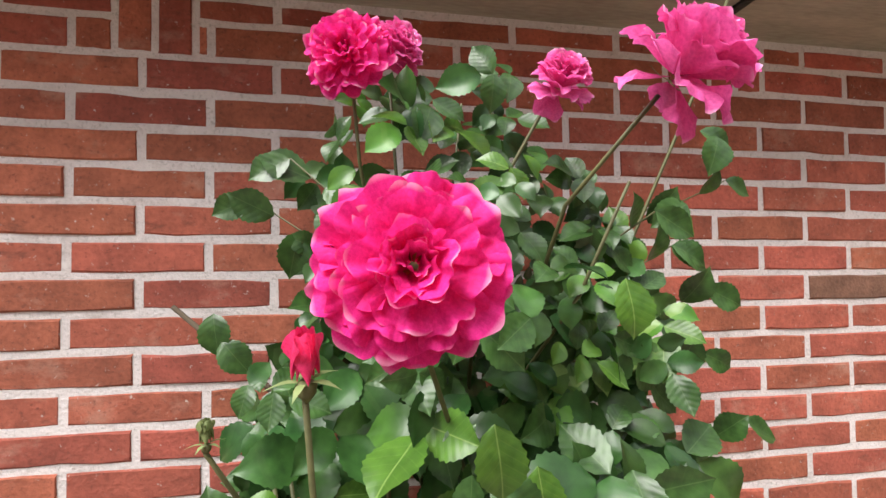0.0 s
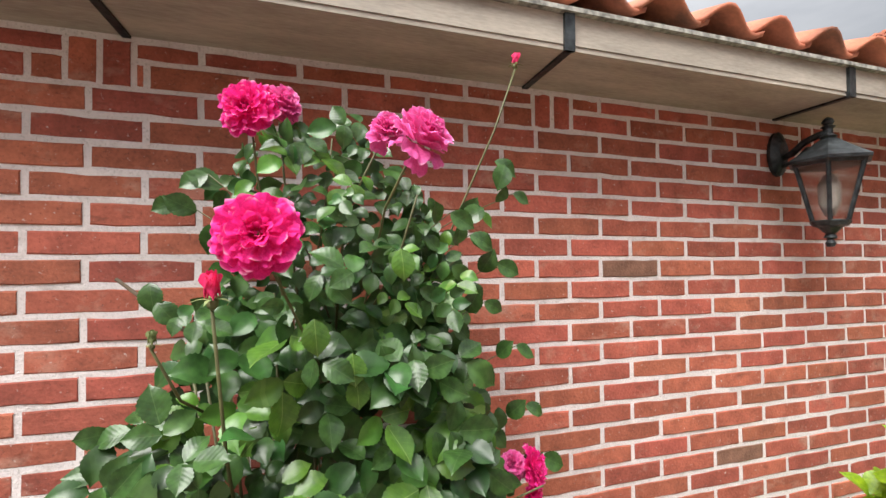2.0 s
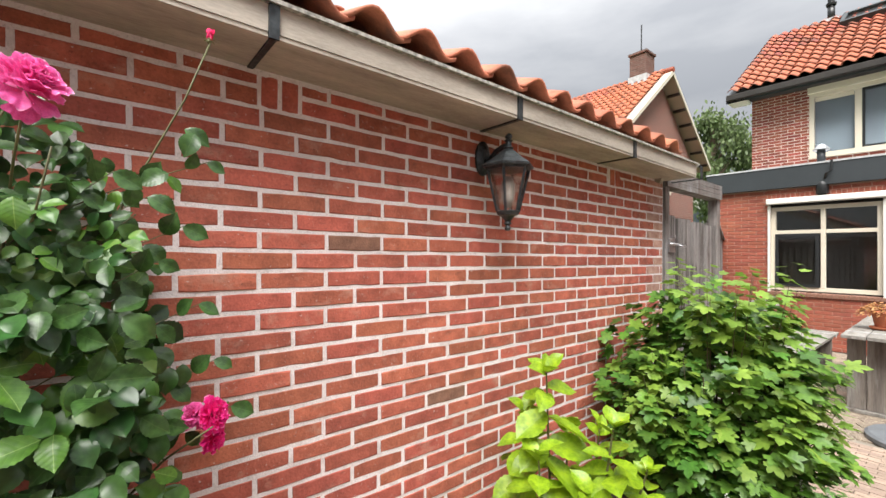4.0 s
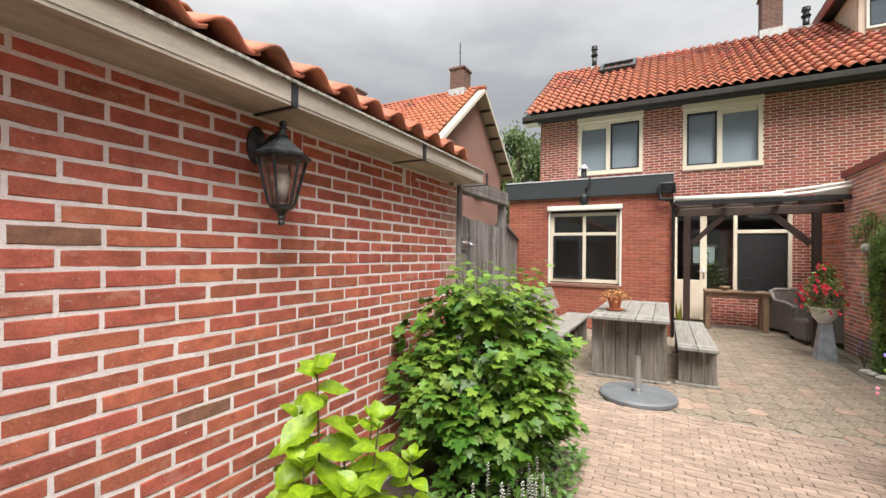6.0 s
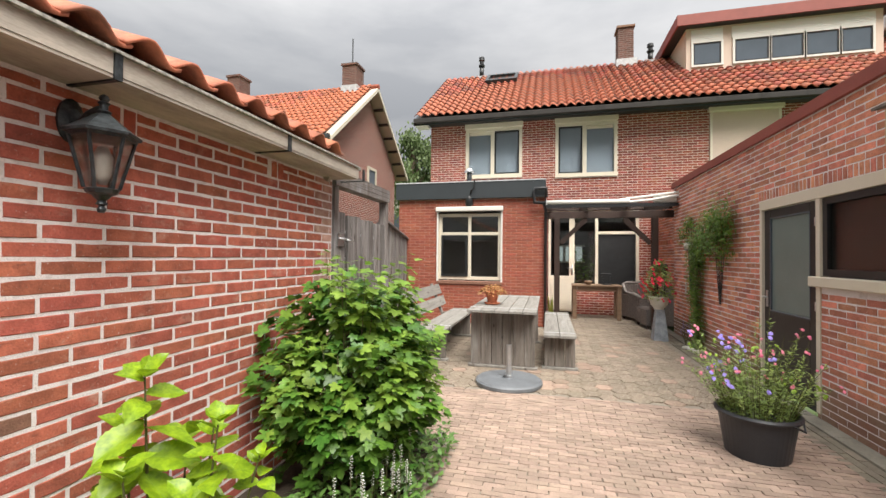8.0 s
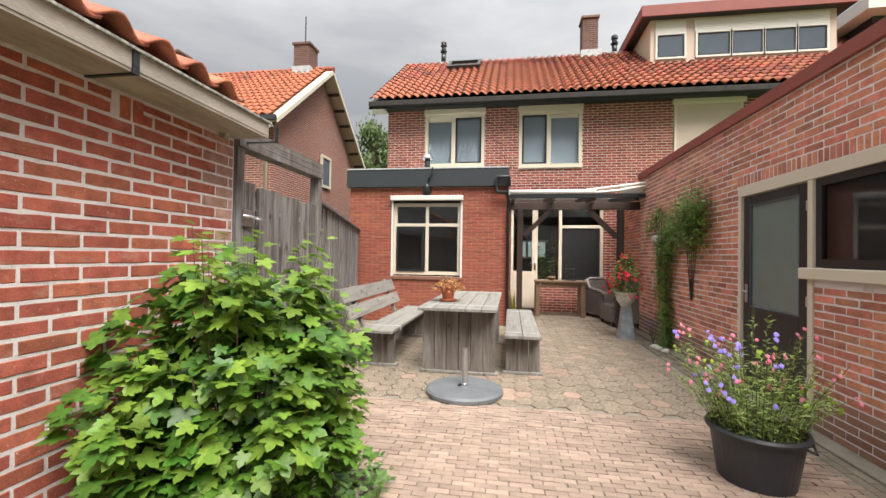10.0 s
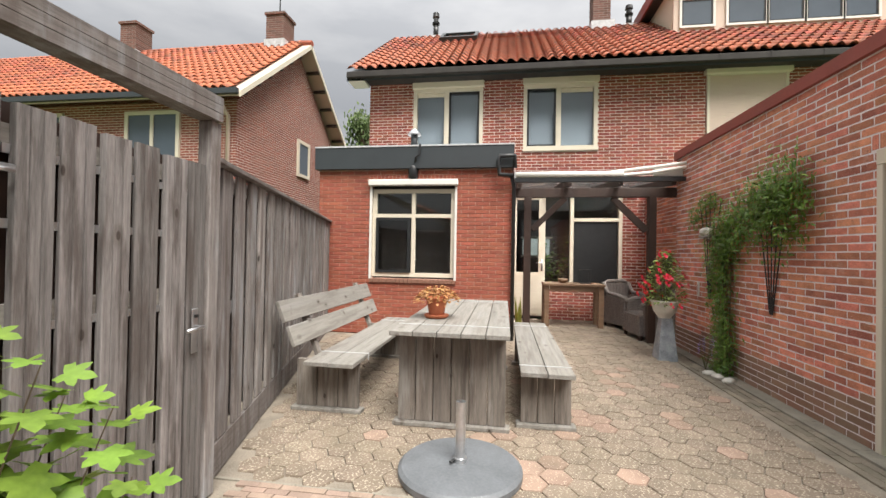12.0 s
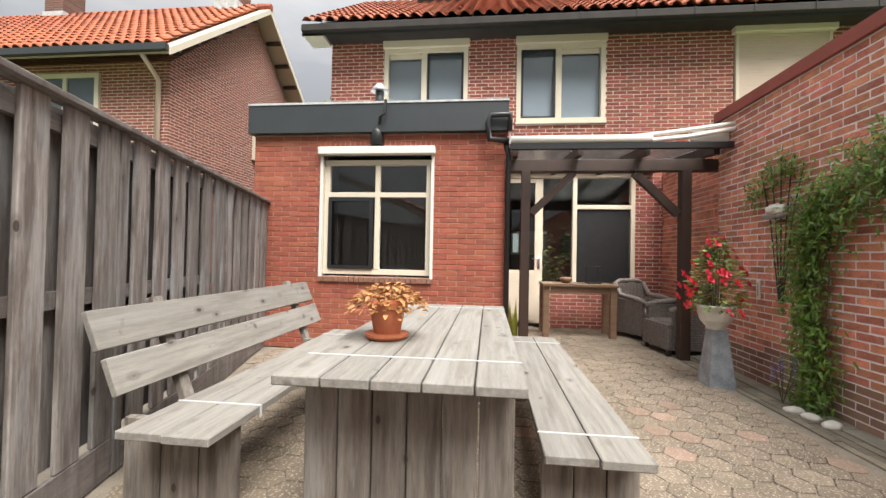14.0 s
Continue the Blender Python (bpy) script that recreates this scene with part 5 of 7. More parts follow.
plain_window(nb, "y", NX0 - 0.02, 7.28, 8.75, 3.3, 4.58)
plain_window(nb, "y", NX0 - 0.02, 10.5, 12.2, 3.3, 4.6)
plain_window(nb, "x", NY, 15.85, 16.6, 3.55, 4.65, False)
for cx, cy, zt in ((15.75, 6.42, 8.2), (15.85, 11.4, 8.3)):
    c2 = thing("chimney", "dark brick chimney with mortar flashing on the neighbouring roof", "chimney")
    block("shaft", (cx - 0.3, cx + 0.3, cy - 0.3, cy + 0.25, 6.9, zt), CHIM_BRICK, c2)
    block("crown", (cx - 0.34, cx + 0.34, cy - 0.34, cy + 0.29, zt, zt + 0.07), CHIM_BRICK, c2)
    block("flashing", (cx - 0.33, cx + 0.32, cy - 0.34, cy + 0.29, 7.0, 7.48), LEAD, c2)
    if cy < 8:
        bm = bmesh.new()
        tube(bm, ((cx, cy, zt + 0.05), (cx, cy, zt + 1.1)), 0.02, 6)
        part("aerial", bm, BLACK, c2, "thin black aerial mast")
nb_roof = thing("neighbour_roof", "bright orange pantile roof slope of the neighbouring house", kind="structure")
NSL = math.degrees(math.atan2(NRZ + 0.12 - NEZ - 0.02, NRX - NX0 + 0.5))


# ---- garden furniture ----
def plank(name, parent, x0, x1, y0, y1, z0, z1, material, label="", m=None, seed=0):
    bm = bmesh.new()
    box(bm, x0, x1, y0, y1, z0, z1)
    bmesh.ops.bevel(bm, geom=bm.edges[:], offset=0.004, segments=1, affect="EDGES")
    if m:
        for v in bm.verts:
            v.co = m @ v.co
    return part(name, bm, material, parent, label)


rnd = random.Random(3)


def trestle(parent, x, y0, y1, top, boards):
    """An end panel of upright boards on a low foot."""
    w = (y1 - y0) / boards
    for k in range(boards):
        plank("leg_board", parent, x + rnd.uniform(-0.003, 0.003), x + 0.035, y0 + k * w + 0.003, y0 + (k + 1) * w - 0.003, 0.031, top, PLANK_V)
    plank("foot", parent, x - 0.04, x + 0.06, y0 - 0.03, y1 + 0.03, 0.0, 0.03, PLANK, "pale foot batten")


table = thing("garden_table", "weathered grey scaffold-plank table with boarded ends", "garden table")
TY0, TY1 = -0.385, 0.475
w = (TY1 - TY0) / 5
for k in range(5):
    plank("top_board", table, 7.12 + rnd.uniform(-0.006, 0.006), 9.32, TY0 + k * w + 0.003, TY0 + (k + 1) * w - 0.003, 0.715, 0.75, PLANK)
trestle(table, 7.36, -0.36, 0.46, 0.714, 6)
trestle(table, 9.05, -0.36, 0.46, 0.714, 6)
plank("stretcher", table, 7.4, 9.05, 0.02, 0.08, 0.62, 0.713, PLANK_V)
for x in (7.42, 9.1):
    block("strap", (x, x + 0.012, TY0, TY1, 0.7505, 0.754), STRAP, table, "thin steel strap across the boards")

bench = thing("bench", "weathered grey plank bench without a back beside the table", "bench")
for k in range(2):
    plank("seat_board", bench, 7.32 + 0.01 * k, 9.62, -0.855 + 0.197 * k + 0.003, -0.855 + 0.197 * (k + 1) - 0.003, 0.415, 0.45, PLANK)
trestle(bench, 7.48, -0.85, -0.47, 0.414, 3)
trestle(bench, 9.3, -0.85, -0.47, 0.414, 3)
for x in (7.52, 9.35):
    block("strap", (x, x + 0.012, -0.855, -0.46, 0.4505, 0.454), STRAP, bench, "thin steel strap")

sofa = thing("garden_bench", "weathered grey plank bench with a leaning two-board back along the fence", "bench")
for k in range(2):
    plank("seat_board", sofa, 7.27 + 0.01 * k, 9.62, 0.79 + 0.205 * k + 0.003, 0.79 + 0.205 * (k + 1) - 0.003, 0.415, 0.45, PLANK)
trestle(sofa, 7.5, 0.82, 1.36, 0.414, 3)
trestle(sofa, 9.3, 0.82, 1.36, 0.414, 3)
lean = pose(0, 1.36, 0.45, -22)
for k, x in enumerate((7.85, 9.35)):
    plank("back_post", sofa, x, x + 0.07, 0.002, 0.045, -0.1, 0.50, PLANK_V, m=lean)
plank("back_board", sofa, 7.455, 9.68, -0.034, 0.0, 0.06, 0.235, PLANK, "weathered back board", m=lean)
plank("back_board", sofa, 7.435, 9.66, -0.034, 0.0, 0.275, 0.46, PLANK, "weathered back board", m=lean)
for x in (7.62, 9.35):
    block("strap", (x, x + 0.012, 0.79, 1.2, 0.4505, 0.454), STRAP, sofa, "thin steel strap")
    block("strap_end", (x, x + 0.012, 0.783, 0.789, 0.40, 0.454), STRAP, sofa)

base = thing("parasol_base", "round grey concrete parasol base with a short steel tube", "parasol base", at=(6.73, -0.09, -0.008))
base.scale = (1.07, 1.07, 1.0)
bm = bmesh.new()
lathe(bm, ((0.335, 0), (0.345, 0.015), (0.345, 0.045), (0.325, 0.062), (0.06, 0.072)), 48)
part("weight", bm, CONCRETE, base, smooth=False)
bm = bmesh.new()
lathe(bm, ((0.036, 0.072), (0.036, 0.10), (0.028, 0.102), (0.028, 0.43), (0.024, 0.43), (0.024, 0.30)), 20)
part("tube", bm, STEEL, base, "brushed steel tube", smooth=False)
bm = bmesh.new()
tube(bm, ((0.0, 0.02, 0.09), (-0.05, 0.05, 0.09)), 0.008, 6)
part("screw", bm, BLACK, base)


def leaf_geo(length, width, kind="ovate", fold=0.18, droop=0.2, seed=0, fine=False):
    """Vertices and faces of one leaf along +x, its upper side to +z."""
    r = random.Random(seed)
    verts, faces = [], []
    if kind in ("ovate", "lance"):
        n = 7 if kind == "ovate" else 6
        if fine:
            n = 19
            for i in range(n):
                s = i / (n - 1)
                prof = math.sin(math.pi * s ** 0.74) ** (0.62 + 0.6 * s)
                hw = width / 2 * prof * (1 + (0.05 if i % 2 else -0.045))
                z = -droop * length * s * s + 0.03 * length * math.sin(5 * s + seed)
                x = length * s
                vein = (0.0045 if i % 2 else -0.0035) * length * prof
                ed = 0.012 * length * math.sin(9 * s + seed)
                verts += [(x + 0.12 * length * prof, -hw, z + fold * hw + ed), (x + 0.055 * length * prof, -hw * 0.5, z + fold * hw * 0.62 + vein), (x, 0, z),
                          (x + 0.055 * length * prof, hw * 0.5, z + fold * hw * 0.62 + vein), (x + 0.12 * length * prof, hw, z + fold * hw - ed)]
            for i in range(n - 1):
                a = 5 * i
                faces += [(a + q, a + 5 + q, a + 6 + q, a + 1 + q) for q in range(4)]
            return verts, faces
        for i in range(n):
            s = i / (n - 1)
            prof = math.sin(math.pi * s ** 0.8) ** (0.75 if kind == "ovate" else 1.0)
            hw = width / 2 * prof * (1 + (0.07 if i % 2 else -0.05))
            z = -droop * length * s * s
            x = length * s
            wob = r.uniform(-0.03, 0.03) * width
            verts += [(x - 0.03 * length, -hw, z + fold * hw + wob), (x, 0, z), (x - 0.03 * length, hw, z + fold * hw - wob)]
        for i in range(n - 1):
            a = 3 * i
            faces += [(a, a + 3, a + 4, a + 1), (a + 1, a + 4, a + 5, a + 2)]
    else:
        out = [(0.06, 0.0), (-0.02, 0.12), (-0.10, 0.34), (0.06, 0.40), (0.14, 0.50), (0.24, 0.34), (0.40, 0.50), (0.62, 0.56), (0.60, 0.36), (0.54, 0.20), (0.74, 0.22), (0.86, 0.14), (1.02, 0.0)]
        pts = out + [(x, -y) for x, y in out[-2:0:-1]]
        verts.append((0.38 * length, 0, 0.0))
        for x, y in pts:
            verts.append((x * length, y * width, -droop * length * (x * x) * 0.6 + fold * abs(y) * width - 0.02 * length * r.random()))
        k = len(pts)
        faces += [(0, 1 + (i + 1) % k, 1 + i) for i in range(k)]
    return verts, faces


def oriented(p, direction, normal):
    """A frame with x along direction and z near normal."""
    d = Vector(direction).normalized()
    n = Vector(normal)
    n = (n - d * n.dot(d))
    if n.length < 1e-4:
        n = d.orthogonal()
    n.normalize()
    return Matrix.Translation(p) @ Matrix((d, n.cross(d), n)).transposed().to_4x4()


def foliage(name, frames, geos, material, parent, label="", kind="stuff", smooth=True):
    verts, faces = [], []
    for i, (m, s) in enumerate(frames):
        gv, gf = geos[i % len(geos)]
        k = len(verts)
        a = np.array(m)
        p = np.array(gv) * s
        verts.extend((p @ a[:3, :3].T + a[:3, 3]).tolist())
        faces.extend([tuple(k + q for q in f) for f in gf])
    me = bpy.data.meshes.new(name)
    me.from_pydata(verts, [], faces)
    me.materials.append(material)
    for p in me.polygons:
        p.use_smooth = smooth
    ob = new(name, me)
    ob.parent = parent
    return tagged(ob, label=label, kind=kind)


def geo_mesh(name, geo, material):
    me = bpy.data.meshes.new(name)
    me.from_pydata(*[geo[0], [], geo[1]])
    me.materials.append(material)
    for p in me.polygons:
        p.use_smooth = True
    return me


# ---- table plant ----
tp = thing("potted_plant", "terracotta pot with faded orange leaves on the garden table", "potted plant", at=(7.80, 0.24, 0.7545))
bm = bmesh.new()
lathe(bm, ((0.085, 0), (0.095, 0.012), (0.095, 0.022), (0.06, 0.023)), 24)
part("saucer", bm, TERRA, tp, smooth=False)
bm = bmesh.new()
lathe(bm, ((0.058, 0.0235), (0.078, 0.13), (0.086, 0.131), (0.088, 0.155), (0.078, 0.155), (0.074, 0.135)), 24)
part("pot", bm, TERRA, tp)
tp.scale = (1.12, 1.12, 1.12)
rl = random.Random(5)
frames = []
for k in range(520):
    a, e, r = rl.uniform(0, 2 * math.pi), rl.uniform(0, 1), rl.uniform(0.3, 1)
    p = Vector((math.cos(a) * 0.15 * r * (1 + 0.2 * rl.random()), math.sin(a) * 0.17 * r, 0.15 + 0.10 * (1 - r * r) * rl.uniform(0.5, 1) - (0.05 * r * r * rl.random())))
    frames.append((oriented(p, (math.cos(a), math.sin(a), rl.uniform(-0.6, 0.6)), (rl.uniform(-0.5, 0.5), rl.uniform(-0.5, 0.5), 1)), rl.uniform(0.7, 1.2)))
foliage("leaves", frames, [leaf_geo(0.030, 0.020, seed=k) for k in range(4)], DRY_LEAF, tp, "faded orange-yellow leaves")

# ---- leaves of the house plant ----
rl = random.Random(15)
frames, canes = [], bmesh.new()
for k in range(9):
    a = 0.7 * k
    tip = Vector((0.22 * math.cos(a), 0.30 * math.sin(a), rl.uniform(1.15, 1.75)))
    tube(canes, ((0, 0, 0.24), tip * 0.55, tip), 0.006, 5, 0.5)
    for j in range(16):
        f = 0.5 + 0.5 * j / 15
        b = j * 2.4
        frames.append((oriented(tip * f, (math.cos(b), math.sin(b), rl.uniform(-0.4, 0.6)), (rl.uniform(-0.5, 0.5), rl.uniform(-0.5, 0.5), 1)), rl.uniform(0.7, 1.2)))
part("stem", canes, STEM, hp, kind="stuff")
foliage("leaves", frames, [leaf_geo(0.12, 0.06, seed=k) for k in range(3)], VINE_LEAF, hp, "bright green leaves")

# ---- wall lantern ----
lamp = thing("wall_lantern", "worn black hexagonal wall lantern on a curved bracket under the gutter", "wall lamp", at=(3.145, 1.035, 1.55))
bm = bmesh.new()
lathe(bm, ((0.010, 0.0), (0.014, 0.012), (0.008, 0.024), (0.018, 0.03), (0.012, 0.042), (0.02, 0.05), (0.03, 0.062), (0.045, 0.068), (0.052, 0.082), (0.045, 0.086)), 12)
part("finial", bm, LAMP_BLACK, lamp, "turned lower finial")
bm = bmesh.new()
lathe(bm, ((0.114, 0.272), (0.116, 0.282), (0.085, 0.303), (0.055, 0.326), (0.032, 0.345), (0.022, 0.352)), 6, pose(0, 0, 0, 0, 0, 30))
part("roof", bm, LAMP_BLACK, lamp, "hexagonal sloping lantern roof")
bm = bmesh.new()
lathe(bm, ((0.018, 0.352), (0.024, 0.36), (0.013, 0.368), (0.013, 0.385), (0.02, 0.392), (0.011, 0.398), (0.017, 0.408), (0.012, 0.418), (0.003, 0.424)), 12)
part("top_finial", bm, LAMP_BLACK, lamp)
for k in range(6):
    a = radians(30 + 60 * k)
    b = radians(90 + 60 * k)
    bm = bmesh.new()
    tube(bm, ((0.05 * math.cos(a), 0.05 * math.sin(a), 0.085), (0.096 * math.cos(a), 0.096 * math.sin(a), 0.272)), 0.0065, 6)
    part("glazing_bar", bm, LAMP_BLACK, lamp)
    bm = bmesh.new()
    v = [bm.verts.new(p) for p in ((0.047 * math.cos(a), 0.047 * math.sin(a), 0.088), (0.047 * math.cos(b), 0.047 * math.sin(b), 0.088), (0.092 * math.cos(b), 0.092 * math.sin(b), 0.27), (0.092 * math.cos(a), 0.092 * math.sin(a), 0.27))]
    f = bm.faces.new(v)
    r = bmesh.ops.extrude_face_region(bm, geom=[f])
    for q in r["geom"]:
        if isinstance(q, bmesh.types.BMVert):
            q.co *= 0.985
    ob = part("pane", bm, LAMP_PANE, lamp)
    ob.visible_shadow = False
bm = bmesh.new()
lathe(bm, ((0.013, 0.10), (0.028, 0.14), (0.030, 0.20), (0.014, 0.235)), 14)
part("bulb", bm, LAMPGLASS, lamp, "unlit milky bulb", smooth=True)
bm = bmesh.new()
lathe(bm, ((0.10, 0.262), (0.104, 0.272), (0.08, 0.274)), 6, pose(0, 0, 0, 0, 0, 30))
part("collar", bm, LAMP_BLACK, lamp)
bm = bmesh.new()
tube(bm, ((0, 0, 0.375), (0.0, 0.03, 0.372), (0.0, 0.07, 0.36), (0.0, 0.11, 0.33), (0.0, 0.14, 0.325)), 0.012, 8)
tube(bm, ((0, 0.02, 0.33), (0.0, 0.06, 0.335), (0.0, 0.10, 0.30), (0.0, 0.14, 0.295)), 0.009, 8)
part("arm", bm, LAMP_BLACK, lamp, "curved bracket arm", smooth=True)
bm = bmesh.new()
lathe(bm, ((0.06, 0), (0.06, 0.012), (0.045, 0.02), (0.03, 0.03)), 16, pose(0, 0.164, 0.34, 90) @ Matrix.Diagonal((0.75, 1.35, 1, 1)))
part("wall_plate", bm, LAMP_BLACK, lamp)

# ---- pergola, awning ----
pg = thing("pergola", "dark-stained timber pergola with a milky sheet roof against the house", "pergola")
block("beam", (10.93, 11.05, -2.95, -0.48, 2.22, 2.36), DARK_WOOD, pg, bevel=0.004)
PW = 0.055
for y in (-0.69, -2.55):
    block("post", (10.93, 11.05, y - PW, y + PW, 0.0, 2.219), DARK_WOOD, pg, bevel=0.004)
for y, s in ((-0.69, -1), (-2.55, 1)):
    bm = bmesh.new()
    L = 0.62
    box(bm, 10.95, 11.03, -0.045, 0.045, 0, L * 1.15, None)
    for v in bm.verts:
        v.co = Vector((v.co.x, y + s * (PW + 0.02) + (v.co.y * 0.72) + s * v.co.z * 0.70, 1.71 + v.co.z * 0.70 - s * v.co.y * 0.72))
    part("brace", bm, DARK_WOOD, pg)
block("wall_plate", (12.90, 12.985, -2.95, -0.48, 2.60, 2.69), DARK_WOOD, pg)
for k in range(4):
    y = -0.55 - k * 0.74
    bm = bmesh.new()
    box(bm, 10.72, 12.9, y - 0.03, y + 0.03, -0.11, 0)
    for v in bm.verts:
        v.co.z += 2.47 + (v.co.x - 10.72) * 0.09
    part("rafter", bm, DARK_WOOD, pg)
bm = bmesh.new()
v = box(bm, 10.62, 12.9, -2.85, -0.46, 0, 0.012)
for q in bm.verts:
    q.co.z += 2.475 + (q.co.x - 10.72) * 0.09
part("roof_sheet", bm, POLY, pg, "milky polycarbonate roof sheet").visible_shadow = False
block("front_gutter", (10.55, 10.62, -2.95, -0.47, 2.395, 2.455), BLACK, pg, "black gutter along the pergola front")
aw = thing("awning", "white retracted awning cassette with a folded arm above the pergola", "awning")
bm = bmesh.new()
tube(bm, ((10.58, -0.48, 2.505), (10.58, -2.02, 2.505)), 0.047, 14)
part("cassette", bm, WHITE, aw, smooth=True)
bm = bmesh.new()
tube(bm, ((10.60, -2.0, 2.49), (10.58, -2.4, 2.52), (10.55, -2.9, 2.60)), 0.026, 10)
tube(bm, ((10.62, -1.85, 2.54), (10.60, -2.4, 2.60), (10.55, -2.93, 2.66)), 0.024, 10)
part("arm", bm, WHITE, aw)
block("side_panel", (10.63, 10.66, -2.85, -2.45, 2.47, 2.60), WHITE, aw)
block("end_cap", (10.53, 10.63, -0.479, -0.465, 2.45, 2.56), LEAD, aw)

desk = thing("side_table", "brown wooden side table under the garden window", "table")
block("tabletop", (12.05, 12.62, -2.14, -1.06, 0.75, 0.79), OAK, desk, bevel=0.004)
for x, y in ((12.08, -2.12), (12.08, -1.16), (12.5, -2.12), (12.5, -1.16)):
    block("leg", (x, x + 0.09, y, y + 0.09, 0, 0.749), OAK, desk, bevel=0.003)
block("apron", (12.09, 12.12, -2.02, -1.17, 0.65, 0.749), OAK, desk)
pt = thing("bowl", "small brown bowl with moss on the side table", "bowl", at=(12.25, -1.42, 0.7915))
bm = bmesh.new()
lathe(bm, ((0.05, 0), (0.09, 0.05), (0.09, 0.08), (0.07, 0.09)), 18)
part("dish", bm, OAK, pt, smooth=True)
lt = thing("lantern", "black metal table lantern on the side table", "lantern", at=(12.3, -1.83, 0.7915))
for a in (-0.09, 0.08):
    for b in (-0.09, 0.08):
        block("upright", (a, a + 0.01, b, b + 0.01, 0.01, 0.25), BLACK, lt)
block("foot", (-0.1, 0.1, -0.1, 0.1, 0, 0.012), BLACK, lt)
block("lid", (-0.1, 0.1, -0.1, 0.1, 0.25, 0.262), BLACK, lt)


def wicker_chair(at, rz, label):
    c = thing("wicker_chair", label, "armchair", "wicker chairs", at=at, rz=rz)
    c.scale = (0.9, 0.9, 0.96)

    def weave(name, x0, x1, y0, y1, z0, z1, along="y", bow=0.0):
        bm = bmesh.new()
        rows = max(3, int((z1 - z0) / 0.028))
        for r in range(rows):
            za = z0 + (z1 - z0) * r / rows
            off = 0.004 * (r % 2)
            box(bm, x0 - off, x1 + off, y0 - off, y1 + off, za + 0.002, za + (z1 - z0) / rows - 0.003)
        cols = max(2, int(max(x1 - x0, y1 - y0) / 0.09))
        for q in range(cols + 1):
            if x1 - x0 > y1 - y0:
                xx = x0 + (x1 - x0 - 0.012) * q / cols
                box(bm, xx, xx + 0.012, y0 - 0.007, y1 + 0.007, z0, z1)
            else:
                yy = y0 + (y1 - y0 - 0.012) * q / cols
                box(bm, x0 - 0.007, x1 + 0.007, yy, yy + 0.012, z0, z1)
        return part(name, bm, WICKER, c, kind="stuff")

    weave("seat_front", -0.33, 0.33, -0.33, -0.27, 0.08, 0.40)
    weave("side_panel", -0.36, -0.30, -0.26, 0.3, 0.08, 0.60)
    weave("side_panel", 0.30, 0.36, -0.26, 0.3, 0.08, 0.60)
    weave("back_panel", -0.36, 0.36, 0.301, 0.36, 0.08, 0.84)
    block("seat", (-0.295, 0.295, -0.265, 0.295, 0.34, 0.42), WICKER, c, bevel=0.02)
    for s in (-1, 1):
        bm = bmesh.new()
        tube(bm, ((s * 0.33, -0.30, 0.58), (s * 0.34, -0.1, 0.63), (s * 0.34, 0.2, 0.66), (s * 0.33, 0.33, 0.84)), 0.04, 10)
        part("armrest", bm, WICKER, c, smooth=True)
    bm = bmesh.new()
    tube(bm, ((-0.36, 0.33, 0.82), (-0.2, 0.35, 0.88), (0.2, 0.35, 0.88), (0.36, 0.33, 0.82)), 0.035, 10)
    part("back_rail", bm, WICKER, c, smooth=True)
    for a in (-0.32, 0.27):
        for b in (-0.32, 0.3):
            block("leg", (a, a + 0.05, b, b + 0.05, 0, 0.079), DARK_WOOD, c)


wicker_chair((12.42, -2.62, -0.01), -60, "grey woven wicker armchair facing the terrace")
wicker_chair((11.47, -2.69, -0.01), 188, "grey woven wicker armchair seen from its side")

# ---- pedestal with red flowers ----
ped = thing("pedestal", "tapered blue-grey zinc pedestal beside the brick wall", "pedestal", at=(9.98, -2.40, -0.01))
bm = bmesh.new()
lathe(bm, ((0.165, 0), (0.165, 0.012), (0.092, 0.52), (0.10, 0.522), (0.10, 0.535)), 4, pose(0, 0, 0, 0, 0, 45))
part("column", bm, ZINC, ped)
fp = thing("flower_pot", "off-white round pot with red trailing flowers on the pedestal", "potted plant", at=(9.98, -2.39, 0.527))
fp.scale = (1.0, 1.05, 1.0)
bm = bmesh.new()
lathe(bm, ((0.075, 0), (0.08, 0.02), (0.125, 0.08), (0.145, 0.15), (0.155, 0.20), (0.168, 0.202), (0.168, 0.225), (0.15, 0.225), (0.145, 0.18)), 28)
part("pot", bm, STONEWARE, fp)
rl = random.Random(11)
frames, reds = [], []
for k in range(900):
    a, h = rl.uniform(0, 2 * math.pi), rl.random()
    rad = (0.17 * math.sin(math.pi * min(1, 0.35 + 0.65 * h)) + 0.035) * math.sqrt(rl.random())
    p = Vector((math.cos(a) * rad, math.sin(a) * rad * 1.1, 0.16 + h * 0.68))
    frames.append((oriented(p, (math.cos(a), math.sin(a), rl.uniform(-0.4, 0.8)), (rl.uniform(-0.6, 0.6), rl.uniform(-0.6, 0.6), 1)), rl.uniform(0.7, 1.2)))
for k in range(62):
    a = rl.uniform(0, 2 * math.pi)
    h = rl.random()
    rad = (0.19 * math.sin(math.pi * min(1, 0.35 + 0.65 * h)) + 0.04) * rl.uniform(0.8, 1.15)
    p = Vector((math.cos(a) * rad, math.sin(a) * rad * 1.15, 0.12 + h * 0.74))
    for j in range(5):
        b = 2 * math.pi * j / 5
        reds.append((oriented(p, (math.cos(a) * 0.4 + math.cos(b), math.sin(a) * 0.4 + math.sin(b) * 0.6, math.sin(b)), (math.cos(a), math.sin(a), 0.4)), rl.uniform(0.8, 1.2)))
foliage("leaves", frames, [leaf_geo(0.055, 0.026, seed=k) for k in range(4)], TUB_LEAF, fp, "green leaves")
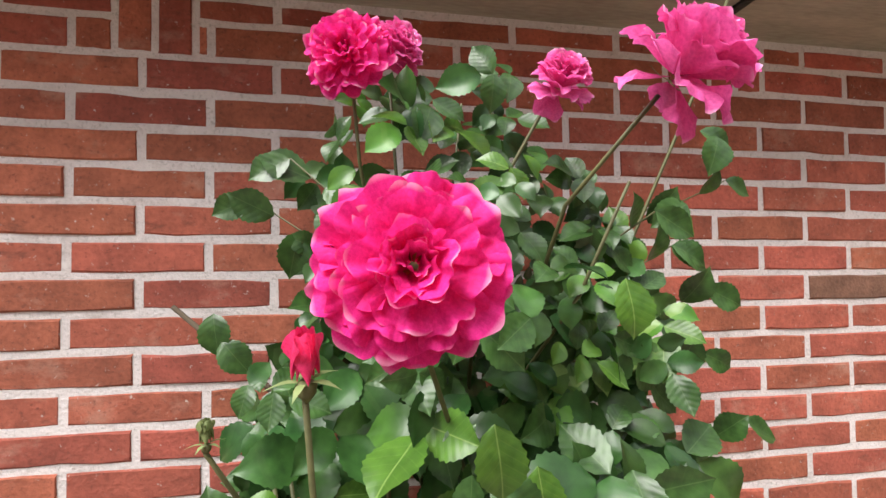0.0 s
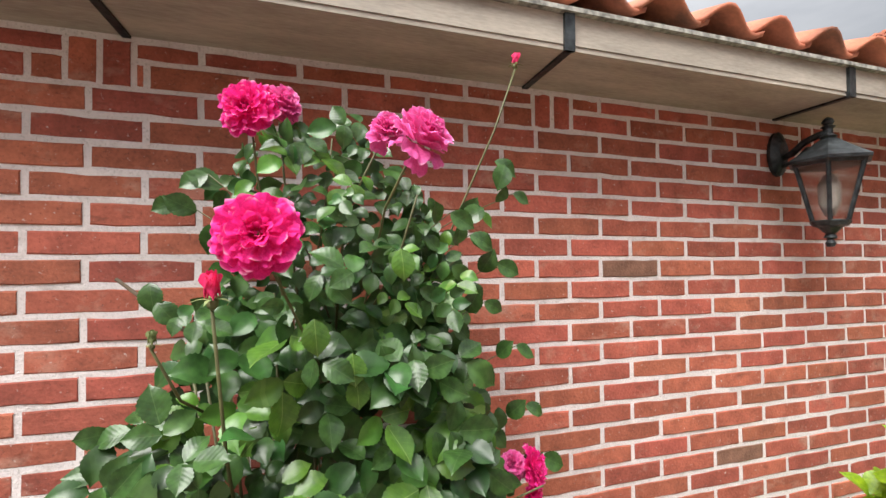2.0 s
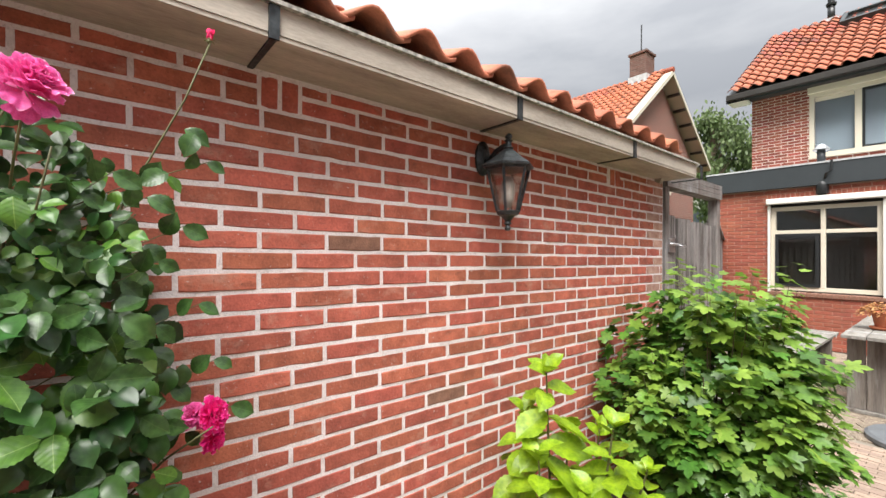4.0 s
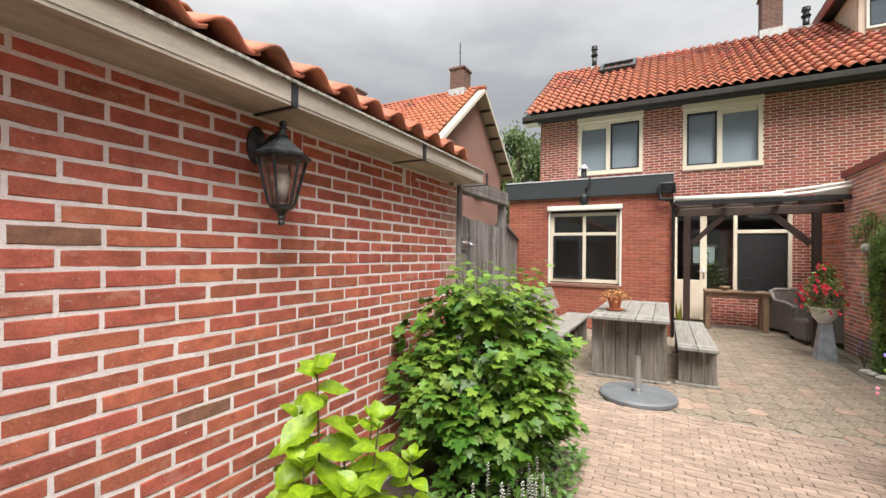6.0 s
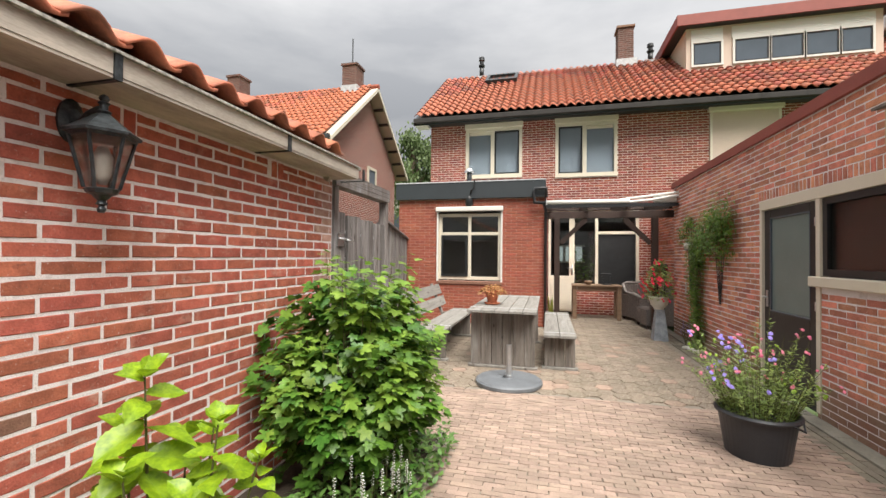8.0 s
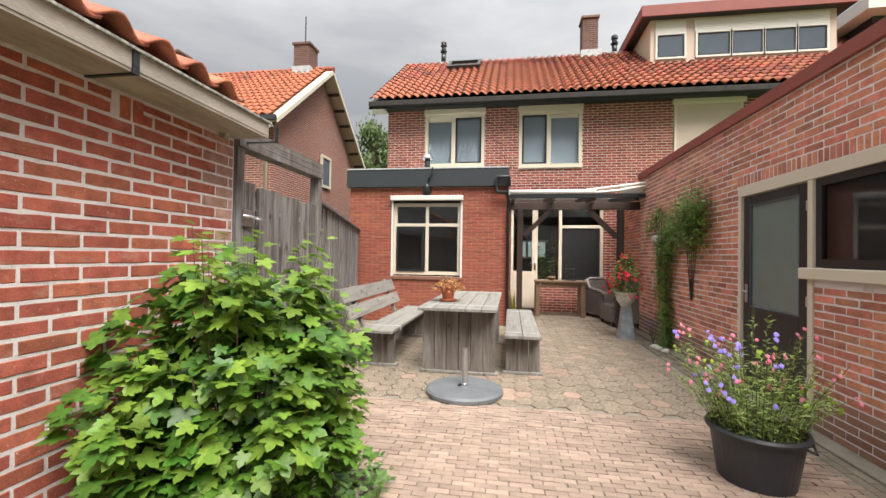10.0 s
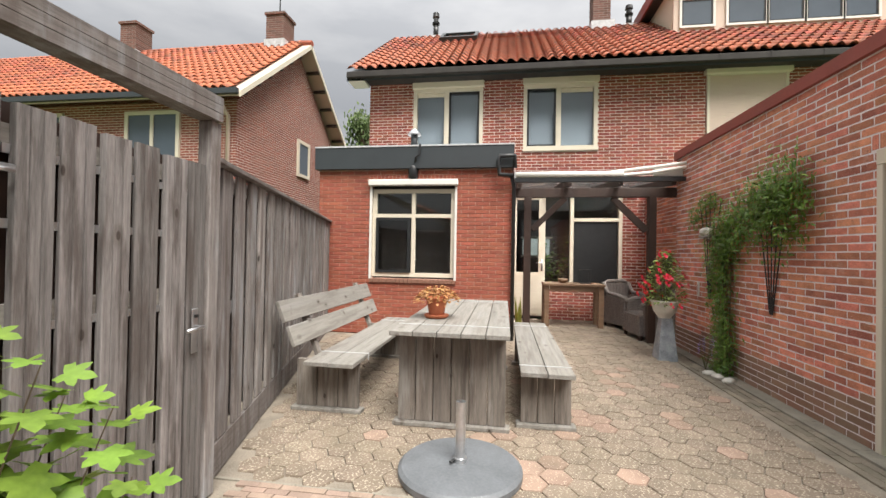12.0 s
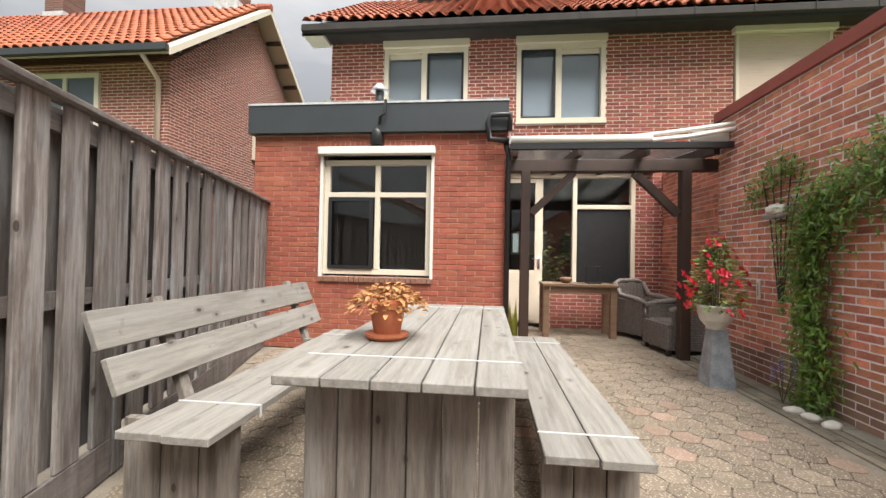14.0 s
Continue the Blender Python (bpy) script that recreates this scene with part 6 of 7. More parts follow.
foliage("blossom", reds, [leaf_geo(0.044, 0.034, seed=k) for k in range(3)], RED_FLOWER, fp, "bright red flowers")
bm = bmesh.new()
for k in range(7):
    a = k * 0.9
    tube(bm, ((0.03 * math.cos(a), 0.03 * math.sin(a), 0.15), (0.06 * math.cos(a), 0.06 * math.sin(a), 0.5), (0.1 * math.cos(a), 0.08 * math.sin(a), 0.75)), 0.004, 5)
part("stem", bm, STEM, fp, kind="stuff")
cyl = thing("black_stand", "black slim garden torch leaning by the pergola post", "torch", at=(10.55, -2.62, -0.01))
bm = bmesh.new()
tube(bm, ((0, 0, 0), (0, 0, 1.15)), 0.012, 8)
part("stick", bm, BLACK, cyl)
bm = bmesh.new()
lathe(bm, ((0.03, 1.1), (0.06, 1.18), (0.06, 1.3), (0.04, 1.32)), 12)
part("head", bm, BLACK, cyl)

# ---- black tub with flowers ----
tub = thing("planter", "black plastic tub with a rolled rim full of wild flowers", "planter", at=(5.53, -1.99, -0.01))
tub.scale = (0.92, 0.92, 0.98)
bm = bmesh.new()
lathe(bm, ((0.20, 0), (0.215, 0.01), (0.262, 0.30), (0.285, 0.305), (0.29, 0.32), (0.28, 0.335), (0.262, 0.335), (0.255, 0.28)), 40)
part("tub", bm, PLASTIC_POT, tub)
bm = bmesh.new()
lathe(bm, ((0.0, 0.27), (0.25, 0.28), (0.255, 0.281)), 24, cap=False)
part("soil", bm, SOIL, tub)
bm = bmesh.new()
tube(bm, ((0.28 * math.cos(3.6), 0.28 * math.sin(3.6), 0.31), (0.31 * math.cos(3.9), 0.31 * math.sin(3.9), 0.27), (0.28 * math.cos(4.2), 0.28 * math.sin(4.2), 0.31)), 0.008, 6)
part("handle", bm, PLASTIC_POT, tub)
rl = random.Random(21)
stems = bmesh.new()
frames, pinks, violets, pale = [], [], [], []
for k in range(110):
    a, r = rl.uniform(0, 2 * math.pi), 0.22 * math.sqrt(rl.random())
    lean_ = rl.uniform(0.05, 0.42)
    h = rl.uniform(0.25, 0.62) * (1 if rl.random() < 0.85 else 1.35)
    p0 = Vector((math.cos(a) * r, math.sin(a) * r, 0.26))
    p2 = Vector((math.cos(a) * (r + lean_ * 0.65), math.sin(a) * (r + lean_ * 0.75) , 0.26 + h))
    p1 = (p0 + p2) / 2 + Vector((0, 0, 0.06))
    tube(stems, (p0, p1, p2), 0.0022, 4, 0.5)
    for j in range(44):
        s = rl.uniform(0.05, 0.88)
        p = p0 * (1 - s) ** 2 + p1 * 2 * s * (1 - s) + p2 * s * s
        b = rl.uniform(0, 2 * math.pi)
        frames.append((oriented(p, (math.cos(b), math.sin(b), rl.uniform(0, 1.0)), (rl.uniform(-0.7, 0.7), rl.uniform(-0.7, 0.7), 1)), rl.uniform(0.5, 1.2)))
    group = pinks if k % 3 == 0 else violets if k % 3 == 1 and p2.y > -0.05 else pale if k % 9 == 2 else None
    if group is not None:
        for q in range(2):
            c = p2 + Vector((rl.uniform(-0.02, 0.02), rl.uniform(-0.02, 0.02), rl.uniform(-0.03, 0.02)))
            for j in range(6):
                b = 2 * math.pi * j / 6
                group.append((oriented(c, (math.cos(b) * 0.5, math.sin(b), math.cos(b) * 0.85), (-0.85, 0, 0.5)), rl.uniform(0.6, 1.0)))
part("stem", stems, STEM, tub, kind="stuff")
foliage("leaves", frames, [leaf_geo(0.05, 0.010, "lance", seed=k) for k in range(4)], TUB_LEAF, tub, "fine feathery green leaves")
foliage("blossom", pinks, [leaf_geo(0.017, 0.011, seed=k) for k in range(3)], PINK_FLOWER, tub, "pink flower heads")
foliage("blossom", violets, [leaf_geo(0.022, 0.015, seed=k) for k in range(3)], VIOLET_FLOWER, tub, "violet-blue flower heads")
foliage("blossom", pale, [leaf_geo(0.018, 0.012, seed=k) for k in range(3)], LIME_LEAF, tub, "pale yellow-green flower heads")

# ---- bird house, thermometer, trellises, ornament ----
bh = thing("bird_house", "pale wooden nest box with a sloping lid on the brick wall", "bird house", at=(5.21, RY, 2.19))
block("box_body", (-0.16, 0.16, 0.02, 0.2, -0.02, 0.22), PALE_WOOD, bh, bevel=0.003)
bm = bmesh.new()
v = box(bm, -0.2, 0.2, 0.0, 0.25, 0.221, 0.241)
for q in bm.verts:
    q.co.z += (0.25 - q.co.y) * 0.2
part("lid", bm, PLANK_V, bh)
block("back_board", (-0.05, 0.28, 0.001, 0.019, 0.0, 0.05), PLANK_V, bh)
# flat black disc stands for the shade inside the entrance hole
bm = bmesh.new()
lathe(bm, ((0.018, 0), (0.018, 0.004)), 14, pose(0.06, 0.2, 0.14, -90))
part("entrance_disc", bm, BLACK, bh)
th = thing("thermometer", "narrow white wall thermometer", "thermometer", at=(10.12, RY + 0.004, 0.80))
block("case", (-0.028, 0.028, 0.0, 0.012, 0.0, 0.19), WHITE, th, bevel=0.003)
block("tube", (-0.003, 0.003, 0.0125, 0.015, 0.03, 0.16), RED_TRIM, th)


def fan_trellis(x, z0, z1, spread):
    t = thing("trellis", "thin dark metal fan trellis fixed to the brick wall", "trellis", at=(x, RY + 0.02, z0))
    for k in range(5):
        f = (k - 2) / 2
        bm = bmesh.new()
        tube(bm, ((0.02 * f, 0, 0), (spread * 0.55 * f, 0, (z1 - z0) * 0.6), (spread * f, 0, (z1 - z0) * (1 - 0.08 * abs(f)))), 0.006, 6)
        part("rod", bm, BLACK, t)
    for h, s in ((0.55, 0.50), (0.8, 0.78)):
        bm = bmesh.new()
        tube(bm, ((-spread * s, 0.008, (z1 - z0) * h), (0, 0.008, (z1 - z0) * h * 1.03), (spread * s, 0.008, (z1 - z0) * h)), 0.005, 6)
        part("cross_rod", bm, BLACK, t)


fan_trellis(9.80, 0.80, 2.10, 0.27)
fan_trellis(8.60, 0.78, 1.95, 0.26)
orn = thing("ornament", "pale grey stone bird ornament on the trellis", "ornament", at=(9.80, RY + 0.07, 1.63))
bm = bmesh.new()
bmesh.ops.create_icosphere(bm, subdivisions=3, radius=0.075)
for v in bm.verts:
    v.co = Vector((v.co.x * 1.5, v.co.y * 0.7, v.co.z * 0.75)) * (1 + 0.35 * noise.noise(v.co * 22))
part("carving", bm, STONEWARE, orn)
bm = bmesh.new()
tube(bm, ((-0.16, 0, -0.05), (0.0, 0.02, -0.07), (0.16, 0, -0.05)), 0.018, 8)
part("perch", bm, PLANK, orn)
st = thing("border_stone", "pale rounded stone at the climber's foot", "stone", "stones at the climber", at=(9.18, -2.66, 0.015))
bm = bmesh.new()
bmesh.ops.create_icosphere(bm, subdivisions=2, radius=0.06)
for v in bm.verts:
    v.co = Vector((v.co.x * 1.2, v.co.y, v.co.z * 0.55)) * (1 + 0.3 * noise.noise(v.co * 14))
part("stone", bm, STONEWARE, st, smooth=True)
copy_thing(st, pose(9.33, -2.64, 0.012, 0, 0, 60))
copy_thing(st, pose(9.05, -2.70, 0.012, 0, 0, 120))

# ---- climber on the right wall ----
cl = thing("climber", "green trailing climber with slim leaflets on a brick wall", "climbing plant")
rl = random.Random(31)
bm = bmesh.new()
for k in range(6):
    x = 9.40 + 0.05 * (k - 3)
    tube(bm, ((x, RY + 0.05, 0.0), (x + 0.04 * math.sin(k), RY + 0.06, 0.6), (x - 0.05, RY + 0.07, 1.2), (x - 0.2 * k + 0.4, RY + 0.08, 1.8)), 0.006, 5, 0.5)
part("stem", bm, BARK, cl, kind="stuff")
frames = []


def spray(x, z, count, sx, sz, depth):
    for k in range(count):
        px, pz = rl.gauss(x, sx), rl.gauss(z, sz)
        out = rl.uniform(0.02, depth)
        d = Vector((rl.uniform(-1, 1), rl.uniform(0.1, 0.9), rl.uniform(-1.2, 0.4)))
        frames.append((oriented((px, RY + out, max(0.03, pz)), d, (rl.uniform(-0.4, 0.4), 1, 0.9)), rl.uniform(0.6, 1.25)))


for k in range(34):
    f = k / 33
    spray(9.40 - 0.05 * math.sin(f * 7), 0.05 + 1.4 * f, 64, 0.10 + 0.04 * f, 0.05, 0.13)
for k in range(60):
    f = rl.random()
    x = 9.50 - 1.38 * f
    spray(x, 1.50 + 0.45 * f + rl.uniform(-0.20, 0.18), 64, 0.12, 0.10 + 0.02 * f, 0.16 + 0.12 * f)
for k in range(18):
    f = rl.random()
    spray(9.5 + 0.7 * f, 1.92 + 0.14 * math.sin(f * 5), 22, 0.09, 0.06, 0.12)
for k in range(10):
    f = rl.random()
    spray(8.6 - 0.5 * f, 1.35 + 0.3 * f, 22, 0.09, 0.12, 0.14)
foliage("leaves", frames, [leaf_geo(0.062, 0.017, "lance", droop=0.35, seed=k) for k in range(5)], VINE_LEAF, cl, "slim green leaflets")
lav = thing("lavender", "thin violet-flowered herb at the wall's foot", "plant", at=(9.52, -2.68, 0.0))
frames, stems = [], bmesh.new()
for k in range(16):
    a, h = rl.uniform(0, 6.28), rl.uniform(0.25, 0.42)
    tip = Vector((0.12 * math.cos(a), 0.07 * math.sin(a), h))
    tube(stems, ((0, 0, 0), tip * 0.5, tip), 0.0018, 4)
    for j in range(9):
        frames.append((oriented(tip - Vector((0, 0, 0.012 * j)), (math.cos(j * 2.4), math.sin(j * 2.4), 0.5), (0, 0, 1)), 1))
part("stem", stems, STEM, lav, kind="stuff")
foliage("blossom", frames, [leaf_geo(0.014, 0.010)], VIOLET_FLOWER, lav)
sv = thing("sword_plant", "yellow-striped sword-leaved plant by the drainpipe", "plant", at=(11.15, -0.60, 0.0))
frames = []
for k in range(14):
    a = rl.uniform(0, 6.28)
    frames.append((oriented((0.03 * math.cos(a), 0.03 * math.sin(a), 0.0), (0.16 * math.cos(a), 0.16 * math.sin(a), 1), (math.cos(a), math.sin(a), 0)), rl.uniform(0.7, 1.1)))
foliage("leaves", frames, [leaf_geo(0.62, 0.05, "lance", droop=0.05)], STRIPE, sv, kind="")

# ---- currant bush ----
bush = thing("currant_bush", "dense currant bush with bright lobed leaves beside the garage wall", "bush", at=(4.38, 0.66, 0.0))
rl = random.Random(41)
bm = bmesh.new()
tips = []
for k in range(26):
    a = rl.uniform(0, 2 * math.pi)
    r = rl.uniform(0.1, 0.42)
    h = rl.uniform(0.9, 1.2) * (1 - 0.35 * (r / 0.5) ** 2)
    tip = Vector((math.cos(a) * r, math.sin(a) * r, h))
    tube(bm, (Vector((0.05 * math.cos(a), 0.05 * math.sin(a), 0)), tip * 0.55 + Vector((0, 0, -0.02)), tip), 0.009, 5, 0.3)
    tips.append(tip)
more = random.Random(43)
shoots = [(0.5 * math.cos(a) * f, 0.48 * math.sin(a) * f, 1.22 - 0.45 * f * f) for a, f in ((more.uniform(2.6, 6.6), more.uniform(0.5, 1.1)) for _ in range(20))] + [(0.36 * math.cos(a), 0.3 * math.sin(a) - 0.05, more.uniform(1.22, 1.42)) for a in (more.uniform(0, 6.28) for _ in range(12))] + [(-0.16, 0.1, 1.42), (-0.02, 0.14, 1.36), (0.2, 0.05, 1.38), (0.26, -0.24, 1.28), (0.08, -0.3, 1.22), (-0.3, -0.1, 1.25), (0.42, -0.12, 1.18), (0.52, -0.30, 1.02), (0.48, -0.38, 0.92), (0.52, -0.2, 1.04), (0.50, -0.30, 0.80), (0.42, -0.38, 0.74), (0.43, -0.26, 1.12)]
for s in shoots:
    tube(bm, ((s[0] * 0.4, s[1] * 0.4, s[2] * 0.35), (s[0] * 0.88, s[1] * 0.88, s[2] * 0.8), s), 0.0028, 5, 0.4)
part("stem", bm, BARK, bush, kind="stuff")
frames_d, frames_l = [], []
for k in range(3300):
    u, v_ = rl.uniform(0, 2 * math.pi), rl.uniform(-0.75, 1)
    c = math.sqrt(1 - v_ * v_)
    n_ = Vector((math.cos(u) * c, math.sin(u) * c, v_))
    lump = 1 + 0.75 * noise.noise(n_ * 3.1 + Vector((3, 1, 0)))
    depth = 1 - 0.42 * rl.random() ** 2
    p = Vector((n_.x * 0.41, n_.y * 0.47, 0.62 + n_.z * 0.54))
    p = Vector((0, 0, 0.62)) + (p - Vector((0, 0, 0.62))) * lump * depth
    if p.y > 0.52 or p.z < 0.06:
        continue
    d = Vector((n_.x + rl.uniform(-0.7, 0.7), n_.y + rl.uniform(-0.7, 0.7), rl.uniform(-0.9, 0.35)))
    nn = Vector((n_.x * 0.6 + rl.uniform(-0.4, 0.4), n_.y * 0.6 + rl.uniform(-0.4, 0.4), 0.9))
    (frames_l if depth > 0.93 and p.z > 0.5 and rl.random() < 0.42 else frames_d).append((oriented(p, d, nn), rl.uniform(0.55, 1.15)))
for s in shoots:
    for j in range(13):
        f = 0.55 + 0.45 * (j / 12) ** 0.8
        b = j * 2.4
        g = 0.88 + 0.12 * (f - 0.55) / 0.45
        p = Vector((s[0] * g, s[1] * g, s[2] * (0.8 + 0.2 * (f - 0.55) / 0.45)))
        droop_ = -0.75 + 0.9 * j / 12 + rl.uniform(-0.25, 0.25)
        frames_l.append((oriented(p + Vector((math.cos(b), math.sin(b), 0.3)) * 0.035, (math.cos(b), math.sin(b), droop_), (math.cos(b) * 0.5 + rl.uniform(-0.4, 0.4), math.sin(b) * 0.5 - 0.25, 0.9)), 1.12 - 0.6 * (j / 12)))
frames_d.sort(key=lambda f: (f[0].translation - Vector((-0.3, -0.5, 0.7))).length)
lobed = [leaf_geo(0.078, 0.084, "lobed", fold=0.10, droop=0.18, seed=k) for k in range(6)]
lob_mesh = [geo_mesh("leaf", g, BUSH_LEAF) for g in lobed]
for k, (m, s) in enumerate(frames_d[:260]):
    ob = new("leaf", lob_mesh[k % 6])
    ob.parent = bush
    ob.matrix_basis = m @ Matrix.Diagonal((s, s, s, 1))
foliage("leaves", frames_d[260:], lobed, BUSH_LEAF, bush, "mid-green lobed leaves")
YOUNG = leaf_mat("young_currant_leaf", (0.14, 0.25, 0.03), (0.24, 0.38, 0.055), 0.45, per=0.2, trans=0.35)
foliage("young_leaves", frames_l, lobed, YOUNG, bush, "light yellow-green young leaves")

# ---- low herbs ----
hb = thing("ground_cover", "low dark herbs with white flower spikes under the bush", "plant", at=(4.3, 0.30, 0.0), kind="stuff")
frames, spikes, stems = [], [], bmesh.new()
for k in range(1900):
    p = Vector((rl.uniform(-1.0, 0.75), rl.uniform(-0.16, 0.5), rl.uniform(0.01, 0.17)))
    b = rl.uniform(0, 6.28)
    frames.append((oriented(p, (math.cos(b), math.sin(b), rl.uniform(-0.1, 1.0)), (rl.uniform(-0.6, 0.6), rl.uniform(-0.6, 0.6), 1)), rl.uniform(0.6, 1.2)))
for k in range(26):
    x, y, h = rl.uniform(-0.50, 0.05), rl.uniform(-0.10, 0.2), rl.uniform(0.22, 0.42)
    tube(stems, ((x, y, 0), (x + 0.01, y, h)), 0.002, 4)
    for j in range(20):
        spikes.append((oriented((x + 0.01, y, h - 0.006 * j), (math.cos(j * 2.4), math.sin(j * 2.4), 0.4), (0, 0, 1)), 1))
foliage("leaves", frames, [leaf_geo(0.055, 0.028, seed=k) for k in range(4)], HERB_LEAF, hb)
part("stem", stems, STEM, hb, kind="stuff")
foliage("blossom", spikes, [leaf_geo(0.011, 0.009)], WHITE_FLOWER, hb, "white flower spikes")

# ---- lime-leaved shrub ----
lime = thing("hydrangea", "young shrub with large bright lime-green leaves at the garage wall", "shrub", at=(3.20, 0.78, 0.0))
big_leaf = [leaf_geo(0.17, 0.108, fold=0.22, droop=0.22, seed=50 + k, fine=True) for k in range(5)]
big_mesh = [geo_mesh("leaf", g, LIME_LEAF) for g in big_leaf]
stems_at = [((-0.05, 0.05), 1.03, 1.0), ((0.02, -0.19), 0.86, 0.85), ((0.12, -0.08), 0.80, 0.7), ((0.0, 0.2), 0.80, 0.9), ((-0.16, 0.0), 0.74, 1.0), ((0.16, -0.25), 0.70, 0.7), ((-0.05, -0.15), 0.62, 1.0), ((0.2, 0.12), 0.7, 0.9)]
bm = bmesh.new()
for (sx, sy), h, sc in stems_at:
    tube(bm, ((sx * 0.3, sy * 0.3, 0), (sx * 0.8, sy * 0.8, h * 0.6), (sx, sy, h - 0.04)), 0.008, 6, 0.4)
part("stem", bm, STEM, lime, kind="stuff")
rl = random.Random(61)
for (sx, sy), h, sc in stems_at:
    for tier in range(5):
        z = h - 0.04 - tier * 0.085
        turn = tier * 1.45 + rl.random()
        for j in range(3 if tier else 5):
            b = turn + j * (math.tau / 3 if tier else math.tau / 5)
            s = sc * (0.56 if tier == 0 else 0.82 if tier == 1 else 1.02) * rl.uniform(0.88, 1.12)
            up = (1.0 if tier == 0 else 0.35 - 0.2 * tier) + rl.uniform(-0.35, 0.25)
            z_off = rl.uniform(-0.025, 0.025)
            ob = new("leaf", big_mesh[rl.randrange(5)])
            ob.parent = lime
            ob.matrix_basis = oriented((sx, sy, z + z_off), (math.cos(b), math.sin(b), up), (rl.uniform(-0.5, 0.35), rl.uniform(-0.75, 0.2), 0.9)) @ Matrix.Diagonal((s, s, s, 1))

# ---- rose ----
rose = thing("rose_bush", "tall rose bush with glossy leaves and ruffled magenta blooms", "rose bush", at=(1.55, 1.0, 0.0))
RB = Vector((1.55, 1.0, 0.0))


def petal_geo(length, spread, curl, ruffle, seed, roll=0.12):
    """A broad fan of a petal with a rounded, wavy and slightly rolled rim."""
    r = random.Random(seed)
    p1, p2, p3 = (r.uniform(0, 6.28) for _ in range(3))
    notch = r.uniform(-0.3, 0.3)
    verts, faces = [], []
    nu, nv = 21, 10
    for j in range(nv):
        t = j / (nv - 1)
        for i in range(nu):
            q = i / (nu - 1) * 2 - 1
            a = q * spread * (0.75 + 0.25 * t)
            rim = 1 + 0.035 * math.sin(4.5 * q + p1) + 0.022 * math.sin(10 * q + p2) - 0.07 * math.exp(-((q - notch) / 0.12) ** 2) - 0.16 * q ** 4
            rad = length * t * (1 + (rim - 1) * t ** 2)
            edge = t ** 3.2
            z = curl * length * t * t + 0.24 * length * q * q * t * (1 - 0.55 * t)
            z += ruffle * length * edge * (0.55 * math.sin(5.2 * q + p3) + 0.28 * math.sin(11 * q + p1) + 0.1 * math.sin(19 * q + p2))
            z -= roll * length * max(0.0, t - 0.82) / 0.18 * (0.6 + 0.4 * math.sin(3 * q + p2))
            verts.append((rad * math.cos(a), rad * math.sin(a) * 0.92, z))
    for j in range(nv - 1):
        for i in range(nu - 1):
            a = j * nu + i
            faces.append((a, a + nu, a + nu + 1, a + 1))
    return verts, faces


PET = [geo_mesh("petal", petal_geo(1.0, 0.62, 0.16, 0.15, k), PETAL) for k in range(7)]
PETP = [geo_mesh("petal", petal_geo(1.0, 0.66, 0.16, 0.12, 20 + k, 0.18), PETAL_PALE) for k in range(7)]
PETB = [geo_mesh("petal", petal_geo(1.0, 0.55, 0.25, 0.015, 40 + k, 0.05), PETAL_BUD) for k in range(3)]


def bloom(at, axis, radius, pale=False, seed=0, stem_to=None):
    r = random.Random(seed)
    m = oriented(Vector(at) - RB, Vector(axis).orthogonal(), axis)
    b = new("bloom")
    b.parent = rose
    b.matrix_basis = m
    tagged(b, label="pale pink ruffled rose bloom" if pale else "bright magenta ruffled rose bloom")
    src = PETP if pale else PET
    rings = ((8, 1.0, -10), (8, 0.97, 3), (8, 0.88, 15), (7, 0.78, 30), (6, 0.66, 45), (5, 0.54, 58), (3, 0.42, 70))
    if pale:
        rings = ((3, 0.95, -40), (6, 1.0, 0), (7, 1.0, 24), (7, 0.98, 44), (7, 0.92, 58), (6, 0.86, 70), (6, 0.78, 80), (5, 0.7, 88))
    for ri, (count, size, lift) in enumerate(rings):
        for k in range(count):
            a = 360 * (k + 0.5 * (ri % 2)) / count + r.uniform(-12, 12)
            s = radius * size * r.uniform(0.86, 1.06)
            ob = new("petal", src[r.randrange(7)])
            ob.parent = b
            ob.matrix_basis = pose(0, 0, -0.08 * radius + 0.035 * radius * ri, 0, 0, a) @ pose(radius * 0.05, 0, 0, 0, -lift + r.uniform(-13, 9), 0) @ Matrix.Diagonal((s, s, s, 1))
    if not pale:
        fr = []
        for k in range(36):
            a = r.uniform(0, 6.28)
            q = radius * 0.13 * math.sqrt(r.random())
            fr.append((oriented((q * math.cos(a), q * math.sin(a), radius * 0.16), (math.cos(a) * 0.5, math.sin(a) * 0.5, 1), (1, 0, 0)), radius))
        foliage("stamen", fr, [leaf_geo(0.26, 0.04, "lance")], DRY_LEAF, b, "golden stamens")
    sp = [(oriented((0, 0, -0.12 * radius), (math.cos(k * 1.257), math.sin(k * 1.257), -0.25), (0, 0, -1)), radius) for k in range(5)]
    foliage("calyx", sp, [leaf_geo(0.5, 0.14, "lance")], SEPAL, b, kind="")


def stem(points, radius=0.003, name="stem"):
    bm = bmesh.new()
    tube(bm, [Vector(p) - RB for p in points], radius, 6, 0.7)
    part(name, bm, BARK if name == "cut_stem" else STEM, rose, smooth=True)


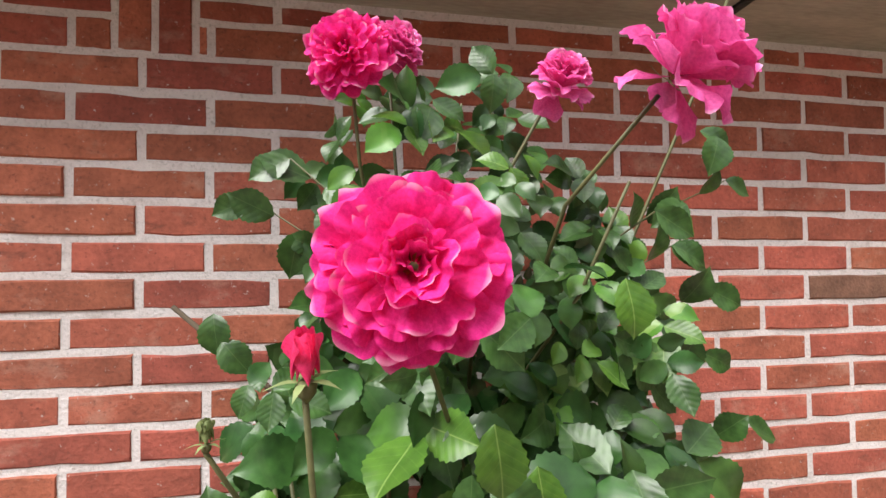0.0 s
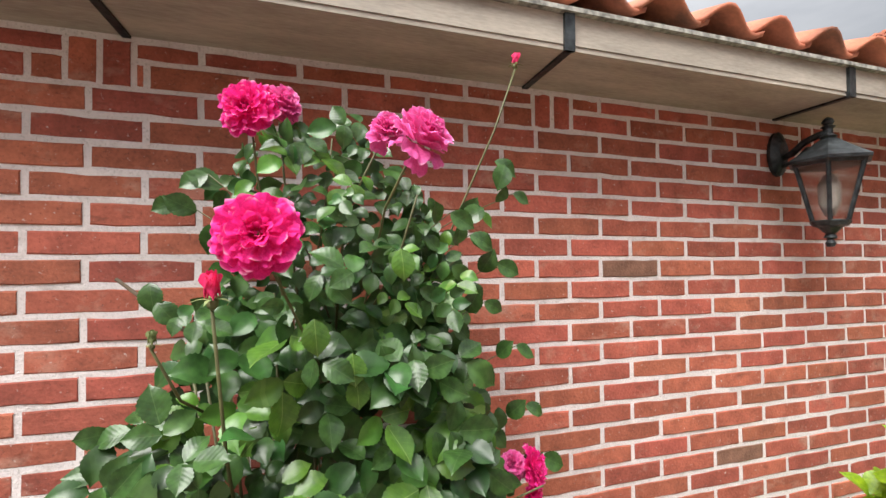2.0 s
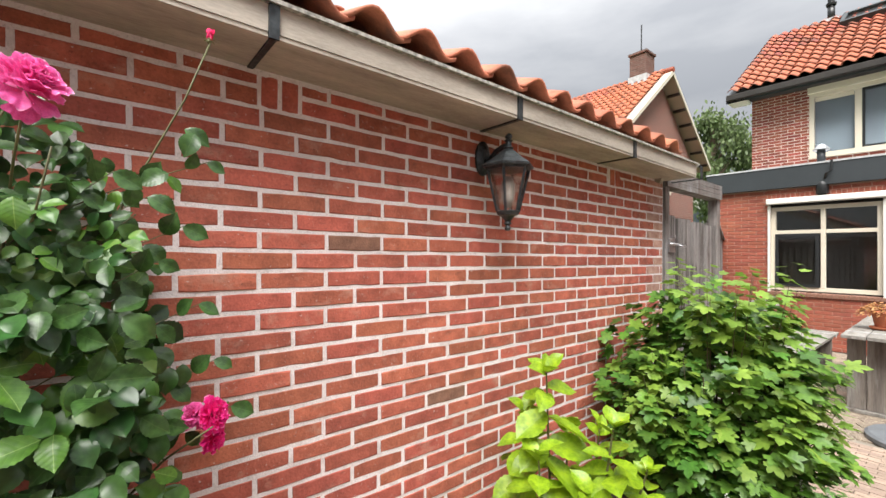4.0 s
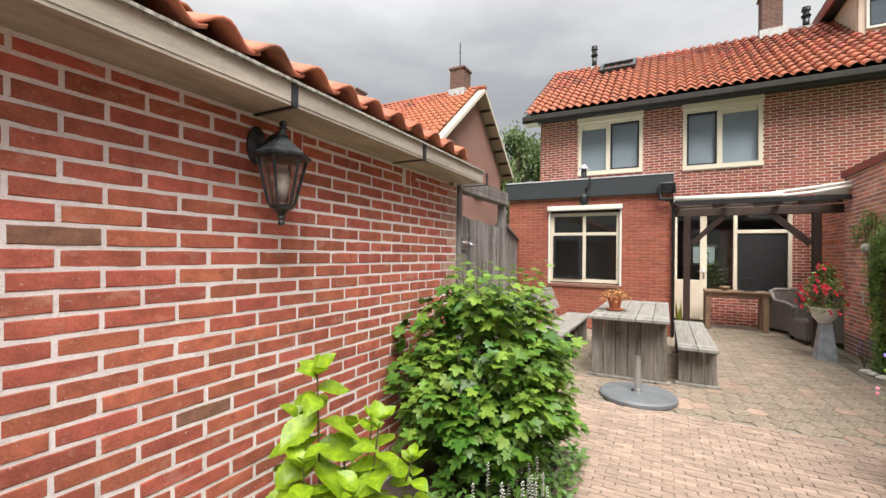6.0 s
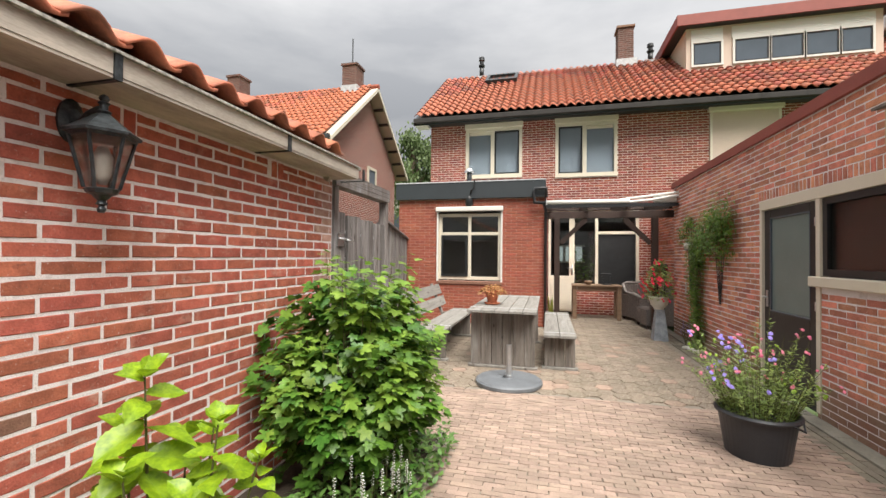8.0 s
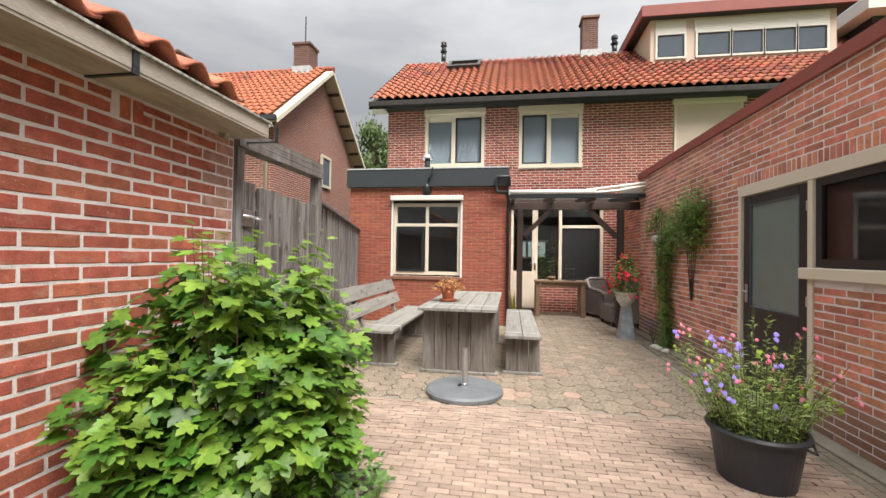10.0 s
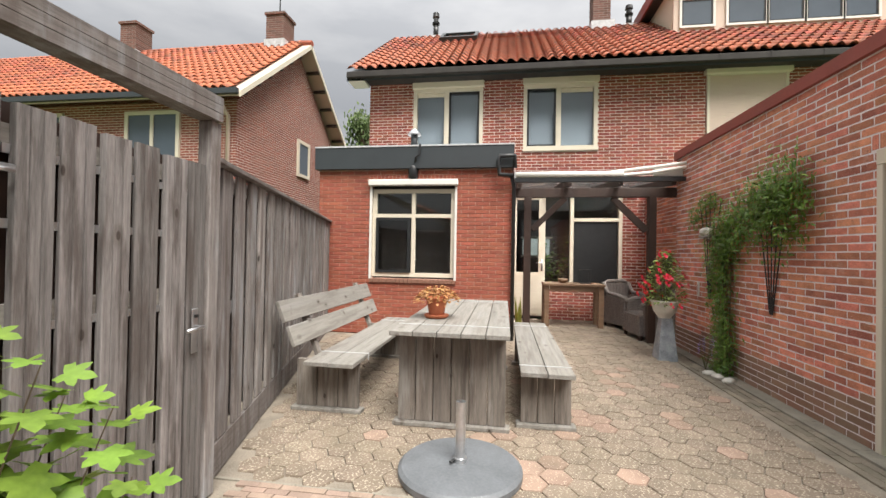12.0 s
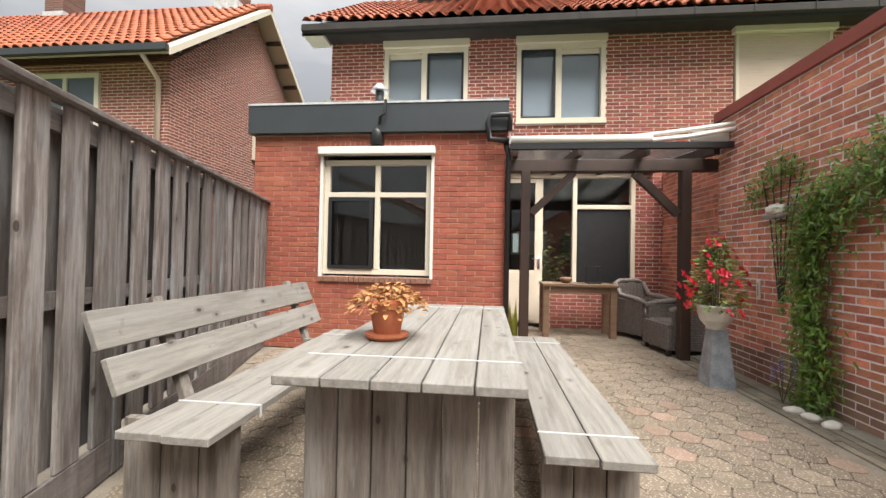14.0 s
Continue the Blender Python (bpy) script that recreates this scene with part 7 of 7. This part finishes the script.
def bud(at, axis, size, petals=None):
    m = oriented(Vector(at) - RB, Vector(axis).orthogonal(), axis)
    b = new("bud")
    b.parent = rose
    b.matrix_basis = m
    tagged(b, label="closed greenish rose bud" if petals else "tight crimson rose bud")
    for k in range(7):
        ob = new("petal", (petals or PETB)[k % 3])
        ob.parent = b
        s = size * (1.0 - 0.04 * k)
        ob.matrix_basis = pose(0, 0, -size * 0.45, 0, 0, 51 * k * 2.4) @ pose(size * (0.30 - 0.035 * k), 0, 0, 0, -84, 0) @ Matrix.Diagonal((s, s * 1.0, s * 1.3, 1))
    sp = [(oriented((0.1 * size * math.cos(k * 1.257), 0.1 * size * math.sin(k * 1.257), -0.45 * size), (math.cos(k * 1.257), math.sin(k * 1.257), 0.5), (0, 0, 1)), size) for k in range(5)]
    foliage("calyx", sp, [leaf_geo(0.55, 0.16, "lance", droop=0.6)], SEPAL, b, kind="")
    bm = bmesh.new()
    lathe(bm, ((0.02 * size, -0.85 * size), (0.17 * size, -0.68 * size), (0.2 * size, -0.5 * size), (0.12 * size, -0.42 * size)), 10)
    part("hip", bm, STEM, b, smooth=True)


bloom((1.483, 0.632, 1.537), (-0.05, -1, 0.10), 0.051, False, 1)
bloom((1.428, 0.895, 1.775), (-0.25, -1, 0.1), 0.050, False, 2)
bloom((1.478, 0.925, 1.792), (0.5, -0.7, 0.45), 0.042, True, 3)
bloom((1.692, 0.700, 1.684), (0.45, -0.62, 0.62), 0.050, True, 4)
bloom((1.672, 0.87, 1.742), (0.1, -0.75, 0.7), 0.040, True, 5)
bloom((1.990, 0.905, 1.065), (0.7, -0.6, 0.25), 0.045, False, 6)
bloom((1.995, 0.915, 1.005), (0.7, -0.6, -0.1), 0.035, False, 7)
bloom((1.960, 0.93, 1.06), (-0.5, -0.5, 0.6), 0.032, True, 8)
bud((1.978, 0.948, 1.965), (0.1, -0.1, 1), 0.028)
bud((1.412, 0.725, 1.470), (-0.05, -0.15, 1), 0.040)
GREEN_BUD = [geo_mesh("petal", petal_geo(1.0, 0.5, 0.25, 0.015, 40 + k, 0.0), SEPAL) for k in range(3)]
bud((1.318, 0.80, 1.392), (-0.05, 0, 1), 0.022, GREEN_BUD)
stem(((1.60, 0.98, 0.9), (1.58, 0.93, 1.25), (1.50, 0.72, 1.47), (1.483, 0.65, 1.525)))
stem(((1.55, 1.0, 1.1), (1.47, 0.97, 1.5), (1.44, 0.93, 1.66), (1.432, 0.91, 1.75)))
stem(((1.55, 1.0, 1.1), (1.49, 0.97, 1.6), (1.476, 0.94, 1.77)))
stem(((1.62, 0.98, 1.15), (1.64, 0.94, 1.42), (1.665, 0.84, 1.60), (1.69, 0.72, 1.675)), 0.0030)
stem(((1.62, 0.94, 1.35), (1.69, 0.86, 1.50), (1.715, 0.80, 1.62)), 0.0026)
stem(((1.58, 0.98, 1.3), (1.60, 0.94, 1.6), (1.66, 0.88, 1.725)))
stem(((1.62, 1.0, 1.1), (1.80, 0.98, 1.5), (1.93, 0.96, 1.8), (1.978, 0.948, 1.945)))
stem(((1.43, 0.95, 0.9), (1.415, 0.82, 1.2), (1.412, 0.73, 1.44)), 0.0038)
stem(((1.40, 0.95, 1.2), (1.34, 0.86, 1.28), (1.318, 0.80, 1.375)), 0.003)
stem(((1.40, 1.05, 1.26), (1.28, 1.09, 1.36), (1.145, 1.12, 1.467)), 0.0055, "cut_stem")
stem(((1.52, 0.99, 1.35), (1.56, 0.98, 1.6), (1.575, 0.97, 1.755)), 0.0024)
stem(((1.60, 0.99, 1.30), (1.53, 0.96, 1.52), (1.47, 0.93, 1.63)), 0.0024)
stem(((1.66, 0.99, 1.25), (1.77, 0.95, 1.45), (1.84, 0.92, 1.52)), 0.0024)
stem(((1.75, 1.0, 0.8), (1.90, 0.92, 0.98), (1.98, 0.84, 1.06)))
rl = random.Random(71)
for k in range(14):
    a = rl.uniform(-1, 1)
    stem(((1.55 + 0.04 * a, 1.05, 0.0), (1.55 + 0.14 * a, rl.uniform(0.92, 1.08), 0.7), (1.56 + 0.26 * a, rl.uniform(0.95, 1.08), rl.uniform(1.05, 1.45))), 0.004, "cane")
rose_leaf = [leaf_geo(0.064, 0.045, fold=0.2, droop=0.22, seed=80 + k, fine=True) for k in range(6)]
back_leaf = rose_leaf[:4]
dark_mesh = [geo_mesh("leaf", g, ROSE_LEAF) for g in rose_leaf]
light_mesh = [geo_mesh("leaf", g, ROSE_LEAF_L) for g in rose_leaf]


def outline(z):
    """Left, right and front reach of the bush at a height."""
    if z > 1.72:
        return 1.43, 1.66, 0.86
    if z > 1.5:
        f = (1.72 - z) / 0.22
        return 1.38, 1.72 + 0.10 * f, 0.86 - 0.07 * f
    if z > 1.15:
        f = (1.5 - z) / 0.35
        return 1.40 - 0.22 * f, 1.82 + 0.10 * f, 0.78 - 0.05 * f
    f = (1.15 - z) / 1.15
    return 1.18 - 0.02 * f, 1.91 + 0.04 * f, 0.72 + 0.06 * f


near, rest_f = [], []
blooms = [(1.483, 0.632, 1.537, 0.07), (1.428, 0.895, 1.775, 0.06), (1.70, 0.70, 1.697, 0.06)]
for k in range(700):
    z = 0.35 + 1.43 * rl.random() ** 0.72
    if rl.random() < (0.72 if z > 1.66 else 0.62 if z > 1.55 else 0.45 if z > 1.45 else 0.1):
        continue
    xl, xr, yf = outline(z)
    x = rl.uniform(xl, xr)
    edge = abs((x - (xl + xr) / 2) / ((xr - xl) / 2))
    layer = rl.random() ** 1.3
    y = yf + 0.12 * edge ** 2 + layer * (1.13 - yf) * 0.85
    if any((x - a) ** 2 + (y - b) ** 2 + (z - c) ** 2 < r * r for a, b, c, r in blooms):
        continue
    if y < 0.72 and (x - 1.478) ** 2 + (z - 1.53) ** 2 < 0.006:
        continue
    base_dir = Vector((rl.uniform(-1, 1), rl.uniform(-0.8, 0.1), rl.uniform(-0.9, 0.2))).normalized()
    nrm = Vector((rl.uniform(-0.8, 0.8), -1.0, rl.uniform(-0.1, 1.3)))
    p = Vector((x, y, z)) - RB
    size = rl.uniform(0.78, 1.18) * (1.08 if z < 1.4 else 0.82)
    light = layer < 0.35 and rl.random() < 0.20
    trio = [(p, base_dir, size)]
    side = base_dir.cross(nrm).normalized()
    for s in (-1, 1):
        trio.append((p - base_dir * 0.016, (side * s + base_dir * 0.35).normalized(), size * 0.82))
        if rl.random() < 0.5:
            trio.append((p - base_dir * 0.042, (side * s + base_dir * 0.2).normalized(), size * 0.7))
    for q, d, s in trio:
        fr = (oriented(q, d, nrm + Vector((rl.uniform(-0.3, 0.3), 0, rl.uniform(-0.3, 0.3)))), s)
        (near if layer < 0.3 and z > 0.85 else rest_f).append((fr, light))
rl.shuffle(near)
for k, ((m, s), light) in enumerate(near[:300]):
    ob = new("leaf", (light_mesh if light else dark_mesh)[k % 6])
    ob.parent = rose
    ob.matrix_basis = m @ Matrix.Diagonal((s, s, s, 1))
rest_f += near[300:]
foliage("leaves", [f for f, l in rest_f if not l], back_leaf, ROSE_LEAF, rose, "glossy dark green leaves")
foliage("young_leaves", [f for f, l in rest_f if l], back_leaf, ROSE_LEAF_L, rose, "light green young leaves")
special = [((1.546, 0.700, 1.425), 0), ((1.61, 0.775, 1.32), 0), ((1.676, 0.745, 1.525), 0), ((1.603, 0.765, 1.36), 0), ((1.30, 0.80, 1.16), 0), ((1.33, 0.76, 1.08), 0)]
for (px, py, pz), _ in special:
    ob = new("leaf", light_mesh[0])
    ob.parent = rose
    ob.matrix_basis = oriented(Vector((px, py, pz)) - RB, (0.1, -0.25, -1), (0, -1, 0.35)) @ Matrix.Diagonal((0.82, 0.86, 0.82, 1))
for (px, py, pz, dx) in ((1.22, 1.08, 1.46, 0.1), (1.235, 1.07, 1.42, 0.5), (1.93, 0.96, 1.73, 1), (1.95, 0.95, 1.72, -0.2), (1.86, 0.93, 1.56, 1), (1.90, 0.95, 1.62, -1)):
    ob = new("leaf", dark_mesh[2])
    ob.parent = rose
    ob.matrix_basis = oriented(Vector((px, py, pz)) - RB, (dx, -0.2, -0.5), (0, -1, 0.5))

rr = random.Random(77)
sprays = [(1.86, 0.93, 1.56), (1.93, 0.95, 1.50), (1.80, 0.88, 1.60), (1.98, 0.97, 1.66), (1.88, 0.9, 1.42), (1.96, 0.92, 1.32), (2.0, 0.95, 1.18), (2.04, 0.95, 1.06), (1.30, 0.98, 1.62), (1.36, 0.92, 1.66), (1.12, 0.93, 1.08), (1.10, 0.9, 0.98)]
for sx, sy, sz in sprays:
    tip = Vector((sx, sy, sz))
    inner_end = Vector((1.58 + 0.25 * (sx - 1.58), 0.98, sz - 0.16))
    stem((inner_end, (inner_end + tip) / 2 + Vector((0, 0, 0.01)), tip), 0.0016, "twig")
    for j in range(5):
        q = inner_end + (tip - inner_end) * (0.45 + 0.55 * j / 4)
        sgn = 1 if j % 2 else -1
        d = (tip - inner_end).normalized()
        out = Vector((d.x * 0.5 - sgn * 0.6 * d.z, -0.25, d.z * 0.3 + sgn * 0.5 - 0.35)) if j < 4 else Vector((d.x, -0.2, -0.4))
        ob = new("leaf", (light_mesh if rr.random() < 0.12 else dark_mesh)[rr.randrange(6)])
        ob.parent = rose
        sc = rr.uniform(0.7, 1.0)
        ob.matrix_basis = oriented(q - RB, out, (rr.uniform(-0.5, 0.5), -1, rr.uniform(0, 0.9))) @ Matrix.Diagonal((sc, sc, sc, 1))

# ---- far trees ----


def tree(at, height, crown, seed, label):
    t = thing("tree", label, "tree", at=at)
    r = random.Random(seed)
    bm = bmesh.new()
    tube(bm, ((0, 0, 0), (0.1, 0.05, height * 0.45), (0, 0.1, height * 0.9)), 0.22, 9, 0.25)
    clumps = []
    for k in range(26):
        a, h = r.uniform(0, 6.28), r.uniform(0.42, 0.98)
        rad = crown * math.sin(math.pi * min(1, (h - 0.3) / 0.72)) * r.uniform(0.5, 1.0)
        c = Vector((math.cos(a) * rad, math.sin(a) * rad, height * h))
        tube(bm, ((0, 0, height * (h - 0.14)), c * 0.6 + Vector((0, 0, height * h * 0.4)), c), 0.05, 5, 0.3)
        clumps.append((c, crown * r.uniform(0.28, 0.5)))
    part("trunk", bm, BARK, t)
    fr = []
    for c, s in clumps:
        for k in range(230):
            d = Vector((r.gauss(0, 1), r.gauss(0, 1), r.gauss(0, 1) * 1.2)) * s * 0.5
            fr.append((oriented(c + d, (r.uniform(-1, 1), r.uniform(-1, 1), -1.2), (r.uniform(-1, 1), r.uniform(-1, 1), 0.6)), r.uniform(0.7, 1.3)))
    foliage("crown", fr, [leaf_geo(0.24, 0.13, seed=k) for k in range(3)], TREE_LEAF, t, "loose grey-green crown")


tree((30, 8.8, -0.03), 10.2, 1.9, 1, "tall loose-leaved birch behind the houses")
tree((38, 12.5, -0.03), 9.5, 2.4, 2, "distant leafy tree behind the houses")
far = thing("far_house", "pale distant house between the two roofs", "house", at=(34, 7.5, -0.03))
block("wall", (0, 6, -3, 5, 0, 6.0), WHITE, far)
for k in range(4):
    for z in (0.9, 3.6):
        block("window", (-0.05, -0.002, -2.5 + 1.9 * k, -1.5 + 1.9 * k, z, z + 1.3), FROST, far)
block("roof", (-0.3, 6.3, -3.3, 5.3, 6.0, 6.4), GREY_PLASTIC, far)
hedge = thing("garden_closure", "plain rear garden fence closing the plot behind", kind="structure")
block("panel", (-3.2, -3.1, -2.86, 4.4, -0.03, 1.9), FENCE, hedge)

# ---- pieces: roof tiles, bricks, paving ----
tiled_roof(garage_roof, TILE_G, TILE_G, pose(-1.95, 1.0, 2.125, 25), 33, 5, 0.205, 0.36, 0.062, 0.014, 25, 120, segments=11)
slope_m = pose(12.50, 2.96, 5.075) @ Matrix(((0, math.cos(radians(SL)), -math.sin(radians(SL)), 0), (-1, 0, 0, 0), (0, math.sin(radians(SL)), math.cos(radians(SL)), 0), (0, 0, 0, 1)))
tiled_roof(house_roof, TILE_H, TILE_H, slope_m, 82, 15, 0.205, 0.36, 0.07, 0.012, 14, 300, segments=8)
n_slope = pose(NX0 - 0.52, 17.8, NEZ + 0.05) @ Matrix(((0, math.cos(radians(NSL)), -math.sin(radians(NSL)), 0), (-1, 0, 0, 0), (0, math.sin(radians(NSL)), math.cos(radians(NSL)), 0), (0, 0, 0, 1)))
tiled_roof(nb_roof, TILE, TILE, n_slope, 59, 15, 0.205, 0.36, 0.07, 0.012, 59, 300, segments=8)
bm = bmesh.new()
for k in range(38):
    lathe(bm, ((0.11, 0), (0.09, 0.34)), 8, pose(NRX, 17.6 - 0.32 * k, NRZ + 0.15, 90))
part("ridge", bm, TILE, nb_roof, "row of orange ridge tiles", kind="stuff")

browns = [(2.516, 1.484), (4.6, 0.8), (3.52, 0.98), (3.9, 1.2), (2.95, 0.86)]
pale_end = lambda c: c[0] > 4.80 + 0.16 * noise.noise(Vector((0, c[2] * 2.5, 5)))
lay_bricks(garage, "x", WALL_Y, -1, [c for c in garage_cells if c[1] > -0.6 and c[2] > 0.02 and not pale_end(c)], BRICK, BRICK_J, (1.9, 1.45), 300, browns, BRICK_BROWN, 1, PITCH - 0.013, COURSE - 0.013)
lay_bricks(annex, "y", AX, -1, annex_cells, BRICK_A, BRICK_AJ, (0.6, 1.5), 300, (), None, 2, 0.22 - 0.009, 0.0625 - 0.009)
lay_bricks(annex, "x", AY0, -1, annex_side, BRICK_A, BRICK_AJ, (0.6, 1.5), 0, (), None, 3, 0.22 - 0.009, 0.0625 - 0.009)
moss_cut = lambda c: c[2] < 0.30 + 0.09 * noise.noise(Vector((c[0] * 1.3, 0, 3)))
joined_boxes("damp_brickwork", [(c[0], c[1], RY - 0.024, RY + rnd.uniform(-0.001, 0.001), c[2], c[3]) for c in shed_cells if moss_cut(c)], BRICK_MOSS, shed, "dark damp mossy bricks")
shed_cells = [c for c in shed_cells if not moss_cut(c)]
pale_cut = lambda c: c[0] > 4.80 + 0.16 * noise.noise(Vector((0, c[2] * 2.5, 5)))
joined_boxes("pale_brickwork", [(c[0], c[1], WALL_Y + rnd.uniform(-0.001, 0.001), WALL_Y + 0.024, c[2], c[3]) for c in garage_cells if pale_cut(c)], BRICK_PALE, garage, "salt-stained pale end bricks")
lay_bricks(shed, "x", RY, 1, shed_cells, BRICK_R, BRICK_RJ, (8.0, 1.3), 300, (), None, 4, 0.22 - 0.011, 0.0625 - 0.011)
lay_bricks(shed, "x", RY - 0.23, 1, shed2_cells, BRICK_R, BRICK_RJ, (11, 1), 0, (), None, 5, 0.22 - 0.011, 0.0625 - 0.011)
lay_bricks(house, "y", HX, -1, house_cells, BRICK_HO, BRICK_H, (-1.2, 3.3), 300, (), None, 6, 0.22 - 0.012, 0.0625 - 0.012)

rnd = random.Random(17)
clinker_mesh = []
CW, CL = 0.0485, 0.132
for k in range(4):
    bm = bmesh.new()
    box(bm, -CW / 2 + 0.002, CW / 2 - 0.002, -CL / 2 + 0.002, CL / 2 - 0.002, -0.03, 0.0)
    bmesh.ops.bevel(bm, geom=[e for e in bm.edges], offset=0.003, segments=1, affect="EDGES")
    for v in bm.verts:
        v.co += Vector([rnd.uniform(-0.001, 0.001) for _ in range(3)])
    clinker_mesh.append(mesh_of("clinker", bm, CLINKER))
spots = []
for i in range(100):
    x = 6.40 - CW * i
    for j in range(34):
        y = -2.50 + CL * j + (CL / 2 if i % 2 else 0) + rnd.uniform(-0.004, 0.004)
        if y < 1.85 and not (x < 5.18 and y > 0.19) and not (x >= 5.18 and y > 1.12):
            spots.append((x, y))
spots.sort(key=lambda s: abs(s[0] - 5.3) + abs(s[1] + 0.8) * 0.7)
boxes = []
for k, (x, y) in enumerate(spots):
    dz = rnd.uniform(-0.0025, 0.0025)
    if k < 300:
        ob = new("clinker", clinker_mesh[k % 4])
        ob.parent = pavement
        ob.location = (x, y, dz)
        ob.rotation_euler = (rnd.uniform(-0.012, 0.012), rnd.uniform(-0.02, 0.02), rnd.uniform(-0.014, 0.014))
    else:
        a, b = rnd.uniform(0.0015, 0.0032), rnd.uniform(0.0015, 0.0032)
        boxes.append((x - CW / 2 + a, x + CW / 2 - b, y - CL / 2 + b, y + CL / 2 - a, -0.03, dz))
joined_boxes("clinkers", boxes, CLINKER_J, pavement, "pinkish clay paving clinkers")
STRIP_MAT = node_mat("mossy_grey_clinker", (0.19, 0.165, 0.125), 0.95, scale=5, vary=0.35, bump=0.6, fine=80, per_island=0.2)
boxes = []
for i in range(60):
    x = 1.0 + 0.2 * i
    for j in range(3):
        y = -2.70 + 0.066 * j
        xx = x + (0.1 if j % 2 else 0)
        if xx < 12.7:
            boxes.append((xx + 0.003, xx + 0.197, y + 0.002, y + 0.062, -0.03, rnd.uniform(-0.004, 0.001)))
joined_boxes("edge_clinkers", boxes, STRIP_MAT, pavement, "mossy grey edging clinkers")

HR = 0.101


def hex_mesh(material, seed):
    r = random.Random(seed)
    bm = bmesh.new()
    ring = [(math.sin(radians(60 * k + 30)) * HR * 0.97, math.cos(radians(60 * k + 30)) * HR * 0.97) for k in range(6)]
    ring = [(y, x) for x, y in ring]
    rings = []
    for f, z in ((0.985, -0.03), (1.0, -0.008), (0.965, 0.0)):
        rings.append([bm.verts.new((x * f + r.uniform(-0.002, 0.002), y * f + r.uniform(-0.002, 0.002), z)) for x, y in ring])
    for a, b in zip(rings, rings[1:]):
        for k in range(6):
            bm.faces.new((a[k], a[(k + 1) % 6], b[(k + 1) % 6], b[k]))
    bm.faces.new(rings[-1])
    return mesh_of("paver", bm, material)


hex_m = [hex_mesh(HEXP, k) for k in range(4)]
hex_r = [hex_mesh(HEXP_RED, 10 + k) for k in range(2)]
hexes = []
rowh, colw = HR * math.sqrt(3), HR * 1.5
for i in range(-1, 42):
    for j in range(-18, 34):
        x = 6.52 + i * rowh + (rowh / 2 if j % 2 else 0)
        y = -0.2 + j * colw
        if 6.49 < x < 12.95 and -2.44 < y < fence_y(x) - 0.08 and not (x > AX - 0.1 and y > AY0 - 0.1):
            hexes.append((x, y))
hexes.sort(key=lambda s: math.hypot(s[0] - 7.6, (s[1] + 1.2) * 1.0))
hv, hf = [], []
src = hex_m[0]
for k, (x, y) in enumerate(hexes):
    dz, rz = rnd.uniform(-0.003, 0.003), rnd.uniform(-0.01, 0.01)
    if k < 300:
        ob = new("paver", rnd.choice(hex_r) if rnd.random() < 0.16 else rnd.choice(hex_m))
        ob.parent = pavement
        ob.location = (x, y, dz)
        ob.rotation_euler = (rnd.uniform(-0.008, 0.008), rnd.uniform(-0.008, 0.008), rz)
    else:
        n0 = len(hv)
        hv += [(v.co.x + x, v.co.y + y, v.co.z + dz) for v in src.vertices]
        hf += [tuple(n0 + q for q in p.vertices) for p in src.polygons]
me = bpy.data.meshes.new("pavers")
me.from_pydata(hv, [], hf)
me.materials.append(HEXP_J)
ob = tagged(new("pavers", me), label="washed-gravel hexagonal pavers", kind="stuff")
ob.parent = pavement
for k in range(18):
    x = 5.0 + k * 0.5
    if x > 12.6:
        break
    block("edge_slab", (x, x + 0.494, -2.855, -2.71, -0.03, 0.008), KERB, pavement)
for k in range(9):
    y = -2.7 + 0.5 * k
    if y < 1.2:
        block("kerb_joint", (6.425, 6.445, y, y + 0.496, -0.03, -0.002), KERB, pavement)
for k in range(16):
    x = -2.0 + k * 0.45
    if x < 5.0:
        block("bed_edging", (x, x + 0.445, 0.255, 0.295, -0.03, 0.035), KERB, pavement)
